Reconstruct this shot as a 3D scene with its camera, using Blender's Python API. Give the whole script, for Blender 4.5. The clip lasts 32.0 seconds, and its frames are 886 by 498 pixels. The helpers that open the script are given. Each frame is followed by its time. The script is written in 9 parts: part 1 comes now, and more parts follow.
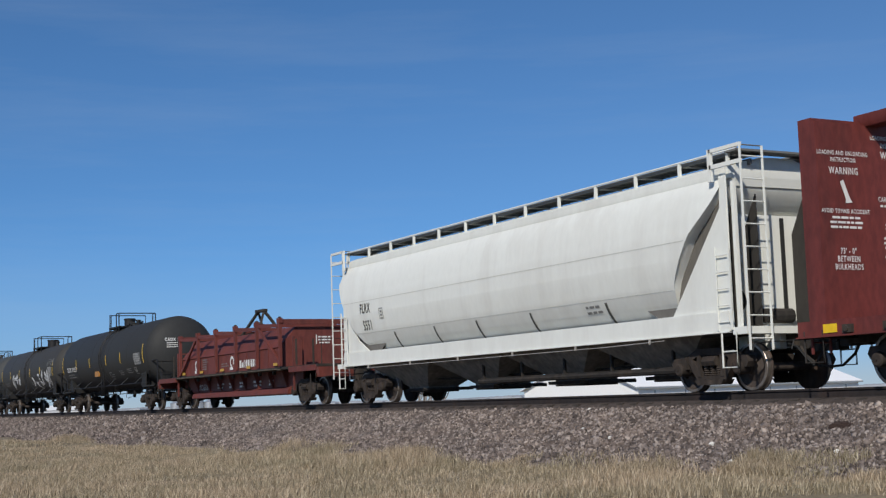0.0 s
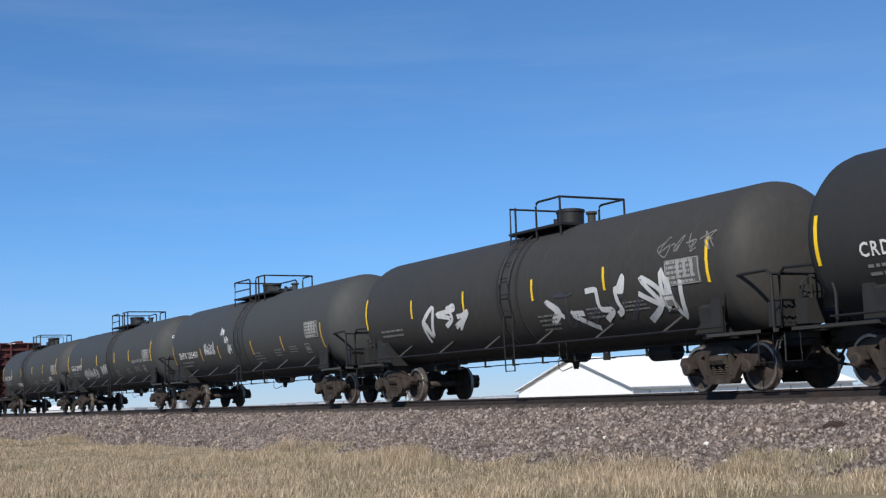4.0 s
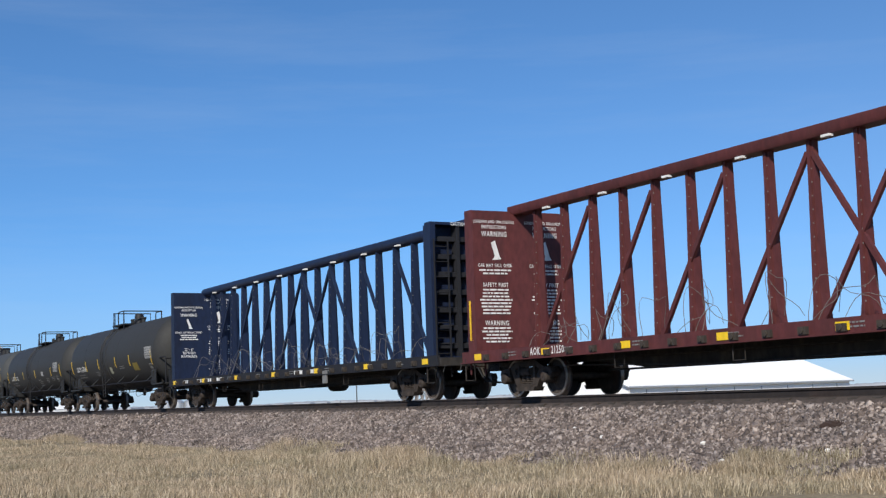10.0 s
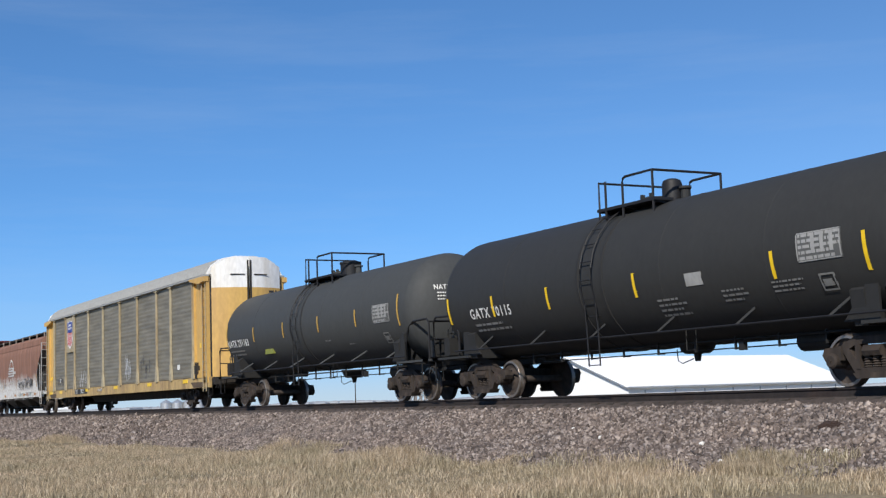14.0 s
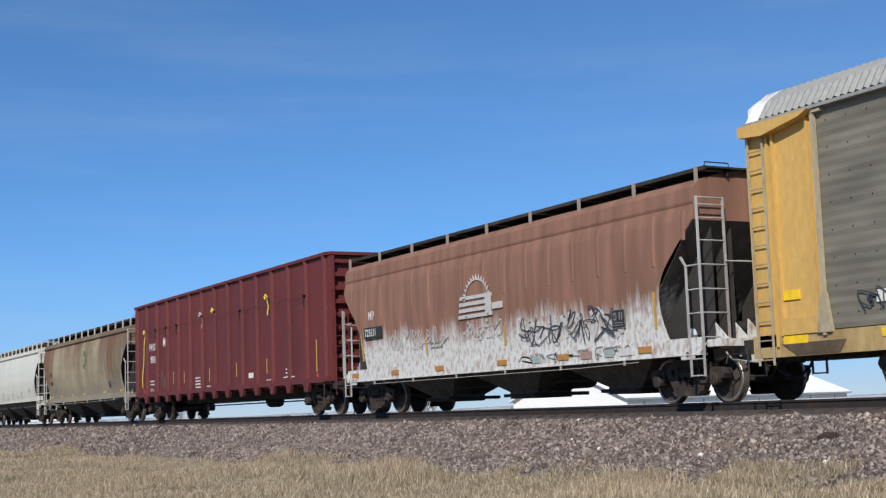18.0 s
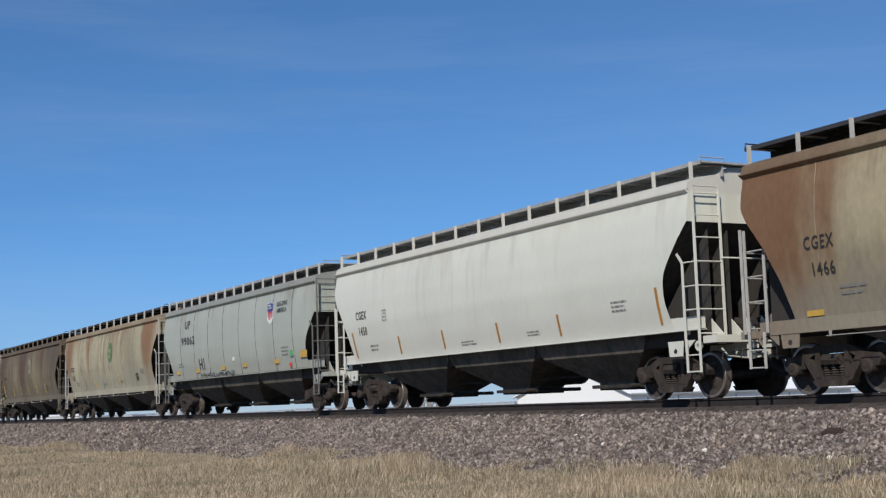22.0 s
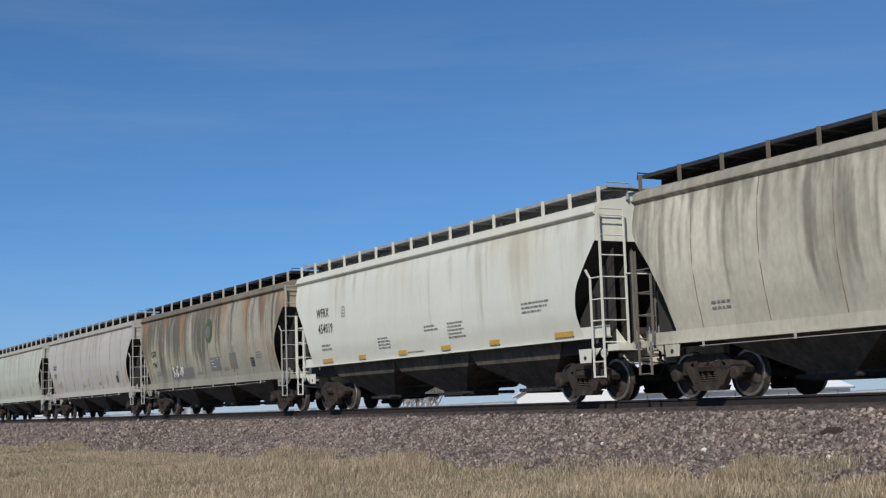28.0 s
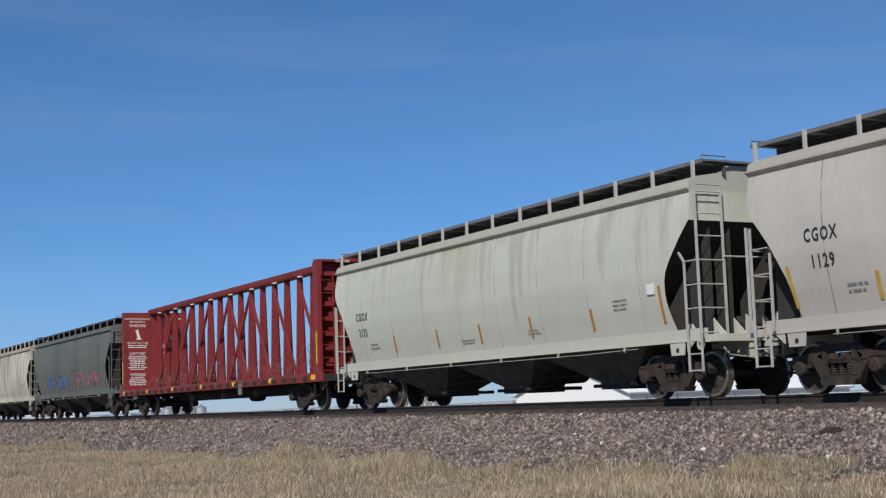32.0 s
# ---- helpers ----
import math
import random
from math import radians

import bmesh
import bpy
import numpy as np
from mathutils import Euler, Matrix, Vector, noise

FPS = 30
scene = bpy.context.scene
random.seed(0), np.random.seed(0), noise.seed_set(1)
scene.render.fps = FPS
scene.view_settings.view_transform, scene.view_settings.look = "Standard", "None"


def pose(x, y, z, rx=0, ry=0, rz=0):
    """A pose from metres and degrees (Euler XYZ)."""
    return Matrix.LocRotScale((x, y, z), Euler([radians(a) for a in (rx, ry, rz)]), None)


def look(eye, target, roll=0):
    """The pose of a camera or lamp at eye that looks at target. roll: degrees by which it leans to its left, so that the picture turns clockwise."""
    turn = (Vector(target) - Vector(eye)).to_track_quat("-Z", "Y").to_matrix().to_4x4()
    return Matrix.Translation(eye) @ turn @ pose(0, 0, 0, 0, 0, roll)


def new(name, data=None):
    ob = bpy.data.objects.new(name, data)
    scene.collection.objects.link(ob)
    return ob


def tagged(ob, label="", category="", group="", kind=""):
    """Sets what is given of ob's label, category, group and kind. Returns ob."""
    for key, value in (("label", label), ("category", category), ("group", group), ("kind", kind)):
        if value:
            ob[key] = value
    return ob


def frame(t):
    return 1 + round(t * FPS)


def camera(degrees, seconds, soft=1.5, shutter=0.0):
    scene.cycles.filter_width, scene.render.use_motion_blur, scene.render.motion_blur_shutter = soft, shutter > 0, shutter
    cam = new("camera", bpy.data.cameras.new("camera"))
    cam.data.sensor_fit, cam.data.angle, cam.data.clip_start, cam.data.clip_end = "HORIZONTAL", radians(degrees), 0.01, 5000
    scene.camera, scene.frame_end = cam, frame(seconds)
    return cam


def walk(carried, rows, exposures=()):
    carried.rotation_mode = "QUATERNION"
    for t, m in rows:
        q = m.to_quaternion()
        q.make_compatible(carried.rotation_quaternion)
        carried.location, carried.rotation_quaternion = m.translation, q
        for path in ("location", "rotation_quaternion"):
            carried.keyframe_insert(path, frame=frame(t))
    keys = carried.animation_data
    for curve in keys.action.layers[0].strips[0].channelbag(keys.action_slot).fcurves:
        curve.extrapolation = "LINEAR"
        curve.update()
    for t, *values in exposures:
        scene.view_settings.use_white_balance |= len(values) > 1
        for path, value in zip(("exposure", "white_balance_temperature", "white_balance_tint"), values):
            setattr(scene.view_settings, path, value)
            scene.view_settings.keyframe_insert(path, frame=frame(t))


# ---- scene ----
cam = camera(36.18, 32.0, soft=1.3)
RAIL = 1.40          # top of the rails above the field
TRACK = 18.3         # centre line of the track, north of the camera
SPEED = 14.64        # metres a second
ROLL = 1.89

# seconds, pitch, yaw
AIM = [
    (0.0, 6.328, 62.039),
    (0.5, 6.327, 62.014),
    (1.0, 6.318, 61.986),
    (1.5, 6.300, 61.968),
    (2.0, 6.291, 61.940),
    (2.5, 6.291, 61.903),
    (3.0, 6.301, 61.857),
    (3.5, 6.316, 61.818),
    (5.5, 6.303, 61.842),
    (6.0, 6.318, 61.862),
    (6.5, 6.318, 61.880),
    (7.0, 6.292, 61.889),
    (7.5, 6.270, 61.890),
    (8.0, 6.274, 61.875),
    (8.5, 6.287, 61.847),
    (9.0, 6.291, 61.793),
    (9.5, 6.291, 61.729),
    (10.0, 6.291, 61.691),
    (10.5, 6.282, 61.668),
    (11.0, 6.265, 61.623),
    (11.5, 6.256, 61.577),
    (12.0, 6.256, 61.577),
    (12.5, 6.265, 61.600),
    (13.0, 6.278, 61.609),
    (13.5, 6.283, 61.618),
    (14.0, 6.306, 61.636),
    (14.5, 6.374, 61.645),
    (15.0, 6.475, 61.636),
    (15.5, 6.548, 61.621),
    (17.5, 6.767, 61.571),
    (18.0, 6.767, 61.581),
    (18.5, 6.757, 61.609),
    (19.0, 6.730, 61.646),
    (19.5, 6.694, 61.683),
    (20.0, 6.666, 61.720),
    (20.5, 6.648, 61.747),
    (21.0, 6.630, 61.756),
    (21.5, 6.612, 61.756),
    (22.0, 6.585, 61.747),
    (22.5, 6.567, 61.738),
    (23.0, 6.585, 61.747),
    (23.5, 6.603, 61.756),
    (24.0, 6.603, 61.756),
    (24.5, 6.612, 61.756),
    (25.0, 6.621, 61.756),
    (25.5, 6.612, 61.756),
    (26.0, 6.594, 61.756),
    (26.5, 6.585, 61.756),
    (28.5, 6.560, 61.720),
    (29.0, 6.552, 61.729),
    (29.5, 6.547, 61.747),
    (30.0, 6.543, 61.747),
    (30.5, 6.538, 61.729),
    (31.0, 6.543, 61.720),
    (31.5, 6.547, 61.711),
    (32.0, 6.547, 61.695),
]
# the camera's own exposure drifts as pale and dark cars pass
EXPOSURES = [(0, -0.42), (1, -0.48), (1.5, -0.43), (2, -0.20), (3, -0.03), (7, 0.0), (10.5, 0.0), (12, -0.15), (13, 0.03), (15.5, 0.0), (17.5, -0.04), (19, -0.06), (21, -0.04), (22, -0.26),
             (23, -0.37), (24, -0.25), (26, -0.05), (29, -0.50), (30, -0.26), (31, -0.26), (32, -0.32)]
walk(cam, [(t, pose(0, 0, RAIL + 0.03, 90 + p, ROLL, y)) for t, p, y in AIM], EXPOSURES)

# ---- world and sun ----
def ramp_of(nodes, lo, hi, top):
    r = nodes.new("ShaderNodeValToRGB")
    r.color_ramp.elements[0].position, r.color_ramp.elements[1].position = lo, hi
    r.color_ramp.elements[0].color, r.color_ramp.elements[1].color = (0, 0, 0, 1), (top, top, top, 1)
    return r


SUN_TO = Vector((0.58, -0.58, 0.57)).normalized()
world = bpy.data.worlds.new("world")
scene.world = world
world.use_nodes = True
wn, wl = world.node_tree.nodes, world.node_tree.links
wn.clear()
w_out = wn.new("ShaderNodeOutputWorld")
w_bg = wn.new("ShaderNodeBackground")
w_sky = wn.new("ShaderNodeTexSky")
w_sky.sky_type = "NISHITA"
w_sky.sun_disc = False
w_sky.sun_elevation = math.asin(SUN_TO.z)
w_sky.sun_rotation = math.atan2(SUN_TO.x, SUN_TO.y)
w_sky.altitude = 300
w_sky.air_density = 1.0
w_sky.dust_density = 0.2
w_sky.ozone_density = 3.0
w_bg.inputs["Strength"].default_value = 0.12
# the clear winter sky stays blue down to the horizon
w_tc = wn.new("ShaderNodeTexCoord")
w_mp = wn.new("ShaderNodeMapping")
w_mp.inputs["Scale"].default_value = (1, 1, 1.15)
w_mp.inputs["Location"].default_value = (0, 0, 0.085)
wl.new(w_tc.outputs["Generated"], w_mp.inputs["Vector"])
wl.new(w_mp.outputs[0], w_sky.inputs["Vector"])
w_tint = wn.new("ShaderNodeMix")
w_tint.data_type, w_tint.blend_type = "RGBA", "MULTIPLY"
w_tint.inputs[0].default_value = 1.0
w_tint.inputs[7].default_value = (0.575, 0.92, 1.20, 1)
wl.new(w_sky.outputs[0], w_tint.inputs[6])
# thin cirrus veils
w_cm = wn.new("ShaderNodeMapping")
w_cm.inputs["Scale"].default_value = (1.6, 1.6, 16.0)
w_cm.inputs["Rotation"].default_value = (0.12, 0.20, 0.3)
wl.new(w_tc.outputs["Generated"], w_cm.inputs["Vector"])
w_cn = wn.new("ShaderNodeTexNoise")
w_cn.inputs["Scale"].default_value = 1.7
w_cn.inputs["Detail"].default_value = 7.0
w_cn.inputs["Roughness"].default_value = 0.62
wl.new(w_cm.outputs[0], w_cn.inputs["Vector"])
w_cr = ramp_of(wn, 0.48, 0.85, 0.11)
wl.new(w_cn.outputs[0], w_cr.inputs[0])
w_cl = wn.new("ShaderNodeMix")
w_cl.data_type = "RGBA"
w_cl.inputs[7].default_value = (5.2, 5.9, 6.6, 1)
wl.new(w_cr.outputs[0], w_cl.inputs[0])
wl.new(w_tint.outputs[2], w_cl.inputs[6])
# the veil thickens low down on the sunward side
w_gp = wn.new("ShaderNodeSeparateXYZ")
wl.new(w_tc.outputs["Generated"], w_gp.inputs[0])
w_side = wn.new("ShaderNodeMapRange")
w_side.interpolation_type = "SMOOTHSTEP"
for key_, val_ in (("From Min", -0.97), ("From Max", -0.45), ("To Min", 0.0), ("To Max", 0.17)):
    w_side.inputs[key_].default_value = val_
wl.new(w_gp.outputs[0], w_side.inputs["Value"])
w_low = wn.new("ShaderNodeMapRange")
w_low.interpolation_type = "SMOOTHSTEP"
for key_, val_ in (("From Min", 0.06), ("From Max", 0.30), ("To Min", 1.0), ("To Max", 0.25)):
    w_low.inputs[key_].default_value = val_
wl.new(w_gp.outputs[2], w_low.inputs["Value"])
w_mul = wn.new("ShaderNodeMath")
w_mul.operation = "MULTIPLY"
wl.new(w_side.outputs[0], w_mul.inputs[0])
wl.new(w_low.outputs[0], w_mul.inputs[1])
w_vl = wn.new("ShaderNodeMix")
w_vl.data_type = "RGBA"
w_vl.inputs[7].default_value = (5.4, 6.2, 7.0, 1)
wl.new(w_mul.outputs[0], w_vl.inputs[0])
wl.new(w_cl.outputs[2], w_vl.inputs[6])
# pale haze low over the horizon
w_sp = wn.new("ShaderNodeSeparateXYZ")
wl.new(w_tc.outputs["Generated"], w_sp.inputs[0])
w_hr = wn.new("ShaderNodeMapRange")
w_hr.interpolation_type = "SMOOTHSTEP"
w_hr.inputs["From Min"].default_value, w_hr.inputs["From Max"].default_value = -0.02, 0.13
w_hr.inputs["To Min"].default_value, w_hr.inputs["To Max"].default_value = 0.62, 0.0
wl.new(w_sp.outputs[2], w_hr.inputs["Value"])
w_hz = wn.new("ShaderNodeMix")
w_hz.data_type = "RGBA"
w_hz.inputs[7].default_value = (3.3, 4.4, 5.7, 1)
wl.new(w_hr.outputs[0], w_hz.inputs[0])
wl.new(w_vl.outputs[2], w_hz.inputs[6])
# a whiter band of mist close to the ground
w_mr = wn.new("ShaderNodeMapRange")
w_mr.interpolation_type = "SMOOTHSTEP"
w_mr.inputs["From Min"].default_value, w_mr.inputs["From Max"].default_value = -0.01, 0.035
w_mr.inputs["To Min"].default_value, w_mr.inputs["To Max"].default_value = 0.85, 0.0
wl.new(w_sp.outputs[2], w_mr.inputs["Value"])
w_mz = wn.new("ShaderNodeMix")
w_mz.data_type = "RGBA"
w_mz.inputs[7].default_value = (4.7, 5.6, 6.3, 1)
wl.new(w_mr.outputs[0], w_mz.inputs[0])
wl.new(w_hz.outputs[2], w_mz.inputs[6])
wl.new(w_mz.outputs[2], w_bg.inputs["Color"])
wl.new(w_bg.outputs[0], w_out.inputs["Surface"])

sun_data = bpy.data.lights.new("sun", "SUN")
sun_data.energy = 5.0
sun_data.angle = radians(0.55)
sun_data.color = (1.0, 0.935, 0.835)
sun = new("sun", sun_data)
sun.matrix_world = look(SUN_TO * 50, (0, 0, 0))


# ---- materials ----
def node_mat(name):
    m = bpy.data.materials.new(name)
    m.use_nodes = True
    nt = m.node_tree
    bsdf = nt.nodes["Principled BSDF"]
    return m, nt.nodes, nt.links, bsdf


def ramp(nodes, a, b, ca=(0, 0, 0, 1), cb=(1, 1, 1, 1)):
    r = nodes.new("ShaderNodeValToRGB")
    r.color_ramp.elements[0].position, r.color_ramp.elements[1].position = a, b
    r.color_ramp.elements[0].color, r.color_ramp.elements[1].color = ca, cb
    return r


def noise_tex(nodes, links, scale, detail=4.0, stretch=(1, 1, 1), offset=None):
    tc = nodes.new("ShaderNodeTexCoord")
    mp = nodes.new("ShaderNodeMapping")
    mp.inputs["Scale"].default_value = stretch
    links.new(tc.outputs["Object"], mp.inputs["Vector"])
    if offset is not None:
        mp.inputs["Location"].default_value = (offset, offset * 1.7, offset * 0.3)
    n = nodes.new("ShaderNodeTexNoise")
    n.inputs["Scale"].default_value = scale
    n.inputs["Detail"].default_value = detail
    links.new(mp.outputs[0], n.inputs["Vector"])
    return n


def mix_col(nodes, links, fac, a, b, mode="MIX"):
    mx = nodes.new("ShaderNodeMix")
    mx.data_type = "RGBA"
    mx.blend_type = mode
    for sock, val in ((mx.inputs[0], fac), (mx.inputs[6], a), (mx.inputs[7], b)):
        if isinstance(val, bpy.types.NodeSocket):
            links.new(val, sock)
        else:
            sock.default_value = val
    return mx.outputs[2]


def rgb(c):
    return (*c, 1.0)


MATS = {}


def paint(name, base, rough=0.5, streak=None, amount=0.5, rust=None, rust_amount=0.0, grime=0.25, metallic=0.0, seed=0.0, bump=0.15, gloss=0.35, spill=None):
    """Weathered paint: vertical streaks, rust blooms, fine grime and a little relief."""
    if name in MATS:
        return MATS[name]
    m, n, l, b = node_mat(name)
    col = rgb(base)
    if streak:
        s = noise_tex(n, l, 2.2, 5, (1.0, 1.0, 0.07), seed)
        big = noise_tex(n, l, 0.35, 3, (1, 1, 0.6), seed + 7)
        r = ramp(n, 0.58 - 0.25 * amount, 0.86 - 0.2 * amount)
        mul = n.new("ShaderNodeMath")
        mul.operation = "MULTIPLY_ADD"
        l.new(big.outputs[0], mul.inputs[0])
        mul.inputs[1].default_value = 0.7
        sub = n.new("ShaderNodeMath")
        sub.operation = "SUBTRACT"
        l.new(s.outputs[0], sub.inputs[0])
        sub.inputs[1].default_value = 0.33
        l.new(sub.outputs[0], mul.inputs[2])
        l.new(mul.outputs[0], r.inputs[0])
        col = mix_col(n, l, r.outputs[0], col, rgb(streak))
    if rust:
        s2 = noise_tex(n, l, 1.4, 6, (1.0, 1.0, 0.16), seed + 3)
        r2 = ramp(n, 0.66 - 0.3 * rust_amount, 0.98 - 0.3 * rust_amount)
        l.new(s2.outputs[0], r2.inputs[0])
        col = mix_col(n, l, r2.outputs[0], col, rgb(rust))
    if spill:
        # cargo spilt from the top fittings, dried in dark runs: colour, place along the car, width
        shade, sx, wide_ = spill
        tcs = n.new("ShaderNodeTexCoord")
        sps = n.new("ShaderNodeSeparateXYZ")
        l.new(tcs.outputs["Object"], sps.inputs[0])
        off = n.new("ShaderNodeMath")
        off.operation = "SUBTRACT"
        l.new(sps.outputs[0], off.inputs[0])
        off.inputs[1].default_value = sx
        mag = n.new("ShaderNodeMath")
        mag.operation = "ABSOLUTE"
        l.new(off.outputs[0], mag.inputs[0])
        near = n.new("ShaderNodeMapRange")
        near.inputs["From Min"].default_value, near.inputs["From Max"].default_value = 0.0, wide_
        near.inputs["To Min"].default_value, near.inputs["To Max"].default_value = 0.36, -0.25
        l.new(mag.outputs[0], near.inputs["Value"])
        drip = noise_tex(n, l, 2.6, 5, (1.0, 0.2, 0.16), seed + 61)
        tot = n.new("ShaderNodeMath")
        tot.operation = "ADD"
        l.new(near.outputs[0], tot.inputs[0])
        l.new(drip.outputs[0], tot.inputs[1])
        rs = ramp(n, 0.66, 0.82, (0, 0, 0, 1), (0.85, 0.85, 0.85, 1))
        l.new(tot.outputs[0], rs.inputs[0])
        col = mix_col(n, l, rs.outputs[0], col, rgb(shade))
    fine = noise_tex(n, l, 9, 6, (1, 1, 0.5), seed + 1)
    rf = ramp(n, 0.3, 0.72, rgb([1 - grime] * 3), rgb([1 + 0.12 * grime] * 3))
    l.new(fine.outputs[0], rf.inputs[0])
    col = mix_col(n, l, 1.0, col, rf.outputs[0], "MULTIPLY")
    l.new(col, b.inputs["Base Color"])
    b.inputs["Roughness"].default_value = rough
    b.inputs["Metallic"].default_value = metallic
    b.inputs["Specular IOR Level"].default_value = gloss
    bp = n.new("ShaderNodeBump")
    bp.inputs["Strength"].default_value = bump
    bp.inputs["Distance"].default_value = 0.01
    l.new(fine.outputs[0], bp.inputs["Height"])
    l.new(bp.outputs[0], b.inputs["Normal"])
    MATS[name] = m
    return m


def plain(name, base, rough=0.6, metallic=0.0):
    return paint(name, base, rough, grime=0.2, metallic=metallic, bump=0.05)


STEEL_DARK = paint("underframe_grime", (0.036, 0.032, 0.029), 0.8, (0.075, 0.058, 0.045), 0.35, grime=0.5)
TRUCK_MAT = paint("cast_truck_steel", (0.046, 0.036, 0.030), 0.85, (0.085, 0.064, 0.050), 0.4, (0.10, 0.045, 0.025), 0.4, 0.5)
WHEEL_MAT = paint("wheel_plate_rust", (0.070, 0.055, 0.047), 0.75, rust=(0.13, 0.06, 0.03), rust_amount=0.6, grime=0.5)
TREAD_MAT = paint("worn_wheel_rim", (0.36, 0.31, 0.27), 0.38, metallic=0.75, grime=0.4)
RAIL_SIDE = paint("rusty_rail_side", (0.030, 0.024, 0.023), 0.85, rust=(0.055, 0.032, 0.024), rust_amount=0.5, grime=0.4)
RAIL_TOP = paint("polished_rail_head", (0.30, 0.27, 0.25), 0.5, metallic=0.7, grime=0.2)
TIE_MAT = paint("weathered_tie_wood", (0.050, 0.041, 0.035), 0.9, (0.085, 0.072, 0.062), 0.5, grime=0.5)
# caked dirt, its colour deepened for the shade under the hopper sills
DIRT_AND_SHADE = paint("dirt_and_shade_steel", (0.128, 0.107, 0.088), 0.9, (0.066, 0.068, 0.054), 0.5, grime=0.45)
DARK_SEAM = plain("dark_weld_line", (0.085, 0.085, 0.075), 0.8)
WHITE_TRIM = plain("white_stencil_paint", (0.72, 0.72, 0.70))
FADED_STENCIL = plain("worn_grey_stencil_paint", (0.21, 0.21, 0.20))
DIM_STENCIL = plain("faded_stencil_paint", (0.20, 0.20, 0.195))
BLACK_STENCIL = plain("black_stencil_paint", (0.03, 0.03, 0.03))
YELLOW = plain("yellow_reflective_tape", (0.85, 0.56, 0.02), 0.4)
DULL_YELLOW = plain("dull_yellow_tape", (0.52, 0.32, 0.06), 0.5)
ORANGE = plain("amber_reflective_tape", (0.42, 0.20, 0.05), 0.5)
RED_TAG = plain("red_tag", (0.65, 0.06, 0.04), 0.5)
GRAF_WHITE = plain("silver_spray_paint", (0.62, 0.63, 0.64), 0.5)
GRAF_DARK = plain("dark_spray_paint", (0.05, 0.055, 0.07), 0.6)


def math_node(n, l, op, *vals):
    m = n.new("ShaderNodeMath")
    m.operation = op
    for sock, val in zip(m.inputs, vals):
        if isinstance(val, bpy.types.NodeSocket):
            l.new(val, sock)
        else:
            sock.default_value = val
    return m.outputs[0]


def span_node(n, l, val, a, b, ya, yb, smooth=True):
    r = n.new("ShaderNodeMapRange")
    r.interpolation_type = "SMOOTHSTEP" if smooth else "LINEAR"
    for key, x in (("From Min", a), ("From Max", b), ("To Min", ya), ("To Max", yb)):
        r.inputs[key].default_value = x
    l.new(val, r.inputs["Value"])
    return r.outputs[0]


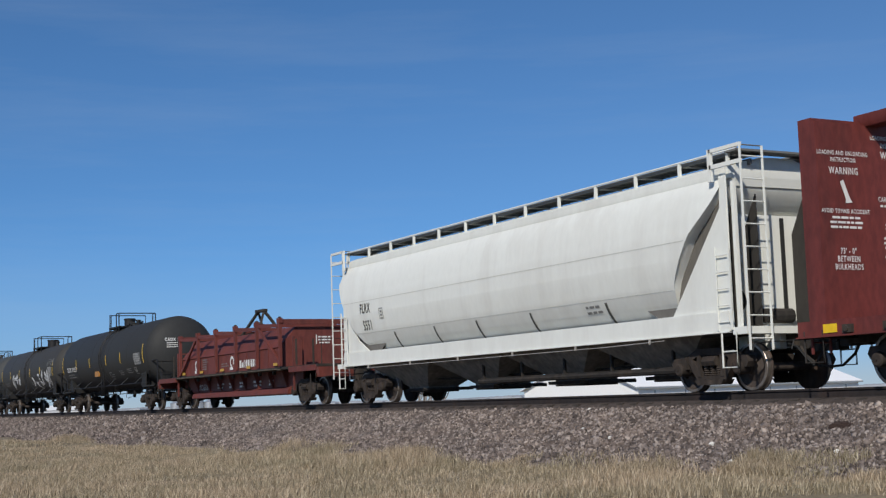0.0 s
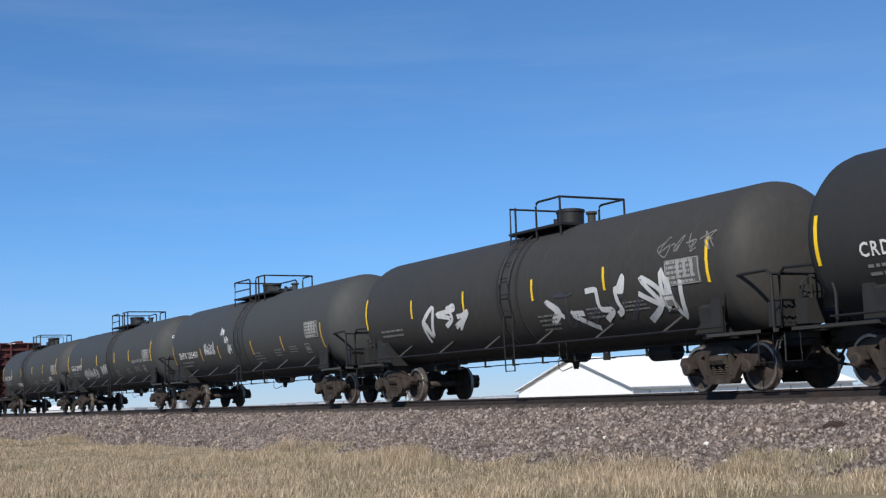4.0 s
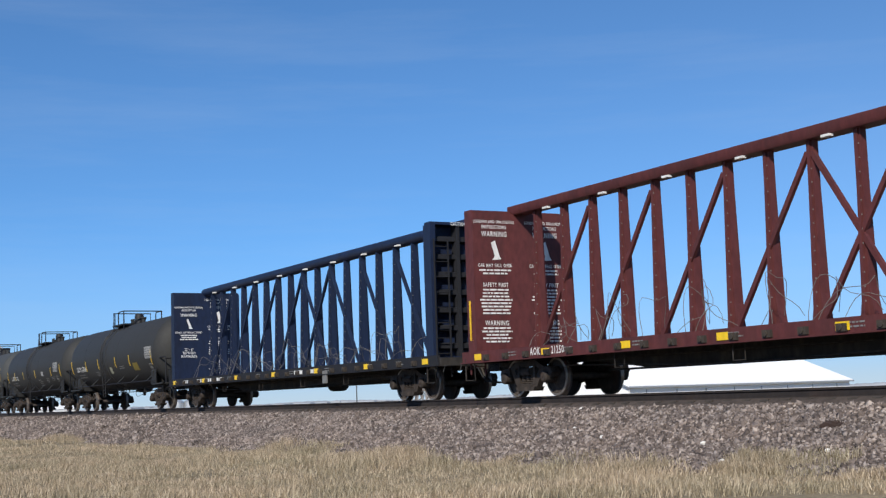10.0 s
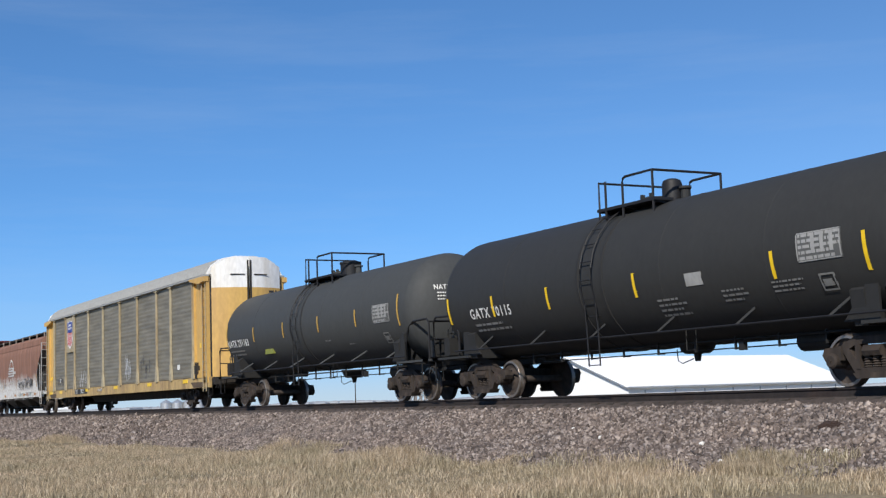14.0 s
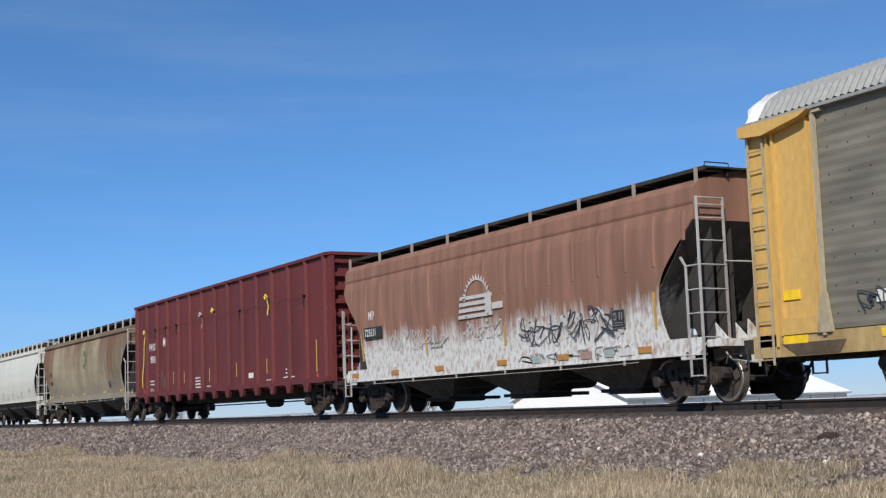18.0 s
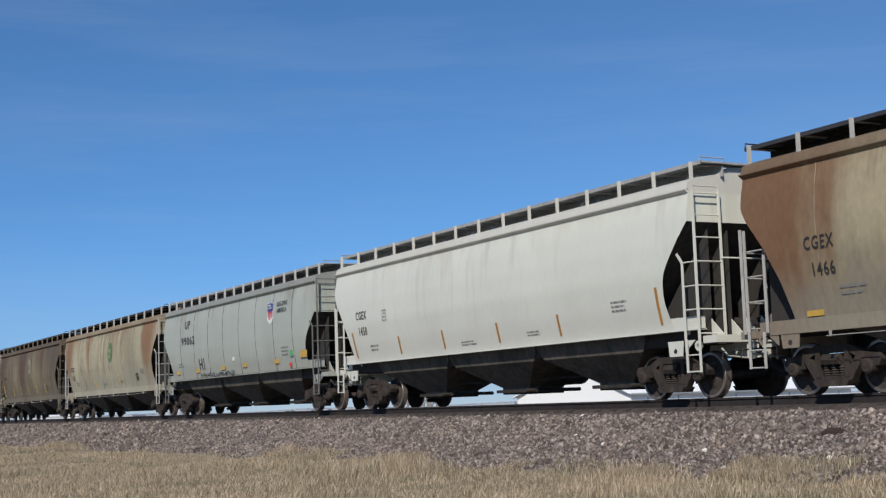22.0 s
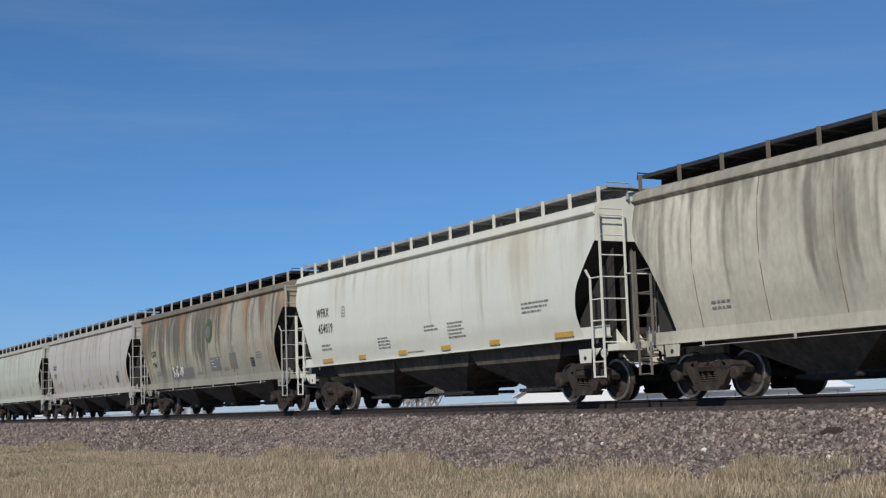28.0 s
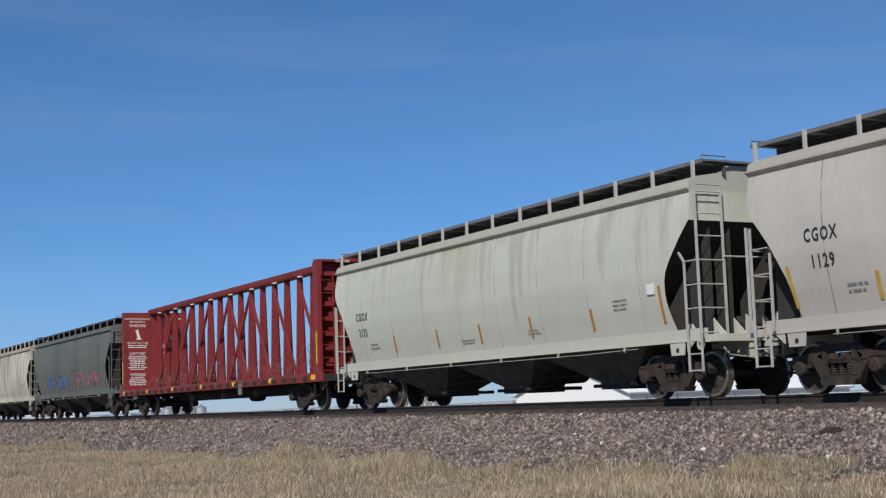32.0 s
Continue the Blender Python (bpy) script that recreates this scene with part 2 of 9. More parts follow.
def grain_paint(name, base, stain, soot, dust, seed, stained=0.5, sooty=0.5, dusty=0.5, blooms=(), dark_spans=(), panel=1.91, roof=None, tint=None, rough=0.65, uneven=0.10, fresh=False):
    """Old hopper paint: panels faded unequally, soft rust and soot washed down from the roof, dust low down.

    blooms, dark_spans: places of stronger rust or more of the soot colour along the car, each with its half width and
    amount. fresh: the rust has run down over the soot."""
    m, n, l, b = node_mat(name)
    tc = n.new("ShaderNodeTexCoord")
    sp = n.new("ShaderNodeSeparateXYZ")
    l.new(tc.outputs["Object"], sp.inputs[0])
    x, z = sp.outputs[0], sp.outputs[2]
    # each sheet between two seams has its own tone
    wn_ = n.new("ShaderNodeTexWhiteNoise")
    wn_.noise_dimensions = "1D"
    l.new(math_node(n, l, "ADD", math_node(n, l, "FLOOR", math_node(n, l, "DIVIDE", x, panel)), seed * 3.7), wn_.inputs["W"])
    sheet = wn_.outputs["Value"]
    cloud = noise_tex(n, l, 0.55, 5, (1, 1, 0.6), seed + 2).outputs[0]
    tone = math_node(n, l, "ADD", span_node(n, l, sheet, 0, 1, -uneven, uneven, False), span_node(n, l, cloud, 0.3, 0.7, 1 - uneven * 1.3, 1 + uneven * 1.1))
    grey = n.new("ShaderNodeCombineColor")
    for k in range(3):
        l.new(tone, grey.inputs[k])
    col = mix_col(n, l, 1.0, rgb(base), grey.outputs[0], "MULTIPLY")
    if tint:
        # paler and yellower clouds of sun-bleached paint
        pale = noise_tex(n, l, 0.9, 4, (1, 1, 0.35), seed + 11).outputs[0]
        col = mix_col(n, l, span_node(n, l, pale, 0.45, 0.68, 0, 0.75), col, rgb(tint))
    high = span_node(n, l, z, 1.4, 3.95, -0.17, 0.13, False)
    wide = noise_tex(n, l, 0.85, 5, (1, 1, 0.20), seed + 5).outputs[0]
    thin = noise_tex(n, l, 3.6, 5, (1, 1, 0.055), seed + 8).outputs[0]
    # rust
    v = math_node(n, l, "ADD", wide, high)
    v = math_node(n, l, "ADD", v, math_node(n, l, "MULTIPLY", math_node(n, l, "SUBTRACT", sheet, 0.5), 0.16))
    v = math_node(n, l, "MULTIPLY_ADD", math_node(n, l, "SUBTRACT", thin, 0.5), 0.30, v)
    for x0, w, amt in blooms:
        d = math_node(n, l, "ABSOLUTE", math_node(n, l, "SUBTRACT", x, x0))
        v = math_node(n, l, "ADD", v, span_node(n, l, d, 0.0, w, amt, 0.0))
    rusty = span_node(n, l, v, 0.62 - 0.32 * stained, 1.08 - 0.34 * stained, 0, 0.92)
    if not fresh:
        col = mix_col(n, l, rusty, col, rgb(stain))
    # soot in finer runs
    q = math_node(n, l, "ADD", math_node(n, l, "MULTIPLY_ADD", wide, -0.55, thin), math_node(n, l, "MULTIPLY", high, 0.8))
    broad = noise_tex(n, l, 0.6, 3, (1, 1, 0.3), seed + 15).outputs[0]
    q = math_node(n, l, "ADD", q, math_node(n, l, "MULTIPLY", broad, 0.8))
    for x0, w, amt in dark_spans:
        d = math_node(n, l, "ABSOLUTE", math_node(n, l, "SUBTRACT", x, x0))
        q = math_node(n, l, "ADD", q, span_node(n, l, d, 0.0, w, amt, 0.0))
    col = mix_col(n, l, span_node(n, l, q, 0.80 - 0.28 * sooty, 1.10 - 0.25 * sooty, 0, 0.8), col, rgb(soot))
    if fresh:
        col = mix_col(n, l, rusty, col, rgb(stain))
    # dust thrown up from the track
    rag = noise_tex(n, l, 1.1, 5, (1, 1, 0.5), seed + 18).outputs[0]
    low = math_node(n, l, "MULTIPLY_ADD", rag, 1.6, z)
    col = mix_col(n, l, span_node(n, l, low, 2.2, 3.3, dusty, 0.0), col, rgb(dust))
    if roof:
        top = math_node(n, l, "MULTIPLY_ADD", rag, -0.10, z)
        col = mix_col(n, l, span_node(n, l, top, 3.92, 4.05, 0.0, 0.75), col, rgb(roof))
    fine = noise_tex(n, l, 10, 6, (1, 1, 0.55), seed + 1).outputs[0]
    fr = ramp(n, 0.3, 0.7, rgb([1.0 - min(0.13, 1.3 * uneven)] * 3), rgb([1.0 + 0.5 * min(0.1, uneven)] * 3))
    l.new(fine, fr.inputs[0])
    l.new(mix_col(n, l, 1.0, col, fr.outputs[0], "MULTIPLY"), b.inputs["Base Color"])
    b.inputs["Roughness"].default_value = rough
    b.inputs["Specular IOR Level"].default_value = 0.3
    # sheets are slightly buckled
    buck = noise_tex(n, l, 1.4, 2, (1, 1, 0.4), seed + 25).outputs[0]
    bp = n.new("ShaderNodeBump")
    bp.inputs["Strength"].default_value = 0.13
    bp.inputs["Distance"].default_value = 0.02
    l.new(math_node(n, l, "MULTIPLY_ADD", fine, 0.012, buck), bp.inputs["Height"])
    l.new(bp.outputs[0], b.inputs["Normal"])
    return m


# ---- mesh building ----
class Build:
    """Collects faces of one part."""

    def __init__(self):
        self.v, self.f, self.m = [], [], []
        self.slot = 0

    def add(self, verts, faces):
        o = len(self.v)
        self.v.extend(tuple(p) for p in verts)
        self.f.extend(tuple(o + i for i in q) for q in faces)
        self.m.extend([self.slot] * len(faces))
        return self

    def box(self, x0, x1, y0, y1, z0, z1):
        v = [(x, y, z) for z in (z0, z1) for y in (y0, y1) for x in (x0, x1)]
        return self.add(v, [(0, 2, 3, 1), (4, 5, 7, 6), (0, 1, 5, 4), (2, 6, 7, 3), (0, 4, 6, 2), (1, 3, 7, 5)])

    def prism(self, poly, a, b, axis="y"):
        """poly in the plane across the axis: (x, z) for y, (y, z) for x, (x, y) for z."""
        n = len(poly)
        put = {"y": lambda p, t: (p[0], t, p[1]), "x": lambda p, t: (t, p[0], p[1]), "z": lambda p, t: (p[0], p[1], t)}[axis]
        v = [put(p, a) for p in poly] + [put(p, b) for p in poly]
        f = [tuple(range(n)), tuple(range(2 * n - 1, n - 1, -1))]
        f += [(i, i + n, (i + 1) % n + n, (i + 1) % n) for i in range(n)]
        return self.add(v, f)

    def lathe(self, prof, n=20, axis="y", centre=(0, 0, 0), closed=True):
        """prof: (along, radius)."""
        cx, cy, cz = centre
        v, k = [], len(prof)
        for i in range(n):
            a = 2 * math.pi * i / n
            c, s = math.cos(a), math.sin(a)
            for t, r in prof:
                if axis == "y":
                    v.append((cx + r * c, cy + t, cz + r * s))
                elif axis == "x":
                    v.append((cx + t, cy + r * c, cz + r * s))
                else:
                    v.append((cx + r * c, cy + r * s, cz + t))
        f = []
        for i in range(n):
            j = (i + 1) % n
            for q in range(k - 1):
                f.append((i * k + q, j * k + q, j * k + q + 1, i * k + q + 1))
        if closed:
            if prof[0][1] > 1e-4:
                f.append(tuple(i * k for i in range(n)))
            if prof[-1][1] > 1e-4:
                f.append(tuple(i * k + k - 1 for i in reversed(range(n))))
        return self.add(v, f)

    def tube(self, pts, r, n=6):
        pts = [Vector(p) for p in pts]
        v, f = [], []
        for i, p in enumerate(pts):
            d = (pts[min(i + 1, len(pts) - 1)] - pts[max(i - 1, 0)]).normalized()
            side = d.cross(Vector((0, 0, 1)))
            if side.length < 0.05:
                side = d.cross(Vector((1, 0, 0)))
            side.normalize()
            up = side.cross(d)
            for k in range(n):
                a = 2 * math.pi * k / n
                v.append(p + side * (r * math.cos(a)) + up * (r * math.sin(a)))
        for i in range(len(pts) - 1):
            for k in range(n):
                j = (k + 1) % n
                f.append((i * n + k, i * n + j, (i + 1) * n + j, (i + 1) * n + k))
        f.append(tuple(range(n)))
        f.append(tuple(len(pts) * n - 1 - k for k in range(n)))
        return self.add(v, f)

    def beam(self, p, q, w, h):
        """A bar of rectangular section w by h from p to q."""
        p, q = Vector(p), Vector(q)
        d = (q - p).normalized()
        side = d.cross(Vector((0, 1, 0)))
        if side.length < 0.05:
            side = d.cross(Vector((0, 0, 1)))
        side.normalize()
        up = side.cross(d)
        v = [e + side * (sx * w / 2) + up * (sy * h / 2) for e in (p, q) for sx, sy in ((-1, -1), (1, -1), (1, 1), (-1, 1))]
        return self.add(v, [(0, 1, 2, 3), (7, 6, 5, 4), (0, 4, 5, 1), (1, 5, 6, 2), (2, 6, 7, 3), (3, 7, 4, 0)])

    def mesh(self, name, mats, angle=32):
        me = bpy.data.meshes.new(name)
        me.from_pydata(self.v, [], self.f)
        for mt in mats:
            me.materials.append(mt)
        if len(mats) > 1:
            me.polygons.foreach_set("material_index", self.m)
        bm = bmesh.new()
        bm.from_mesh(me)
        bmesh.ops.recalc_face_normals(bm, faces=bm.faces)
        bm.to_mesh(me)
        bm.free()
        me.polygons.foreach_set("use_smooth", [True] * len(me.polygons))
        me.set_sharp_from_angle(angle=radians(angle))
        return me


def part(name, b, mats, parent, label="", at=None, angle=32):
    """One mesh object under a thing or part; b is a Build or a finished mesh."""
    me = b
    if isinstance(b, Build):
        me = b.mesh(name, mats if isinstance(mats, (list, tuple)) else [mats], angle)
    ob = new(name, me)
    ob.parent = parent
    if at is not None:
        ob.location = at
    if label:
        ob["label"] = label
    if name in ("stencil_text", "data_panel", "number_mark"):
        tagged(ob, kind="stuff")
    return ob


def thing(name, label, category, at=(0, 0, 0), group="", kind=""):
    ob = new(name)
    ob.location = at
    ob.empty_display_size = 0.5
    return tagged(ob, label, category, group, kind)


# ---- lettering ----
GLYPHS = {}


def glyph_mesh(body):
    """Flat outline mesh of a line of writing in the built-in font, in text space."""
    if body not in GLYPHS:
        cu = bpy.data.curves.new("writing", "FONT")
        cu.body = body
        cu.resolution_u = 2
        cu.offset = 0.018
        cu.space_character = 1.18
        ob = bpy.data.objects.new("writing", cu)
        scene.collection.objects.link(ob)
        dg = bpy.context.evaluated_depsgraph_get()
        me = bpy.data.meshes.new_from_object(ob.evaluated_get(dg))
        co = np.empty(len(me.vertices) * 3)
        me.vertices.foreach_get("co", co)
        GLYPHS[body] = (co.reshape(-1, 3)[:, :2].copy(), [tuple(p.vertices) for p in me.polygons])
        bpy.data.objects.remove(ob)
        bpy.data.meshes.remove(me)
        bpy.data.curves.remove(cu)
    return GLYPHS[body]


def letter(b, body, x, z, size, surf, stretch=0.85, mid=False):
    """Adds a line of writing to b on the near side; surf(z) gives the y of the surface there."""
    co, faces = glyph_mesh(body)
    if len(co) == 0:
        return
    w = co[:, 0].max() * size * stretch
    x0 = x - w / 2 if mid else x
    s = size / 0.69
    k = size * stretch * 0.87 / 0.69
    w = co[:, 0].max() * k
    x0 = x - w / 2 if mid else x
    b.add([(x0 + c[0] * k, surf(z + c[1] * s) - 0.014, z + c[1] * s) for c in co], faces)


def bars(b, x, z, w, rows, pitch, surf, rng, h=0.42):
    """Rows of small bars where writing is too small to read."""
    for r in range(rows):
        zz = z - r * pitch
        xx = x
        end = x + w * rng.uniform(0.7, 1.0)
        while xx < end:
            ww = min(rng.uniform(0.5, 2.2) * pitch, end - xx)
            a, c = zz, zz + pitch * h
            b.add([(xx, surf(a) - 0.013, a), (xx + ww, surf(a) - 0.013, a), (xx + ww, surf(c) - 0.013, c), (xx, surf(c) - 0.013, c)], [(0, 1, 2, 3)])
            xx += ww + pitch * 0.35


def strip(b, x, z0, z1, w, surf, lean=0.0, lift=0.016):
    """An upright strip of tape on the near side."""
    n = 4
    v = []
    for i in range(n + 1):
        z = z0 + (z1 - z0) * i / n
        dx = lean * (i / n - 0.5)
        v += [(x - w / 2 + dx, surf(z) - lift, z), (x + w / 2 + dx, surf(z) - lift, z)]
    b.add(v, [(2 * i, 2 * i + 1, 2 * i + 3, 2 * i + 2) for i in range(n)])
    v2 = [(p[0], p[1] + lift + 0.002, p[2]) for p in v]
    b.add(v2, [(2 * i, 2 * i + 2, 2 * i + 3, 2 * i + 1) for i in range(n)])


def scrawl(b, x, z, w, h, surf, rng, letters=5, r=0.035):
    """Loose sprayed strokes, wound letter by letter."""
    for k in range(letters):
        cx = x + w * (k + 0.5) / letters
        pts = []
        for i in range(rng.randint(5, 8)):
            px = cx + rng.uniform(-0.6, 0.6) * w / letters
            pz = z + rng.uniform(0, 1) * h
            pts.append((px, pz))
        fine = []
        for i in range(len(pts) - 1):
            for q in range(5):
                t = q / 5
                p0, p1, p2, p3 = pts[max(i - 1, 0)], pts[i], pts[i + 1], pts[min(i + 2, len(pts) - 1)]
                fine.append(tuple(0.5 * (2 * p1[c] + (p2[c] - p0[c]) * t + (2 * p0[c] - 5 * p1[c] + 4 * p2[c] - p3[c]) * t * t + (3 * p1[c] - p0[c] - 3 * p2[c] + p3[c]) * t ** 3) for c in (0, 1)))
        v, f = [], []
        for i, (px, pz) in enumerate(fine):
            q = fine[min(i + 1, len(fine) - 1)]
            o = fine[max(i - 1, 0)]
            dx, dz = q[0] - o[0], q[1] - o[1]
            ln = math.hypot(dx, dz) or 1
            nx, nz = -dz / ln * r, dx / ln * r
            for s in (-1, 1):
                zz = pz + s * nz
                v.append((px + s * nx, surf(zz) - 0.012 - 0.0015 * k, zz))
            if i:
                f.append((2 * i - 2, 2 * i - 1, 2 * i + 1, 2 * i))
        b.add(v, f)


# ---- the ground, the railway and the distance ----
def dry_ground():
    m, n, l, b = node_mat("dry_field_soil")
    a = noise_tex(n, l, 0.25, 5)
    f = noise_tex(n, l, 14, 6)
    r = ramp(n, 0.35, 0.68, rgb((0.20, 0.16, 0.10)), rgb((0.34, 0.275, 0.17)))
    l.new(a.outputs[0], r.inputs[0])
    r2 = ramp(n, 0.3, 0.7, rgb((0.6, 0.6, 0.6)), rgb((1.1, 1.1, 1.1)))
    l.new(f.outputs[0], r2.inputs[0])
    l.new(mix_col(n, l, 1.0, r.outputs[0], r2.outputs[0], "MULTIPLY"), b.inputs["Base Color"])
    b.inputs["Roughness"].default_value = 0.95
    bp = n.new("ShaderNodeBump")
    bp.inputs["Distance"].default_value = 0.05
    l.new(f.outputs[0], bp.inputs["Height"])
    l.new(bp.outputs[0], b.inputs["Normal"])
    return m


def stone_mat(name, island):
    m, n, l, b = node_mat(name)
    r = ramp(n, 0.0, 1.0, rgb((0.052, 0.041, 0.036)), rgb((0.37, 0.32, 0.285)))
    e = r.color_ramp.elements.new(0.35)
    e.color = rgb((0.125, 0.099, 0.086))
    e = r.color_ramp.elements.new(0.7)
    e.color = rgb((0.20, 0.165, 0.146))
    if island:
        g = n.new("ShaderNodeNewGeometry")
        l.new(g.outputs["Random Per Island"], r.inputs[0])
    else:
        v = n.new("ShaderNodeTexVoronoi")
        v.inputs["Scale"].default_value = 16
        tc = n.new("ShaderNodeTexCoord")
        l.new(tc.outputs["Object"], v.inputs["Vector"])
        sep = n.new("ShaderNodeSeparateColor")
        l.new(v.outputs["Color"], sep.inputs[0])
        l.new(sep.outputs[0], r.inputs[0])
        bp = n.new("ShaderNodeBump")
        bp.inputs["Distance"].default_value = 0.06
        bp.invert = True
        l.new(v.outputs["Distance"], bp.inputs["Height"])
        l.new(bp.outputs[0], b.inputs["Normal"])
    big = noise_tex(n, l, 0.9, 4)
    rb = ramp(n, 0.3, 0.7, rgb((0.78, 0.78, 0.80)), rgb((1.12, 1.08, 1.05)))
    l.new(big.outputs[0], rb.inputs[0])
    l.new(mix_col(n, l, 1.0, r.outputs[0], rb.outputs[0], "MULTIPLY"), b.inputs["Base Color"])
    b.inputs["Roughness"].default_value = 0.9
    return m


def grass_mat():
    m, n, l, b = node_mat("dry_grass_blade")
    g = n.new("ShaderNodeNewGeometry")
    r = ramp(n, 0.0, 1.0, rgb((0.160, 0.128, 0.088)), rgb((0.555, 0.475, 0.37)))
    e = r.color_ramp.elements.new(0.5)
    e.color = rgb((0.325, 0.268, 0.192))
    l.new(g.outputs["Random Per Island"], r.inputs[0])
    big = noise_tex(n, l, 0.5, 4)
    rb = ramp(n, 0.35, 0.65, rgb((0.84, 0.86, 0.80)), rgb((1.13, 1.08, 1.04)))
    l.new(big.outputs[0], rb.inputs[0])
    l.new(mix_col(n, l, 1.0, r.outputs[0], rb.outputs[0], "MULTIPLY"), b.inputs["Base Color"])
    b.inputs["Roughness"].default_value = 0.8
    b.inputs["Specular IOR Level"].default_value = 0.2
    return m


# height of the field across the line, y from the camera, z from the rail's top
CROSS_Y = np.array([-3000, 0, 8, 11, 12.4, 13.6, 16.0, 21.0, 24.0, 40.0, 120.0, 4500.0])
CROSS_Z = np.array([-1.40, -1.40, -1.40, -1.35, -1.29, -1.26, -1.24, -1.24, -1.25, -2.0, -2.4, -2.4])


def field_z(x, y):
    z = np.interp(y, CROSS_Y, CROSS_Z)
    near = np.clip(1 - np.abs(y - 11.5) / 5.0, 0, 1) * np.clip(1.5 - np.abs(x + 40) / 80.0, 0, 1)
    return RAIL + z + near * (0.05 * np.sin(x * 0.41 + 1.0) + 0.035 * np.sin(x * 0.93 + y * 0.6) + 0.02 * np.sin(x * 2.3 + y * 1.9))


def big_mesh(name, co, faces, mats):
    """A large triangle or quad mesh from arrays."""
    me = bpy.data.meshes.new(name)
    me.vertices.add(len(co))
    me.vertices.foreach_set("co", np.ascontiguousarray(co, dtype=np.float32).ravel())
    k = faces.shape[1]
    me.loops.add(faces.size)
    me.loops.foreach_set("vertex_index", np.ascontiguousarray(faces, dtype=np.int32).ravel())
    me.polygons.add(len(faces))
    me.polygons.foreach_set("loop_start", np.arange(0, faces.size, k, dtype=np.int32))
    me.update(calc_edges=True)
    for mt in mats:
        me.materials.append(mt)
    return me


def build_ground():
    xs = np.concatenate(([-4500, -1500, -600, -300, -180], np.arange(-125, 12, 1.0), [30, 80, 250, 900, 3000]))
    ys = np.concatenate(([-3000, -600, -150, -40, 0, 4], np.arange(7, 16.6, 0.5), [18.3, 21, 24, 30, 40, 70, 120, 300, 900, 4500]))
    gx, gy = np.meshgrid(xs, ys, indexing="ij")
    co = np.stack([gx, gy, field_z(gx, gy)], -1).reshape(-1, 3)
    nx, ny = len(xs), len(ys)
    i, j = np.meshgrid(np.arange(nx - 1), np.arange(ny - 1), indexing="ij")
    a = (i * ny + j).ravel()
    me = big_mesh("ground", co, np.stack([a, a + ny, a + ny + 1, a + 1], -1), [dry_ground()])
    tagged(new("ground", me), "flat field of dry tan winter grass and soil", "ground", kind="structure")


SHOULDER = [(13.3, -1.40), (13.9, -1.19), (15.3, -0.70), (16.3, -0.305), (16.7, -0.33), (19.9, -0.33), (20.3, -0.305), (21.9, -1.10)]


def bed_z(y):
    return RAIL + np.interp(y, [p[0] for p in SHOULDER], [p[1] for p in SHOULDER])


def build_bed():
    b = Build()
    poly = [(y, RAIL + z) for y, z in SHOULDER] + [(21.9, RAIL - 1.7), (13.3, RAIL - 1.7)]
    b.prism(poly, -900, 400, "x")
    ob = new("ballast_bed", b.mesh("ballast_bed", [stone_mat("ballast_bed_gravel", False)]))
    tagged(ob, "sloping bed of pinkish grey crushed stone ballast under the track", "track bed", kind="structure")
    # loose stones over the near slope and shoulder
    rng = np.random.default_rng(4)
    n_near, n_far = 115000, 48000
    x = np.concatenate([rng.uniform(-48, -13, n_near), rng.uniform(-125, -48, n_far)])
    y = np.concatenate([rng.uniform(13.2, 17.1, n_near), rng.uniform(13.2, 17.0, n_far)])
    n = len(x)
    size = rng.uniform(0.021, 0.056, n) * np.where(rng.random(n) < 0.06, 1.5, 1.0)
    size[n_near:] *= 1.45
    z = bed_z(y) + size * rng.uniform(-0.2, 0.55, n) + 0.02 * np.sin(x * 3.1) * np.sin(y * 4.0)
    octa = np.array([(1, 0, 0), (0, 1, 0), (-1, 0, 0), (0, -1, 0), (0, 0, 1), (0, 0, -1)], float)
    fc = np.array([(0, 1, 4), (1, 2, 4), (2, 3, 4), (3, 0, 4), (1, 0, 5), (2, 1, 5), (3, 2, 5), (0, 3, 5)])
    rot = rng.uniform(0, 2 * np.pi, (n, 3))
    v = np.repeat(octa[None], n, 0) * rng.uniform(0.6, 1.3, (n, 6, 1)) * rng.uniform(0.65, 1.25, (n, 1, 3))
    for ax, (p, q) in enumerate(((1, 2), (0, 2), (0, 1))):
        c, s = np.cos(rot[:, ax])[:, None], np.sin(rot[:, ax])[:, None]
        vp_, vq = v[..., p].copy(), v[..., q].copy()
        v[..., p], v[..., q] = c * vp_ - s * vq, s * vp_ + c * vq
    v = v * size[:, None, None] + np.stack([x, y, z], -1)[:, None]
    faces = (fc[None] + 6 * np.arange(n)[:, None, None]).reshape(-1, 3)
    me = big_mesh("ballast_stones", v.reshape(-1, 3), faces, [stone_mat("ballast_stone", True)])
    tagged(new("ballast_stones", me), "loose angular pinkish grey ballast stones on the slope", "gravel", kind="stuff")


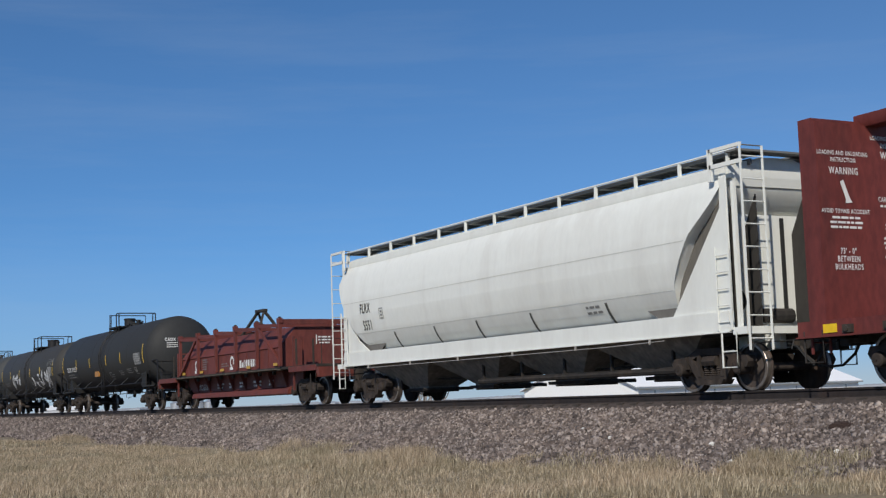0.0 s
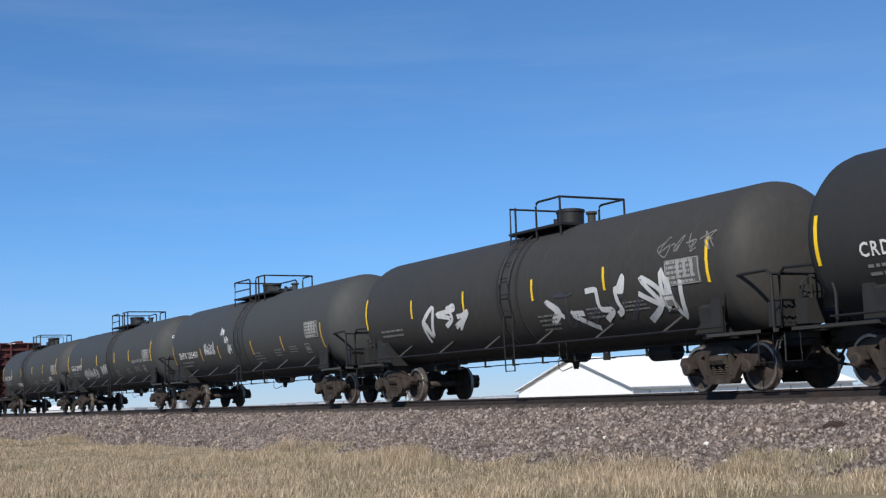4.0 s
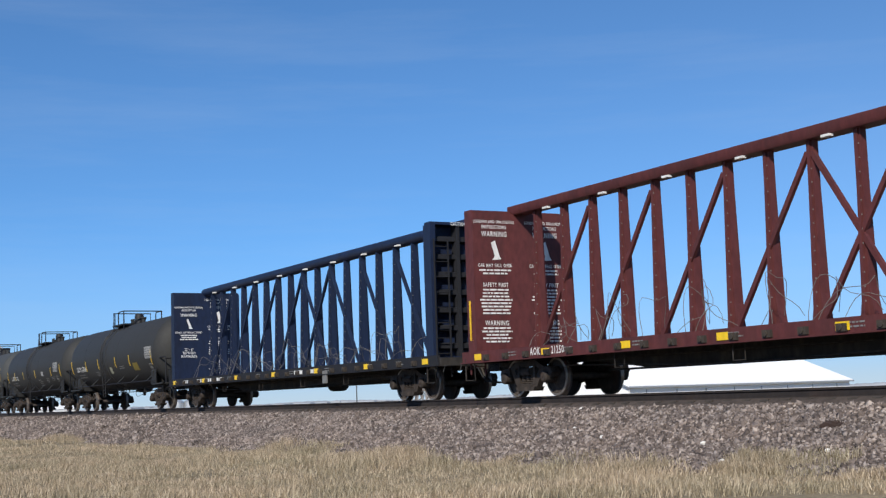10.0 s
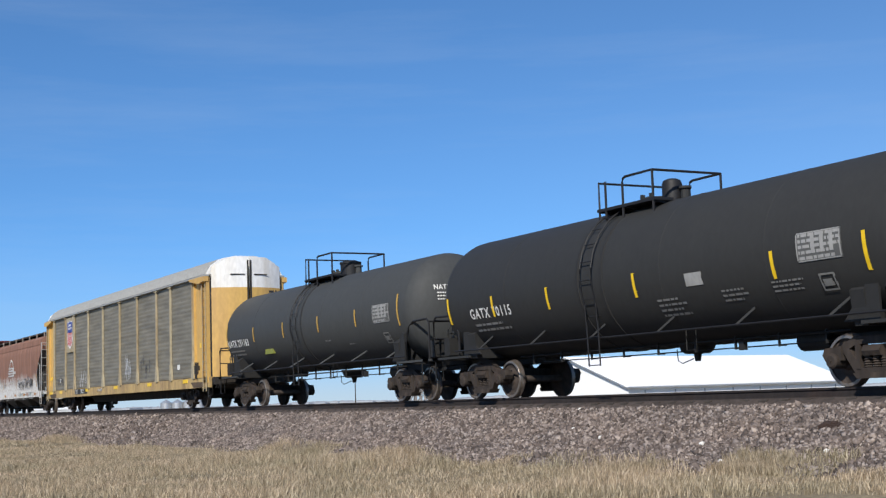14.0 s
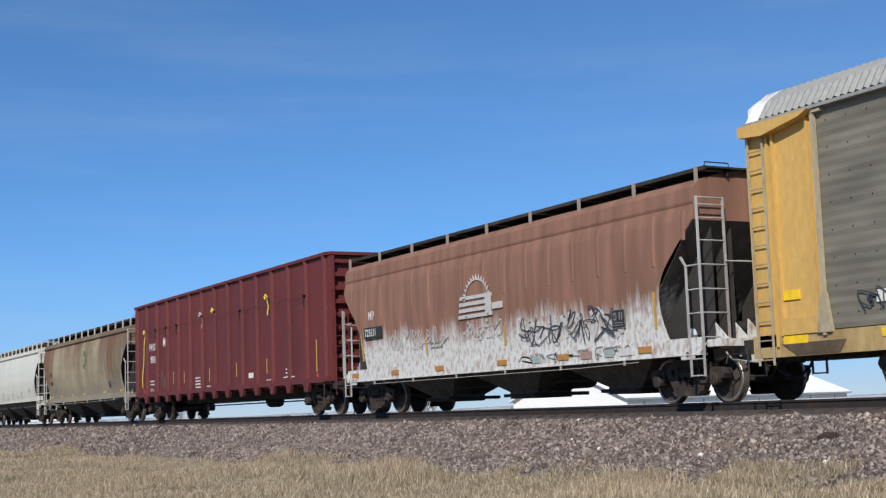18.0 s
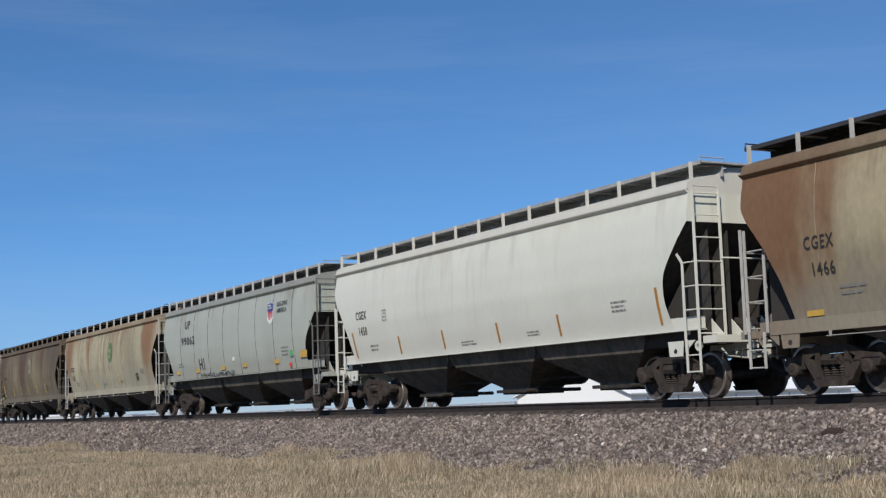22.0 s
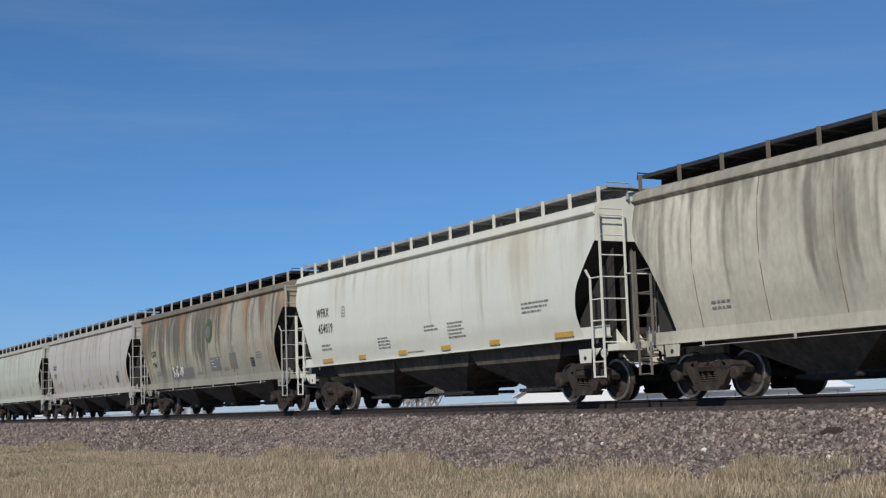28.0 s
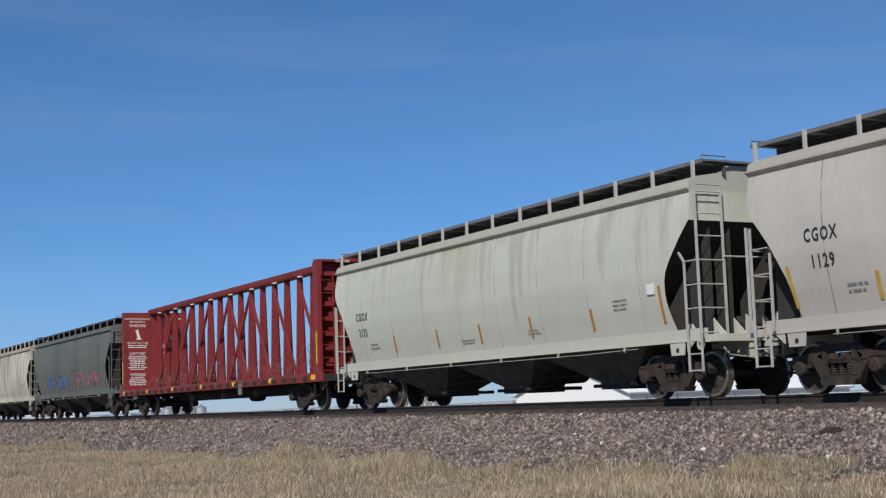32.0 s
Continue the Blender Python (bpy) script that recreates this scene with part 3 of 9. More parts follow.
def white_stones():
    rng = random.Random(12)
    m = plain("pale_limestone", (0.72, 0.70, 0.66), 0.85)
    for x, y in ((-22.91, 15.32), (-21.42, 14.93), (-24.0, 16.25), (-18.19, 14.73), (-15.12, 14.57), (-16.69, 14.21), (-16.94, 14.08), (-31.5, 15.4)):
        b = Build()
        k = 0.055 * rng.uniform(0.8, 1.25)
        prof = [(-k * 0.7, 0.0), (-k * 0.45, k * 0.8), (k * 0.1, k), (k * 0.55, k * 0.6), (k * 0.7, 0.0)]
        b.lathe(prof, 7, "z", (0, 0, 0))
        b.v = [(p[0] * rng.uniform(0.8, 1.2), p[1] * rng.uniform(0.8, 1.2), p[2] * rng.uniform(0.8, 1.2)) for p in b.v]
        ob = new("pale_stone", b.mesh("pale_stone", [m]))
        ob.location = (x, y, float(bed_z(y)) + 0.035)
        tagged(ob, "pale white stone lying on the ballast slope", "stone", "pale stones on the ballast")


def rusty_scrap():
    """A rusted chunk of steel lying on the ballast."""
    m = paint("flaking_scrap_rust", (0.060, 0.038, 0.031), 0.9, rust=(0.085, 0.045, 0.033), rust_amount=0.4, grime=0.5, bump=0.4)
    b = Build()
    b.prism([(-0.18, -0.03), (-0.15, 0.03), (-0.05, 0.06), (0.10, 0.035), (0.19, 0.045), (0.20, 0.0), (0.10, -0.04)], -0.08, 0.07)
    b.prism([(0.02, 0.03), (0.05, 0.075), (0.12, 0.065), (0.14, 0.03)], -0.05, 0.04)
    ob = new("scrap_iron", b.mesh("scrap_iron", [m]))
    ob.location = (-15.98, 15.5, float(bed_z(15.5)) + 0.035)
    ob.rotation_euler = (0.25, 0.05, 0.3)
    tagged(ob, "rusty brown chunk of scrap iron on the ballast slope", "scrap iron")


def build_track():
    root = thing("railway_track", "single railway track with rusty rails on wooden ties", "railway track", (0, TRACK, RAIL), kind="structure")
    prof = [(-0.07, -0.18), (0.07, -0.18), (0.07, -0.168), (0.012, -0.15), (0.010, -0.05), (0.036, -0.035), (0.036, -0.008), (0.026, 0.0),
            (-0.026, 0.0), (-0.036, -0.008), (-0.036, -0.035), (-0.010, -0.05), (-0.012, -0.15), (-0.07, -0.168)]
    for side in (-0.755, 0.755):
        b = Build()
        b.prism([(p[0] + side, p[1]) for p in prof], -900, 400, "x")
        b.slot = 1
        b.box(-900, 400, side - 0.024, side + 0.024, 0.0, 0.003)
        part("rail", b, [RAIL_SIDE, RAIL_TOP], root, "brown rusty rail with a shiny worn head")
    b = Build()
    b.prism([(-1.30, -0.35), (1.30, -0.35), (1.30, -0.19), (1.285, -0.175), (-1.285, -0.175), (-1.30, -0.19)], -0.115, 0.115, "x")
    me = b.mesh("tie", [TIE_MAT])
    d = Build()
    rng_d = random.Random(8)
    n = 520
    cols = []
    for i in range(n + 1):
        x = -118 + 0.24 * i
        e = rng_d.uniform(-0.03, 0.03)
        cols.append([(x, -1.44 + e, -0.36), (x, -1.36 + e, -0.25 + rng_d.uniform(-0.02, 0.02)), (x, -1.22, -0.17 + rng_d.uniform(-0.012, 0.008)), (x, -0.80, -0.165)])
    d.add([p for c in cols for p in c], [(4 * i + k, 4 * i + 4 + k, 4 * i + 5 + k, 4 * i + 1 + k) for i in range(n) for k in range(3)])
    part("packed_dirt", d, paint("brown_track_dirt", (0.085, 0.067, 0.059), 0.95, (0.062, 0.049, 0.044), 0.4, grime=0.4, bump=0.3), root, "brown fouled dirt packed over the tie ends")
    rng = random.Random(3)
    for i in range(230):
        ob = part("tie", me, None, root, at=(-118 + i * 0.54, rng.uniform(-0.04, 0.04), rng.uniform(-0.006, 0.006)))
        ob.rotation_euler.z = rng.uniform(-0.012, 0.012)
    plate = Build().box(-0.1, 0.1, -0.17, 0.17, -0.181, -0.168).mesh("tie_plate", [RAIL_SIDE])
    for i in range(90, 230):
        part("tie_plate", plate, None, root, at=(-118 + i * 0.54, -0.755, 0))


def build_grass():
    rng = np.random.default_rng(9)

    def blades(n, x0, x1, y0, y1, h0, h1, w, seed_clump=0.0):
        x = rng.uniform(x0, x1, n)
        y = rng.uniform(y0, y1, n)
        if seed_clump:
            keep = (np.sin(x * 1.7) + np.sin(x * 0.63 + y) + np.sin(y * 2.3 + x * 0.9)) > seed_clump - 1.5 + rng.random(n)
            x, y = x[keep], y[keep]
        keep = y > 1.8 + (x + 27) * 0.67
        x, y = x[keep], y[keep]
        n = len(x)
        z = np.where(y < 13.3, field_z(x, y), np.maximum(field_z(x, y), bed_z(y)))
        patch = 0.75 + 0.35 * np.sin(x * 0.55 + 0.4) * np.sin(x * 0.21 + y * 0.8)
        h = rng.uniform(h0, h1, n) * patch
        a = rng.uniform(0, np.pi, n)
        lean = rng.normal(0, 0.32, (n, 2)) + np.array([0.12, 0.0])
        hw = w * rng.uniform(0.6, 1.3, n) / 2
        ax, ay = np.cos(a) * hw, np.sin(a) * hw
        base = np.stack([x, y, z - 0.02], -1)
        sid = np.stack([ax, ay, np.zeros(n)], -1)
        mid = base + np.stack([lean[:, 0] * h * 0.35, lean[:, 1] * h * 0.35, h * 0.55], -1)
        tip = base + np.stack([lean[:, 0] * h, lean[:, 1] * h, h], -1)
        v = np.stack([base - sid, base + sid, mid + sid * 0.8, mid - sid * 0.8, tip], 1)
        k = 5 * np.arange(n)[:, None]
        f = np.concatenate([k + np.array([0, 1, 2]), k + np.array([0, 2, 3]), k + np.array([3, 2, 4])])
        return v.reshape(-1, 3), f

    sets = [blades(115000, -37, -9, 4.0, 13.55, 0.07, 0.22, 0.012),
            blades(36000, -46, -37, 4.0, 12.9, 0.06, 0.18, 0.012),
            blades(56000, -105, -46, 2.5, 12.7, 0.08, 0.20, 0.022),
            blades(9000, -37, -10, 13.1, 14.05, 0.10, 0.30, 0.012, 1.75),
            blades(7000, -46, -8, 11.0, 13.6, 0.2, 0.38, 0.010, 1.4)]
    # taller tufts that have crept up the toe of the ballast
    for cx, cy, sx, n, h in ((-15.9, 15.25, 1.15, 4600, 0.50), (-12.6, 14.9, 0.8, 1500, 0.40), (-18.6, 14.8, 0.6, 800, 0.32), (-33.0, 15.1, 1.6, 3200, 0.46), (-27.0, 14.8, 0.9, 900, 0.32), (-59, 14.7, 3.0, 2600, 0.36), (-22.6, 14.8, 0.7, 800, 0.3)):
        for k in range(5):
            o = rng.normal(0, sx * 0.45)
            sets.append(blades(n // 5, cx + o - sx * 0.5, cx + o + sx * 0.5, cy - 1.75, cy - 1.0 + 0.06 * k, h * 0.45, h, 0.012))
    off, vs, fs = 0, [], []
    for v, f in sets:
        vs.append(v)
        fs.append(f + off)
        off += len(v)
    me = big_mesh("dry_grass", np.concatenate(vs), np.concatenate(fs), [grass_mat()])
    tagged(new("dry_grass", me), "short dry straw-coloured winter grass beside the ballast", "grass", kind="stuff")


def build_hall():
    white = paint("white_metal_roof", (0.93, 0.925, 0.915), 0.55, grime=0.04)
    wall = paint("white_metal_wall", (0.82, 0.83, 0.83), 0.6, grime=0.1)
    trim = plain("grey_roof_trim", (0.30, 0.33, 0.36))
    hall = thing("storage_hall", "long low white metal hall with a shallow gabled roof", "building", HALL_AT)
    hall.rotation_euler.z = radians(HALL_TURN)
    L, W, E, R, G = HALL_LEN, HALL_WID, HALL_EAVE, HALL_RIDGE, -4.0
    b = Build()
    b.prism([(W, G), (0, G), (0, E), (W / 2, R - 0.1), (W, E)], 0.1, L - 0.1, "x")
    part("wall", b, wall, hall)
    for side in (0, 1):
        b = Build()
        y0, y1 = (-0.35, W / 2) if side == 0 else (W + 0.35, W / 2)
        n = 40
        e = E - 0.07
        for i in range(n):
            a, c = -0.3 + (L + 0.6) * i / n, -0.3 + (L + 0.6) * (i + 1) / n
            b.add([(a, y0, e), (c, y0, e), (c, y1, R), (a, y1, R), (a, y0, e + 0.15), (c, y0, e + 0.15), (c, y1, R + 0.15), (a, y1, R + 0.15)],
                  [(0, 1, 2, 3), (4, 5, 6, 7), (0, 1, 5, 4), (1, 2, 6, 5), (0, 3, 7, 4)])
            b.box(a - 0.03, a + 0.03, min(y0, y1), min(y0, y1) + 0.02, e, e + 0.02)
        part("roof", b, white, hall, "bright white metal roof slope")
    part("eave_trim", Build().box(-0.35, L + 0.35, -0.48, -0.36, E - 0.22, E - 0.02), trim, hall, "thin grey gutter along the eave")
    b = Build()
    b.beam((-0.35, -0.3, E - 0.1), (-0.35, W / 2, R), 0.17, 0.08)
    b.beam((-0.35, W + 0.3, E - 0.1), (-0.35, W / 2, R), 0.17, 0.08)
    part("gable_trim", b, trim, hall)
    for x in np.linspace(3, L - 3, 8):
        part("wall_post", Build().box(x - 0.08, x + 0.08, -0.06, -0.005, G, E - 0.45), trim, hall)


def bare_tree(name, at, height, spread, seed, twigs, label):
    rng = random.Random(seed)
    # the thicket's bark is paler, with distance haze in the colour
    bark = paint("bare_grey_bark", (0.17, 0.145, 0.13), 0.9, grime=0.4) if spread < height else paint("pale_grey_brush", (0.27, 0.25, 0.24), 0.9, grime=0.3)
    thin = 0.022 if spread < height else 0.011
    root = thing(name, label, "tree", at)
    stems, crown = [], Build()
    n_trunk = 9 if spread > height * 0.8 else 1

    def grow(p, d, ln, r, depth):
        q = p + d * ln
        (stems[-1] if depth < 1 else crown).tube([p, (p + q) / 2 + Vector((rng.uniform(-.05, .05), rng.uniform(-.05, .05), 0)) * ln, q], r, 4 if depth else 6)
        if depth >= twigs:
            return
        for _ in range(rng.randint(3, 4) if depth < 2 else 3):
            nd = (d + Vector((rng.uniform(-0.75, 0.75) * spread / height * 1.2, rng.uniform(-0.7, 0.7), rng.uniform(-0.1, 0.55) if n_trunk == 1 else rng.uniform(0.1, 0.8)))).normalized()
            grow(p + d * ln * rng.uniform(0.5, 1.0), nd, ln * rng.uniform(0.6, 0.85), max(r * 0.6, thin), depth + 1)

    for k in range(n_trunk):
        stems.append(Build())
        ox = (k - (n_trunk - 1) / 2) * spread * 0.085
        grow(Vector((ox, rng.uniform(-0.4, 0.4), -0.3)), Vector((rng.uniform(-.2, .2), rng.uniform(-.1, .1), 1)).normalized(), height * (0.34 if n_trunk == 1 else 0.3), 0.028 * height / (1 if n_trunk == 1 else 1.5), 0)
    for stem in stems:
        part("trunk", stem, bark, root)
    part("crown", crown, bark, root, "bare leafless branches and twigs")


def grain_bin(at, r, h):
    metal = paint("galvanised_steel", (0.52, 0.54, 0.56), 0.4, metallic=0.6, grime=0.2)
    root = thing("grain_bin", "small galvanised steel grain bin with a conical roof", "grain bin", at, "grain bins by the far farm")
    b = Build()
    rings = []
    z = 0.0
    while z < h:
        rings += [(z, r), (z + 0.14, r + 0.03)]
        z += 0.28
    b.lathe([(0, 0)] + rings + [(h, r)], 20, "z")
    part("wall", b, metal, root)
    part("roof", Build().lathe([(h, r + 0.08), (h + r * 0.5, 0.25), (h + r * 0.5 + 0.12, 0.25), (h + r * 0.5 + 0.15, 0.0)], 20, "z"), metal, root)


def far_place(s_px, d):
    """A point at distance d along a bearing given as degrees west of north."""
    a = radians(s_px)
    return (-math.sin(a) * d, math.cos(a) * d, RAIL - 2.4)


def build_distance():
    build_hall()
    # bearings: degrees to the left of north
    bare_tree("bare_thicket", far_place(62.7, 300), 12.0, 26.0, 5, 6, "leafless grey-brown thicket across the field")
    bare_tree("bare_tree", far_place(80.1, 260), 15.0, 11.0, 8, 5, "tall leafless tree far beyond the track")
    bare_tree("bare_tree", far_place(82.0, 270), 13.0, 10.0, 9, 5, "tall leafless tree far beyond the track")
    for i, (bear, r, h) in enumerate(((73.1, 1.35, 3.6), (72.65, 1.35, 3.6), (72.2, 1.35, 3.7), (71.75, 1.3, 3.6))):
        grain_bin(far_place(bear, 330), r, h)
    shed = thing("farm_shed", "low pale metal farm shed far across the field", "building", far_place(77.6, 420))
    shed.rotation_euler.z = radians(75)
    part("wall", Build().prism([(-3, 0), (3, 0), (3, 3.0), (0, 4.2), (-3, 3.0)], -7, 7, "x"), plain("pale_shed_metal", (0.6, 0.62, 0.64)), shed)
    part("roof", Build().prism([(-3.3, 2.95), (0, 4.25), (3.3, 2.95), (3.3, 3.1), (0, 4.4), (-3.3, 3.1)], -7.3, 7.3, "x"), plain("pale_shed_roof", (0.75, 0.76, 0.77)), shed)
    for bear, h in ((65.3, 5.2), (57.8, 3.8)):
        pole = thing("utility_pole", "thin wooden pole standing in the far field", "pole", far_place(bear, 210))
        part("pole", Build().lathe([(-0.4, 0.10), (h, 0.08)], 8, "z"), TIE_MAT, pole)
        part("cap", Build().lathe([(h, 0.10), (h + 0.06, 0.0)], 8, "z"), STEEL_DARK, pole)
    # woods along the horizon
    rng = np.random.default_rng(2)
    n = 2600
    ang = np.radians(rng.uniform(35, 100, n))
    dist = rng.uniform(1500, 1900, n)
    hh = rng.uniform(2.2, 3.4, n) * (0.6 + 0.5 * np.sin(ang * 23) ** 2)
    v, f = [], []
    for i in range(n):
        cx, cy = -math.sin(ang[i]) * dist[i], math.cos(ang[i]) * dist[i]
        w = rng.uniform(7, 16)
        o = len(v)
        z0 = RAIL - 2.6
        v += [(cx - w, cy, z0), (cx, cy - w, z0), (cx + w, cy, z0), (cx, cy + w, z0), (cx + rng.uniform(-1, 1), cy, z0 + hh[i] * 1.4),
              (cx - w * .8, cy, z0 + hh[i]), (cx, cy - w * .8, z0 + hh[i]), (cx + w * .8, cy, z0 + hh[i]), (cx, cy + w * .8, z0 + hh[i])]
        f += [(o, o + 1, o + 6, o + 5), (o + 1, o + 2, o + 7, o + 6), (o + 2, o + 3, o + 8, o + 7), (o + 3, o, o + 5, o + 8)]
        f += [(o + 5, o + 6, o + 4, o + 4)[:3], (o + 6, o + 7, o + 4), (o + 7, o + 8, o + 4), (o + 8, o + 5, o + 4)]
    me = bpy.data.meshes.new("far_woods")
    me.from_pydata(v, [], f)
    # pale blue-grey: distance haze is mixed into the woods' colour
    me.materials.append(paint("haze_tinted_woods", (0.34, 0.36, 0.39), 0.95, grime=0.3))
    tagged(new("far_woods", me), "low line of winter woods along the horizon, tinted with haze", "woods", kind="stuff")


HALL_AT = (-132.25, 96.35, RAIL + 0.84)
HALL_TURN, HALL_LEN, HALL_WID, HALL_EAVE, HALL_RIDGE = 99.9, 43.8, 20.4, -0.1, 3.75
build_ground()
build_bed()
white_stones()
rusty_scrap()
build_track()
build_grass()
build_distance()


# ---- running gear ----
CARS = []        # (empty, centre along the track at the start)
WHEELS = []
GROUP = "freight cars of the passing train"


def wheelset_mesh():
    b = Build()
    for s in (-1, 1):
        # from the inner side outwards; flange inside the gauge
        prof = [(0.66, 0.10), (0.665, 0.16), (0.69, 0.30), (0.68, 0.405), (0.675, 0.485), (0.70, 0.487), (0.715, 0.462), (0.80, 0.455),
                (0.81, 0.448), (0.812, 0.395), (0.775, 0.385), (0.745, 0.28), (0.79, 0.17), (0.84, 0.14), (0.84, 0.085), (1.06, 0.08), (1.06, 0.0)]
        b.slot = 0
        b.lathe([(s * t, r) for t, r in prof], 26, "y", (0, 0, 0))
        b.slot = 1
        b.lathe([(s * 0.8125, 0.395), (s * 0.8165, 0.40), (s * 0.8145, 0.447), (s * 0.803, 0.4575), (s * 0.716, 0.4635)], 26, "y", (0, 0, 0), closed=False)
    b.slot = 0
    b.lathe([(-0.67, 0.085), (0.67, 0.085)], 12, "y", (0, 0, 0))
    return b.mesh("wheelset", [WHEEL_MAT, TREAD_MAT])


def side_frame_mesh():
    b = Build()
    t = 0.075
    # top chord, diagonal struts and tension member of a three-piece truck
    b.prism([(-1.12, 0.50), (-1.10, 0.66), (-0.72, 0.72), (-0.42, 0.86), (0.42, 0.86), (0.72, 0.72), (1.10, 0.66), (1.12, 0.50), (0.74, 0.56), (0.40, 0.72), (-0.40, 0.72), (-0.74, 0.56)], -t, t)
    b.prism([(-0.70, 0.60), (-0.56, 0.66), (-0.30, 0.32), (0.30, 0.32), (0.56, 0.66), (0.70, 0.60), (0.40, 0.18), (-0.40, 0.18)], -t, t)
    for s in (-1, 1):
        b.prism([(s * 0.30, 0.30), (s * 0.40, 0.30), (s * 0.40, 0.76), (s * 0.30, 0.76)], -t * 1.2, t * 1.2)
        b.prism([(s * 0.70, 0.46), (s * 1.10, 0.46), (s * 1.16, 0.56), (s * 1.10, 0.68), (s * 0.72, 0.70)], -0.11, 0.11)
        b.lathe([(-0.20, 0.0), (-0.20, 0.10), (-0.17, 0.135), (0.08, 0.135)], 12, "y", (s * 0.89, 0, 0.457))
        b.lathe([(-0.215, 0.0), (-0.215, 0.03), (-0.19, 0.03)], 6, "y", (s * 0.89, 0, 0.457))
    b.prism([(-0.36, 0.14), (0.36, 0.14), (0.44, 0.24), (-0.44, 0.24)], -0.14, 0.14)
    return b.mesh("side_frame", [TRUCK_MAT])


def spring_mesh():
    b = Build()
    for x in (0.0,):
        prof = [(0.24, 0.0), (0.24, 0.07)]
        z = 0.25
        while z < 0.50:
            prof += [(z, 0.085), (z + 0.022, 0.06)]
            z += 0.042
        prof += [(0.52, 0.07), (0.52, 0.0)]
        b.lathe(prof, 10, "z", (x, 0, 0))
    return b.mesh("spring", [TRUCK_MAT])


def bolster_mesh():
    b = Build()
    b.prism([(-1.12, 0.52), (1.12, 0.52), (1.16, 0.60), (1.10, 0.70), (0.4, 0.74), (-0.4, 0.74), (-1.10, 0.70), (-1.16, 0.60)], -0.20, 0.20, "x")
    b.lathe([(0.70, 0.20), (0.80, 0.20)], 14, "z")
    for s in (-1, 1):
        b.box(s * 0.36 - 0.05, s * 0.36 + 0.05, -0.72, 0.72, 0.36, 0.50)
        for y in (-0.75, 0.75):
            b.box(s * 0.43 - 0.04, s * 0.43 + 0.02, y - 0.05, y + 0.05, 0.30, 0.60)
    return b.mesh("truck", [TRUCK_MAT])


TRUCK_MESH = {"wheelset": wheelset_mesh(), "side_frame": side_frame_mesh(), "spring": spring_mesh(), "truck": bolster_mesh()}


def truck(car, x):
    t = part("truck", TRUCK_MESH["truck"], None, car, "grimy cast steel truck with rusty wheels", (x, 0, 0))
    for y in (-1.0, 1.0):
        sf = part("side_frame", TRUCK_MESH["side_frame"], None, t, at=(0, y, 0))
        if y > 0:
            sf.rotation_euler.z = math.pi
        for dx in (-0.19, 0.0, 0.19):
            part("spring", TRUCK_MESH["spring"], None, t, at=(dx, y, 0))
    for dx in (-0.89, 0.89):
        w = part("wheelset", TRUCK_MESH["wheelset"], None, t, "rusty wheels with bright worn rims on an axle")
        w.matrix_parent_inverse = Matrix.Translation((dx, 0, 0.457))
        WHEELS.append(w)
    return t


def coupler_mesh():
    b = Build()
    b.box(-0.62, 0.12, -0.09, 0.09, 0.76, 0.94)
    b.prism([(0.10, -0.14), (0.34, -0.17), (0.42, -0.02), (0.36, 0.16), (0.24, 0.06), (0.10, 0.13)], 0.70, 1.0, "z")
    b.tube([(0.0, -0.3, 0.80), (0.15, -0.32, 0.62), (0.40, -0.25, 0.42), (0.62, -0.12, 0.40)], 0.028, 6)
    return b.mesh("coupler", [STEEL_DARK])


COUPLER = coupler_mesh()


def end_hoses(car, half):
    """Air hose and uncoupling lever at each end."""
    for s in (-1, 1):
        b = Build()
        b.tube([(s * (half - 0.55), -0.42, 0.86), (s * (half - 0.30), -0.44, 0.80), (s * (half - 0.10), -0.44, 0.60), (s * (half + 0.08), -0.40, 0.44), (s * (half + 0.22), -0.34, 0.42)], 0.024, 6)
        part("air_hose", b, HOSE, car, "black rubber air hose between the cars")
        b = Build()
        b.tube([(s * (half - 0.42), -1.42, 0.72), (s * (half - 0.42), -1.36, 0.88), (s * (half - 0.36), -0.5, 0.92), (s * (half - 0.15), -0.2, 0.92)], 0.014, 5)
        part("uncoupling_lever", b, HOSE, car)


HOSE = plain("black_rubber_hose", (0.018, 0.018, 0.018), 0.7)


def couplers(car, half):
    end_hoses(car, half)
    for s in (1, -1):
        c = part("coupler", COUPLER, None, car, at=(s * (half - 0.35), 0, 0))
        if s < 0:
            c.rotation_euler.z = math.pi


def start_car(name, label, category, u):
    car = thing(name, label, category, (u, TRACK, RAIL), GROUP)
    CARS.append((car, u))
    return car


def rungs(b, p, q, side, z0, z1, n, r=0.014):
    """Ladder between two stiles p and q in plan, from z0 to z1."""
    for e in (p, q):
        b.beam((e[0], e[1], z0), (e[0], e[1], z1), side, side * 0.5)
    for i in range(n):
        z = z0 + (z1 - z0) * (i + 0.5) / n
        b.tube([(p[0], p[1], z), (q[0], q[1], z)], r, 5)


def under_gear(car, half, z=0.9):
    """Brake reservoir, cylinder and rods under a car."""
    b = Build()
    b.lathe([(-0.55, 0.0), (-0.5, 0.18), (-0.42, 0.21), (0.42, 0.21), (0.5, 0.18), (0.55, 0.0)], 12, "x", (1.1, 0.45, z - 0.25))
    part("air_reservoir", b, STEEL_DARK, car)
    b = Build()
    b.tube([(-half, -0.35, z - 0.3), (half, -0.35, z - 0.3)], 0.025, 5)
    b.tube([(-half, 0.3, z - 0.18), (half, 0.3, z - 0.18)], 0.03, 5)
    part("brake_rod", b, STEEL_DARK, car)


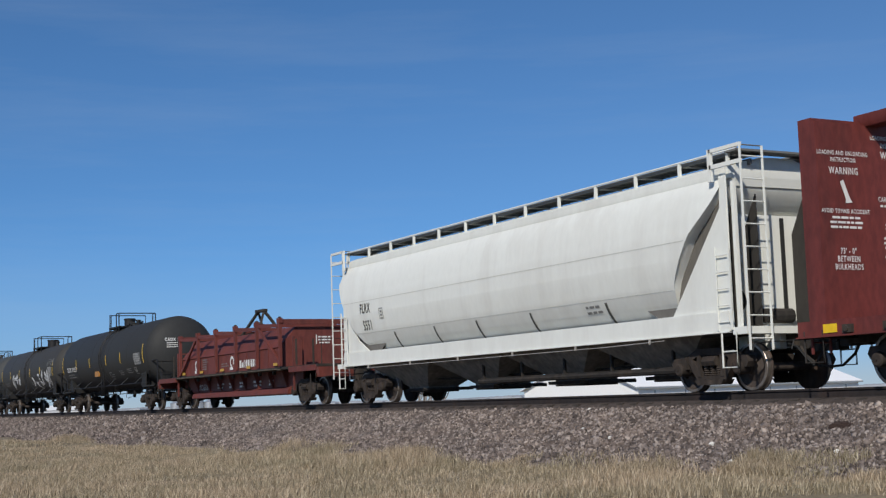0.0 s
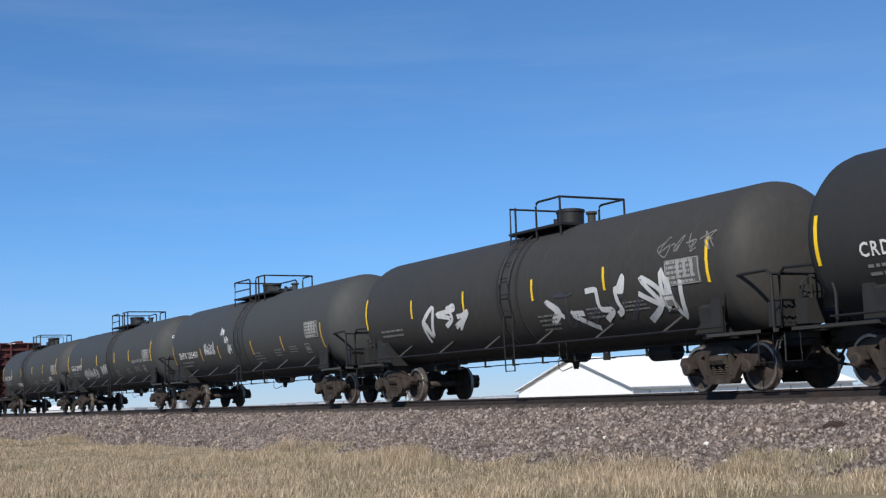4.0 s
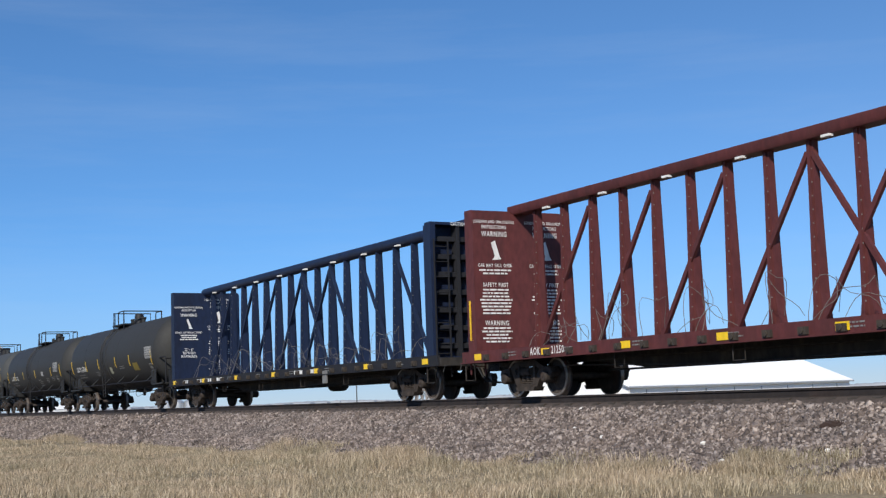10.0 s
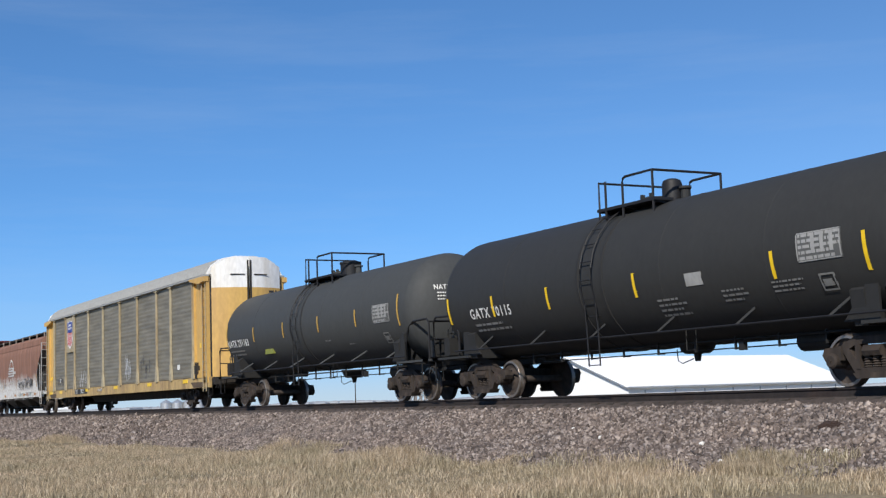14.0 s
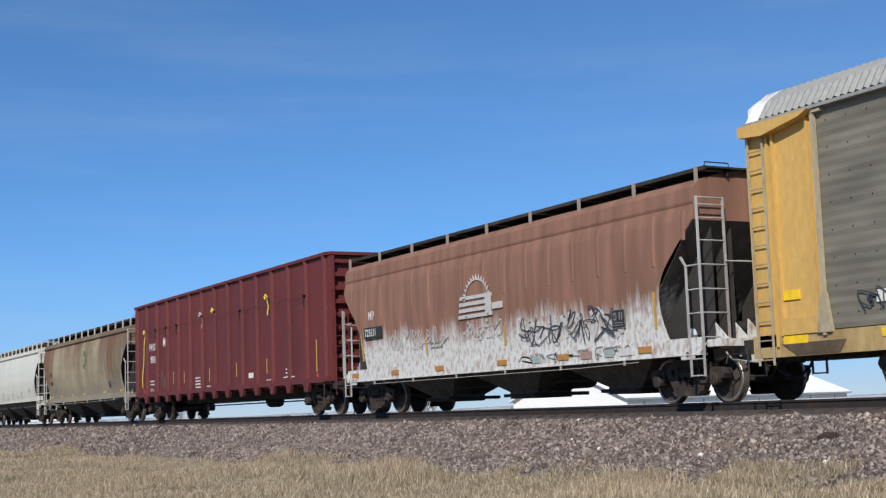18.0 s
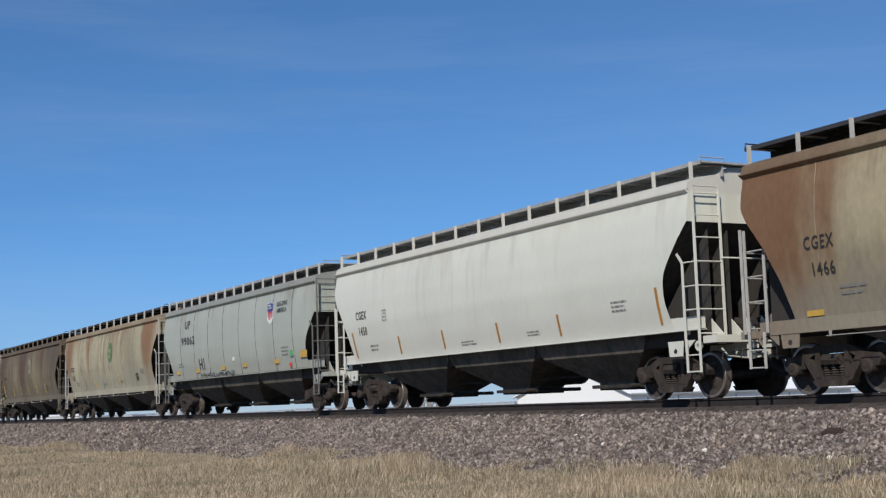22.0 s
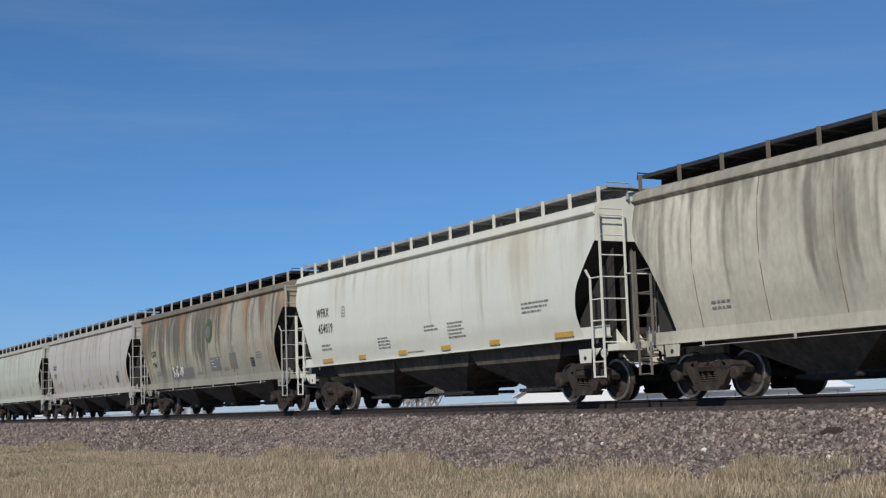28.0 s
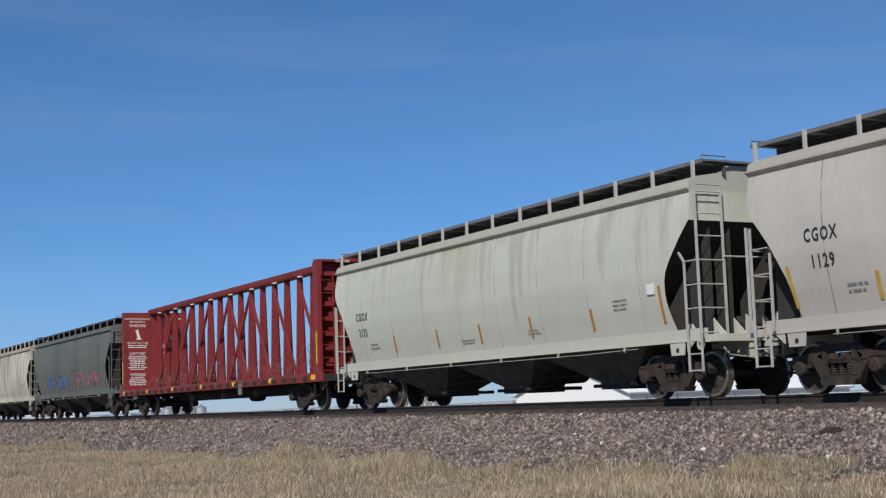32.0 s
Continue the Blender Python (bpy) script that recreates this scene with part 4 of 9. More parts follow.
def brake_wheel(car, x, y, z, mat):
    b = Build()
    n = 18
    v = [(0, 0.27 * math.cos(2 * math.pi * i / n), 0.27 * math.sin(2 * math.pi * i / n)) for i in range(n + 1)]
    b.tube(v, 0.018, 5)
    for i in range(4):
        a = math.pi * i / 2
        b.tube([(0, 0, 0), (0.02, 0.26 * math.cos(a), 0.26 * math.sin(a))], 0.014, 5)
    b.box(-0.16, -0.01, -0.07, 0.07, -0.14, 0.14)
    part("brake_wheel", b, mat, car, at=(x, y, z))


# ---- covered hoppers ----
def interp(z, table):
    return float(np.interp(z, [a for a, _ in table], [c for _, c in table]))


PLATE_GREY = plain("dull_grey_plate", (0.11, 0.112, 0.11))
BLACK_PIPE = plain("black_pipe_paint", (0.014, 0.014, 0.016), 0.6)
# grimy steel, darkened further to hold the shade below the end walls
SHADED_SHEET = paint("grimy_shaded_end_sheet", (0.058, 0.053, 0.048), 0.9, (0.075, 0.062, 0.048), 0.4, grime=0.4)
EDGE_GREY = paint("weathered_walkway_steel", (0.095, 0.095, 0.09), 0.7, (0.06, 0.055, 0.05), 0.4, gloss=0.15)
# darkened to hold the shade under the roof walkways
EDGE_DARK = paint("shade_dark_walkway_steel", (0.034, 0.031, 0.028), 0.8, (0.05, 0.043, 0.036), 0.4, gloss=0.1)
# near-black colour that holds the shade of recesses and gaps
CAVITY = plain("recess_shade_black", (0.040, 0.037, 0.034), 0.9)
BRIGHT_ROD = plain("bright_worn_rod", (0.36, 0.345, 0.32), 0.5)
WELD = plain("dull_weld_line", (0.20, 0.16, 0.115))


# share of the end's cut, from the sill up to the end wall
REAR_EDGE = ((0.0, 1.0), (0.35, 0.82), (0.62, 0.55), (0.8, 0.27), (0.92, 0.07), (1.0, 0.0))
FRONT_EDGE = ((0.0, 0.62), (0.1, 0.70), (0.2, 0.765), (0.3, 0.80), (0.4, 0.81), (0.5, 0.77), (0.6, 0.68), (0.68, 0.56), (0.76, 0.42), (1.0, 0.0))
RUNGS = (1.25, 1.72, 2.18, 2.65, 3.12, 3.56)


def hopper_end(car, s, half, width, eave, tuck, trim, lad, tc):
    """Ladders, steps, grab irons, platform brackets and bolster webs at one end of a hopper."""
    for y in (-1, 1):
        b, c, d = Build(), Build(), Build()
        if s > 0:
            xe, yo, yi = half - 0.02, y * 1.56, y * 0.91
            for yy in (yo, yi):
                b.beam((xe, yy, 1.14), (xe, yy, eave + 0.08), 0.055, 0.03)
            for z in RUNGS + (eave - 0.08, eave + 0.06):
                b.tube([(xe, yo, z), (xe, yi, z)], 0.015, 5)
            c.beam((xe - 0.42, yo, 1.14), (xe - 0.42, yo, 2.66), 0.045, 0.03)
            c.beam((xe - 0.42, yo, 2.65), (xe - 0.50, yo + y * 0.06, 2.84), 0.045, 0.03)
            for z in RUNGS[1:4]:
                c.tube([(xe - 0.42, yo, z), (xe, yo, z)], 0.015, 5)
        else:
            xe, yo = -half - 0.02, y * 1.54
            for yy in (yo, y * 0.98):
                b.beam((xe - 0.1, yy, 1.14), (xe - 0.1, yy, 3.08), 0.055, 0.03)
            for z in RUNGS[:4]:
                b.tube([(xe - 0.1, yo, z), (xe - 0.1, y * 0.98, z)], 0.015, 5)
            for xx in (xe, xe + 0.5):
                c.beam((xx, yo, 1.14), (xx, yo, 3.05 if xx == xe else 2.55), 0.05, 0.03)
            for z in RUNGS[1:4]:
                c.tube([(xe, yo, z), (xe + 0.5, yo, z)], 0.015, 5)
        part("end_ladder", b, lad, car)
        part("side_ladder", c, lad, car)
        q = xe - s * 0.40
        for xx in (xe, q):
            d.beam((xx, yo, 1.16), (xx, yo, 0.50), 0.05, 0.025)
        for z in (0.52, 0.84):
            d.tube([(xe, yo, z), (q, yo, z)], 0.016, 5)
        part("step", d, lad, car)
        # web plate over the bolster with its jacking hole
        w = y * (width - tuck + 0.035)
        xb = s * (tc / 2 + 0.62)
        part("bolster_web", Build().prism([(xb - 0.24, 1.14), (xb + 0.24, 1.14), (xb + 0.20, 0.84), (xb - 0.20, 0.84)], w - 0.012, w + 0.012), trim, car)
        # dark disc drawn as the shaded inside of the hole
        part("jacking_hole", Build().lathe([(-0.018, 0.0), (-0.018, 0.05), (0.018, 0.05), (0.018, 0.0)], 10, "y", (xb, w, 0.94)), CAVITY, car)
        part("sill_bracket", Build().prism([(xb + s * 0.30, 1.14), (xb + s * 0.62, 1.14), (xb + s * 0.30, 0.90)], w - 0.01, w + 0.01), trim, car)
        part("towing_eye", Build().lathe([(-0.02, 0.045), (-0.02, 0.10), (0.02, 0.10), (0.02, 0.045)], 14, "y", (s * (half - 0.22), w, 1.02), closed=False), trim, car)
    x = s * (half + 0.02)
    part("grab_iron", Build().tube([(x, -0.95, 2.72), (x + s * 0.04, -0.9, 2.72), (x + s * 0.04, 0.9, 2.72), (x, 0.95, 2.72)], 0.016, 5), lad, car)
    for y in (-1.12, -0.62, -0.22, 0.22, 0.62, 1.12):
        part("platform_gusset", Build().prism([(s * (half - 0.30), 1.19), (s * (half + 0.22), 1.19), (s * (half - 0.26), 1.62)], y - 0.012, y + 0.012), trim, car)
    for y in (-0.52, -0.14, 0.14, 0.52):
        part("striker_plate", Build().box(min(s * (half + 0.28), s * (half + 0.31)), max(s * (half + 0.28), s * (half + 0.31)), y - 0.14, y + 0.14, 0.76, 1.05), trim, car)
    part("air_tank", Build().lathe([(-0.36, 0.0), (-0.33, 0.18), (-0.26, 0.23), (0.26, 0.23), (0.33, 0.18), (0.36, 0.0)], 16, "y", (s * (half - 0.86), -0.80, 1.32)), trim, car)
    b = Build()
    b.tube([(s * (half + 0.30), -1.3, 0.95), (s * (half + 0.36), -1.2, 0.80), (s * (half + 0.36), -0.62, 0.74), (s * (half + 0.42), -0.25, 0.80)], 0.016, 5)
    part("cut_lever", b, lad, car)


def covered_hopper(u, label, pt, *, trim=None, half=8.6, tc=14.1, width=1.55, bulge=0.16, eave=4.07, slope_z=3.45, slope_in=1.1, bays=3, sill_z=(1.10, 1.34), gusset=False, tuck=0.16, slope_run=1.0, slope_follow=False, slope_mat=None, bay_mat=None, seam_mat=None, side_tab=None, ext_tab=None,
                   seams=0, seam_xs=(), rod=True, brackets=12, tape=None, tape_x=(), roof_top=4.57, writing=(), spots=None, ribs=0,
                   roof_mat=None, board_mat=None, ladder_mat=None, dark_text=True, seed=0, deck=4.63, lip=0.085, box_mark=None, coaming=None, post=0.028, cage=0.13, hseams=(), ext_front=None, fill_mat=None, round_top=1.0, bracket_mat=None):
    car = start_car("covered_hopper", label, "freight car", u)
    rng = random.Random(seed + 100)
    trim = trim or pt
    ladder_mat = ladder_mat or trim
    side = [(1.22, width - tuck), (1.5, width - tuck * 0.7), (1.9, width - tuck * 0.15), (2.5, width + bulge * 0.40), (3.1, width + bulge * 0.45), (3.6, width + bulge * 0.2), (eave, width - 0.06)]
    side = side_tab or side
    if sill_z[0] > 1.3 and not side_tab:
        # a high sill: the side starts above it
        side = [(sill_z[0] + 0.03, width - tuck * 0.8)] + [p for p in side if p[0] > sill_z[0] + 0.08]
    we = side[-1][1]
    roof = [(eave + 0.02, we + lip * 0.6), (eave + 0.10 * round_top, we + lip * 0.45), (eave + 0.17 * round_top, we + lip * 0.1), (eave + 0.22 * round_top, we - 0.08), (eave + 0.27 * round_top, we - 0.22), (eave + 0.34 * round_top, we - 0.69), (max(roof_top, eave + 0.40), 0.45), (max(roof_top, eave + 0.40) + 0.02, 0.0)]

    def surf(z):
        return -interp(z, side)

    def ext(z):
        if ext_tab:
            return interp(z, ext_tab)
        t = max(0.0, min(1.0, (z - 1.22) / (slope_z - 1.22)))
        return half - slope_in * interp(t, REAR_EDGE)

    def ext_slope(z):
        if slope_follow:
            return ext(z) - 0.03
        return half if z >= slope_z else half - (slope_z - z) * slope_run

    def ext_f(z):
        if ext_front or ext_tab:
            return interp(z, ext_front) if ext_front else ext(z)
        t = max(0.0, min(1.0, (z - 1.22) / (slope_z - 1.22)))
        return half - 0.2 - slope_in * interp(t, FRONT_EDGE)

    # shell: rows of the section, closed by the end sheets
    zs = sorted({*[a for a, _ in side], *[z for z in (slope_z, 1.35, 1.6, 1.75, 2.05, 2.2, 2.35, 2.65, 2.8, 2.95, 3.2, 3.35, 3.8) if side[0][0] < z < eave]})
    sec = [(interp(z, side), z) for z in zs] + [(w, z) for z, w in roof]
    b = Build()
    cols = 9
    nrow = len(sec)
    for s in (-1, 1):
        v = []
        for w, z in sec:
            e = ext(z)
            for c in range(cols):
                v.append((-e + (e + ext_f(z)) * c / (cols - 1), s * w, z))
        b.add(v, [(r * cols + c, r * cols + c + 1, (r + 1) * cols + c + 1, (r + 1) * cols + c) for r in range(nrow - 1) for c in range(cols - 1)])
    for s in (-1, 1):
        v = []
        upper = [(w, z) for w, z in sec if z >= slope_z - 1e-6]
        for w, z in upper:
            he = min(half, ext(z) if s < 0 else ext_f(z))
            v += [(s * he, -w, z), (s * he, w, z)]
        b.add(v, [(2 * r, 2 * r + 1, 2 * r + 3, 2 * r + 2) for r in range(len(upper) - 1)])
    part("body", b, pt, car, angle=24)
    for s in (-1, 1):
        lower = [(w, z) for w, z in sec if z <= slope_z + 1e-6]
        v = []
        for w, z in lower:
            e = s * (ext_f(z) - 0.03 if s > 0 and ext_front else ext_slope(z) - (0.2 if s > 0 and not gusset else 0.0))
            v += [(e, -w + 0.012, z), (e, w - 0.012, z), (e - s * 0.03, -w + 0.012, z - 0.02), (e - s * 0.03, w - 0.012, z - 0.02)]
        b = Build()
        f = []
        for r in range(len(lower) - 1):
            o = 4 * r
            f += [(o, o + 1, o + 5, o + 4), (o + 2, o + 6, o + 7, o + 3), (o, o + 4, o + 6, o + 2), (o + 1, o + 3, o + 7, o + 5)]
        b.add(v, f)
        part("slope_sheet", b, slope_mat or SHADED_SHEET, car, "dark sloping end sheet below the end wall")

    # eave rails, seams and outside ribs
    for s in (-1, 1):
        b = Build()
        w = side[-1][1] - 0.02
        b.prism([(s * (w - 0.05), eave - 0.065), (s * (w + 0.022), eave - 0.06), (s * (w + 0.03 + lip), eave + 0.005), (s * (w + 0.03 + lip), eave + 0.03), (s * (w - 0.05), eave + 0.04)], -half - 0.02, half - (0.02 if gusset else 0.21), "x")
        part("eave_rail", b, roof_mat or pt, car)
    if seams or seam_xs:
        for x in seam_xs or [-half + 2 * half * (i + 1) / (seams + 1) for i in range(seams)]:
            b = Build()
            zz = np.linspace(1.36, eave - 0.05, 9)
            v = []
            for z in zz:
                xx = max(min(x, ext_f(z) - 0.02), -ext(z) + 0.02)
                v += [(xx - 0.014, surf(z) - 0.001, z), (xx, surf(z) - 0.011, z), (xx + 0.014, surf(z) - 0.001, z)]
            b.add(v, [(3 * k + j, 3 * k + j + 1, 3 * k + j + 4, 3 * k + j + 3) for k in range(8) for j in (0, 1)])
            part("weld_seam", b, seam_mat or WELD, car)
    for z in hseams:
        b = Build()
        b.box(-ext(z) + 0.06, ext_f(z) - 0.06, surf(z) - 0.004, surf(z) + 0.004, z - 0.008, z + 0.008)
        part("weld_seam", b, seam_mat or WELD, car)
    if ribs:
        for i in range(ribs):
            x = -half + 0.5 + (2 * half - 1.0) * i / (ribs - 1)
            z0 = 2.75
            if abs(x) > ext(1.4):
                z0 = 2.6 + (abs(x) - half + slope_in * 0.76) / (slope_in * 0.76) * (slope_z - 2.5)
            b = Build()
            zz = np.linspace(min(z0, eave - 0.3), eave - 0.12, 7)
            v = []
            for z in zz:
                v += [(x - 0.07, surf(z) + 0.004, z), (x - 0.04, surf(z) - 0.013, z), (x + 0.04, surf(z) - 0.013, z), (x + 0.07, surf(z) + 0.004, z)]
            b.add(v, [(4 * k + j, 4 * k + j + 1, 4 * k + j + 5, 4 * k + j + 4) for k in range(6) for j in (0, 1, 2)] + [(0, 1, 2, 3), (24, 25, 26, 27)])
            part("side_rib", b, pt, car)

    # dark filler plates, added to close the shaded space below the sloping end sheets
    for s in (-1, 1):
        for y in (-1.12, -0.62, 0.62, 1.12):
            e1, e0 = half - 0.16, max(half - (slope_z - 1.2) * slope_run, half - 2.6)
            part("recess_filler", Build().prism([(s * e1, 1.06), (s * e1, slope_z - 0.15), (s * (e0 + 0.05), 1.06)], y - 0.015, y + 0.015), CAVITY, car)
    # sills, platforms and end frames
    for s in (-1, 1):
        y0, y1 = sorted((s * (width - tuck - 0.10), s * (width - tuck + 0.03)))
        b = Build()
        b.box(-half + 0.15, half - 0.15, y0, y1, *sill_z)
        b.box(-half + 0.15, half - 0.15, y0 - 0.03, y1 + 0.03, sill_z[0] - 0.01, sill_z[0] + 0.015)
        part("side_sill", b, trim, car)
    for s in (-1, 1):
        b = Build()
        x0, x1 = sorted((s * (half - 0.05), s * (half + 0.35)))
        b.box(x0, x1, -1.45, 1.45, 1.06, 1.20)
        b.box(min(s * (half - 1.2), s * half), max(s * (half - 1.2), s * half), -0.35, 0.35, 0.80, 1.10)
        part("end_platform", b, trim, car)
        for y in (-1.28, 1.28) if gusset else ():
            part("end_post", Build().beam((s * (half - 0.02), y, 1.2), (s * (half - 0.02), y, slope_z + 0.05), 0.09, 0.07), trim, car)
        # ladders on the end and on the side, handrail and stirrup
        if not gusset:
            hopper_end(car, s, half, width, eave, tuck, trim, ladder_mat, tc)
        for y in (-1, 1) if gusset else ():
            b = Build()
            xe = s * (half + cage)
            rungs(b, (xe, y * 1.52), (xe, y * 0.98), 0.045, 0.75, deck if gusset else eave + 0.05, 9)
            part("end_ladder", b, ladder_mat, car)
            b = Build()
            xs = s * (half - 0.05)
            rungs(b, (xs, y * (width - 0.03)), (xs - s * 0.40, y * (width - 0.03)), 0.05, 1.15, 2.75, 5)
            part("side_ladder", b, ladder_mat, car)
            b = Build()
            b.tube([(s * (half + 0.1), y * 1.5, 1.1), (s * (half + 0.1), y * 1.5, 0.45), (s * (half - 0.32), y * 1.5, 0.45), (s * (half - 0.32), y * 1.5, 1.1)], 0.02, 5)
            b.tube([(s * (half + 0.1), y * 1.5, 0.75), (s * (half - 0.32), y * 1.5, 0.75)], 0.016, 5)
            part("step", b, ladder_mat, car)
        if gusset:
            for y in (-1, 1):
                b = Build()
                edge = [(1.95, 1.45), (0.30, 3.51), (0.28, eave)] if s > 0 else [(2.05, 1.45), (1.18, 1.86), (0.66, 2.38), (0.32, 2.89), (0.22, 3.5), (0.2, eave)]
                b.prism([(s * (half - 2.05), 1.3), (s * (half - 0.1), 1.3), (s * (half - 0.1), eave)] + [(s * (half - a), z) for a, z in reversed(edge)], y * (width - 0.11) - 0.02, y * (width - 0.11) + 0.02)
                part("end_gusset", b, pt, car, "flat white triangular end panel")
                # added filler panel; its grey holds the shade of the recess
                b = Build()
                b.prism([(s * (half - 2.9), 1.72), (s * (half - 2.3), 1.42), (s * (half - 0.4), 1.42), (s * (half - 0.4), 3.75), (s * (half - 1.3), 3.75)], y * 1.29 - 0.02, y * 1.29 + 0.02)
                part("end_filler", b, fill_mat or pt, car, "added grey filler for the shaded recess behind the end panel")
                b = Build()
                b.tube([(-half if s < 0 else half * 0.001, y * (we - 0.12), deck + 0.03), (0 if s < 0 else half, y * (we - 0.12), deck + 0.03)], 0.024, 5)
                part("walkway_rail", b, pt, car)
                b = Build()
                x0, x1 = sorted((s * (half + cage), s * (half - 0.4)))
                b.box(x0, x1, y * 1.5 - 0.03, y * 1.5 + 0.03, deck - 0.02, deck + 0.05)
                b.box(x0, x1, y * 1.5 - 0.03, y * 1.5 + 0.03, deck - 0.34, deck - 0.26)
                b.box(min(s * (half - 0.35), s * (half - 0.45)), max(s * (half - 0.35), s * (half - 0.45)), y * 1.5 - 0.03, y * 1.5 + 0.03, eave - 0.1, deck + 0.05)
                part("end_cage", b, pt, car, "white bracket that carries the end ladder")
    part("centre_sill", Build().box(-half - 0.25, half + 0.25, -0.2, 0.2, 0.82, 1.06), STEEL_DARK, car)
    brake_wheel(car, -half - 0.12, -0.45, 2.3, ladder_mat)
    for s in (-1, 1):
        b = Build()
        b.lathe([(-0.42, 0.0), (-0.36, 0.15), (0.36, 0.15), (0.42, 0.0)], 10, "y", (s * (half - 0.55), 0.1, 1.45))
        b.box(s * (half - 0.7) - 0.14, s * (half - 0.7) + 0.14, -0.9, -0.55, 1.2, 1.5)
        part("brake_gear", b, STEEL_DARK, car)

    # outlet bays below the sill
    span = 2 * (half - 2.25 * slope_run + 0.1)
    bl = span / bays
    for i in range(bays):
        c = -span / 2 + bl * (i + 0.5)
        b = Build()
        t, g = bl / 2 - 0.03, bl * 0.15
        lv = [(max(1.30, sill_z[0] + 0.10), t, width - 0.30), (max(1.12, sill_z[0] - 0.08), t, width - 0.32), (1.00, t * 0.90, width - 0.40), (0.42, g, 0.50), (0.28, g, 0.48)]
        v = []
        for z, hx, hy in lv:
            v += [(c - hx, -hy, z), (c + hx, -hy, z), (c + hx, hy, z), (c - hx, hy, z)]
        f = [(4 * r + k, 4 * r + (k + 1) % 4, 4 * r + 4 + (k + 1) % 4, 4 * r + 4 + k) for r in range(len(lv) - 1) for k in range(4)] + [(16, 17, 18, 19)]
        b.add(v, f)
        bay = part("outlet_bay", b, bay_mat or DIRT_AND_SHADE, car, "dirt-caked sloping outlet bay in the shade under the sill", angle=20)
        b = Build()
        b.box(c - g - 0.22, c + g + 0.34, -0.56, -0.47, 0.29, 0.37)
        b.box(c - g - 0.22, c + g + 0.34, 0.47, 0.56, 0.29, 0.37)
        b.box(c - g - 0.04, c + g + 0.04, -0.47, 0.47, 0.25, 0.30)
        b.lathe([(-0.8, 0.045), (0.8, 0.045)], 8, "y", (c + g + 0.28, 0, 0.33))
        part("gate", b, STEEL_DARK, bay)
    # dark filler added behind a high sill, for the shaded gap there
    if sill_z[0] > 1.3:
        part("sill_filler", Build().box(-half + 0.5, half - 0.5, -width + 0.40, width - 0.40, 1.06, sill_z[0] + 0.08), CAVITY, car)
    under_gear(car, half - 2.2)
    b = Build()
    yr = -width + tuck * 0.5 - 0.05
    b.tube([(-half + 1.9, yr, sill_z[0] - 0.10), (half - 4.2, yr, sill_z[0] - 0.10), (half - 2.1, yr, sill_z[0] - 0.07)], 0.009, 5)
    for i in range(6):
        x = -half + 2.0 + (2 * half - 4.6) * i / 5
        b.box(x - 0.014, x + 0.014, yr - 0.012, yr + 0.03, sill_z[0] - 0.115, sill_z[0] - 0.008)
    if rod:
        part("sill_rod", b, BRIGHT_ROD, car, "bright steel rod under the side sill")

    # roof: hatches, running boards on brackets
    b = Build()
    b.prism([(-0.38, roof_top), (0.38, roof_top), (0.34, roof_top + 0.12), (-0.34, roof_top + 0.12)], -half + 0.8, half - 0.8, "x")
    part("hatch_cover", b, roof_mat or pt, car)
    for s in (-1, 1):
        y0, y1 = sorted((s * (we - 0.55), s * (we - 0.59)))
        if gusset:
            part("walkway_backing", Build().box(-half + 0.1, half - 0.1, y0, y1, eave + 0.24, deck - 0.12), coaming or STEEL_DARK, car)
            continue
        # plate added to stand for the shaded clutter under the walkway
        y0, y1 = sorted((s * (we - 0.80), s * (we - 0.82)))
        b = Build().box(-half - 0.1, half - 0.1, y0, y1, eave + 0.30 * round_top, deck - 0.03)
        for i in range(4 * brackets):
            # hatch clamps and cleats under the walkway
            x = -half + 0.3 + (2 * half - 0.6) * (i + rng.uniform(0, 0.7)) / (4 * brackets)
            y = s * (we - rng.uniform(0.45, 0.72))
            b.box(x - 0.06, x + 0.06, y - 0.03, y + 0.03, eave + 0.28 * round_top, eave + 0.28 * round_top + rng.uniform(0.05, 0.12))
        part("walkway_backing", b, coaming or EDGE_DARK, car, "added backing plate for the shaded space under the roof walkway")
    bm_ = board_mat or STEEL_DARK
    for s in (-1, 1):
        b = Build()
        ys = sorted((s * (side[-1][1] - 0.22), s * (side[-1][1] - 0.84)))
        for k in range(14):
            y = ys[0] + (ys[1] - ys[0]) * k / 13
            b.box(-half - 0.12, half - 0.04, y - 0.018, y + 0.018, deck - 0.020, deck + 0.016)
        b.box(-half - 0.12, half - 0.04, min(s * (we - 0.18), s * (we - 0.21)), max(s * (we - 0.18), s * (we - 0.21)), deck - 0.055, deck + 0.02)
        x = -half
        while x < half:
            b.box(x - 0.010, x + 0.010, ys[0], ys[1], deck - 0.032, deck - 0.006)
            x += 0.30
        part("running_board", b, bm_, car, "steel grating walkway along the roof edge")
    br = Build()
    br.box(-post, post, -we + 0.10, -we + 0.16, eave + 0.15 * round_top, deck + 0.02)
    br.box(-post * 0.5, post * 0.5, -we + 0.16, -we + 0.84, deck - 0.055, deck - 0.02)
    bme = br.mesh("bracket", [bracket_mat or ladder_mat])
    for i in range(brackets):
        x = -half + 0.06 + (2 * half - 0.32) * i / (brackets - 1)
        part("bracket", bme, None, car, at=(x, 0, 0))
    for s in (-1, 1):
        b = Build()
        xe = s * (half + (0.1 if s < 0 or gusset else -0.06))
        b.box(min(xe, xe - s * 0.35), max(xe, xe - s * 0.35), -width + 0.25, width - 0.25, deck - 0.02, deck + 0.02)
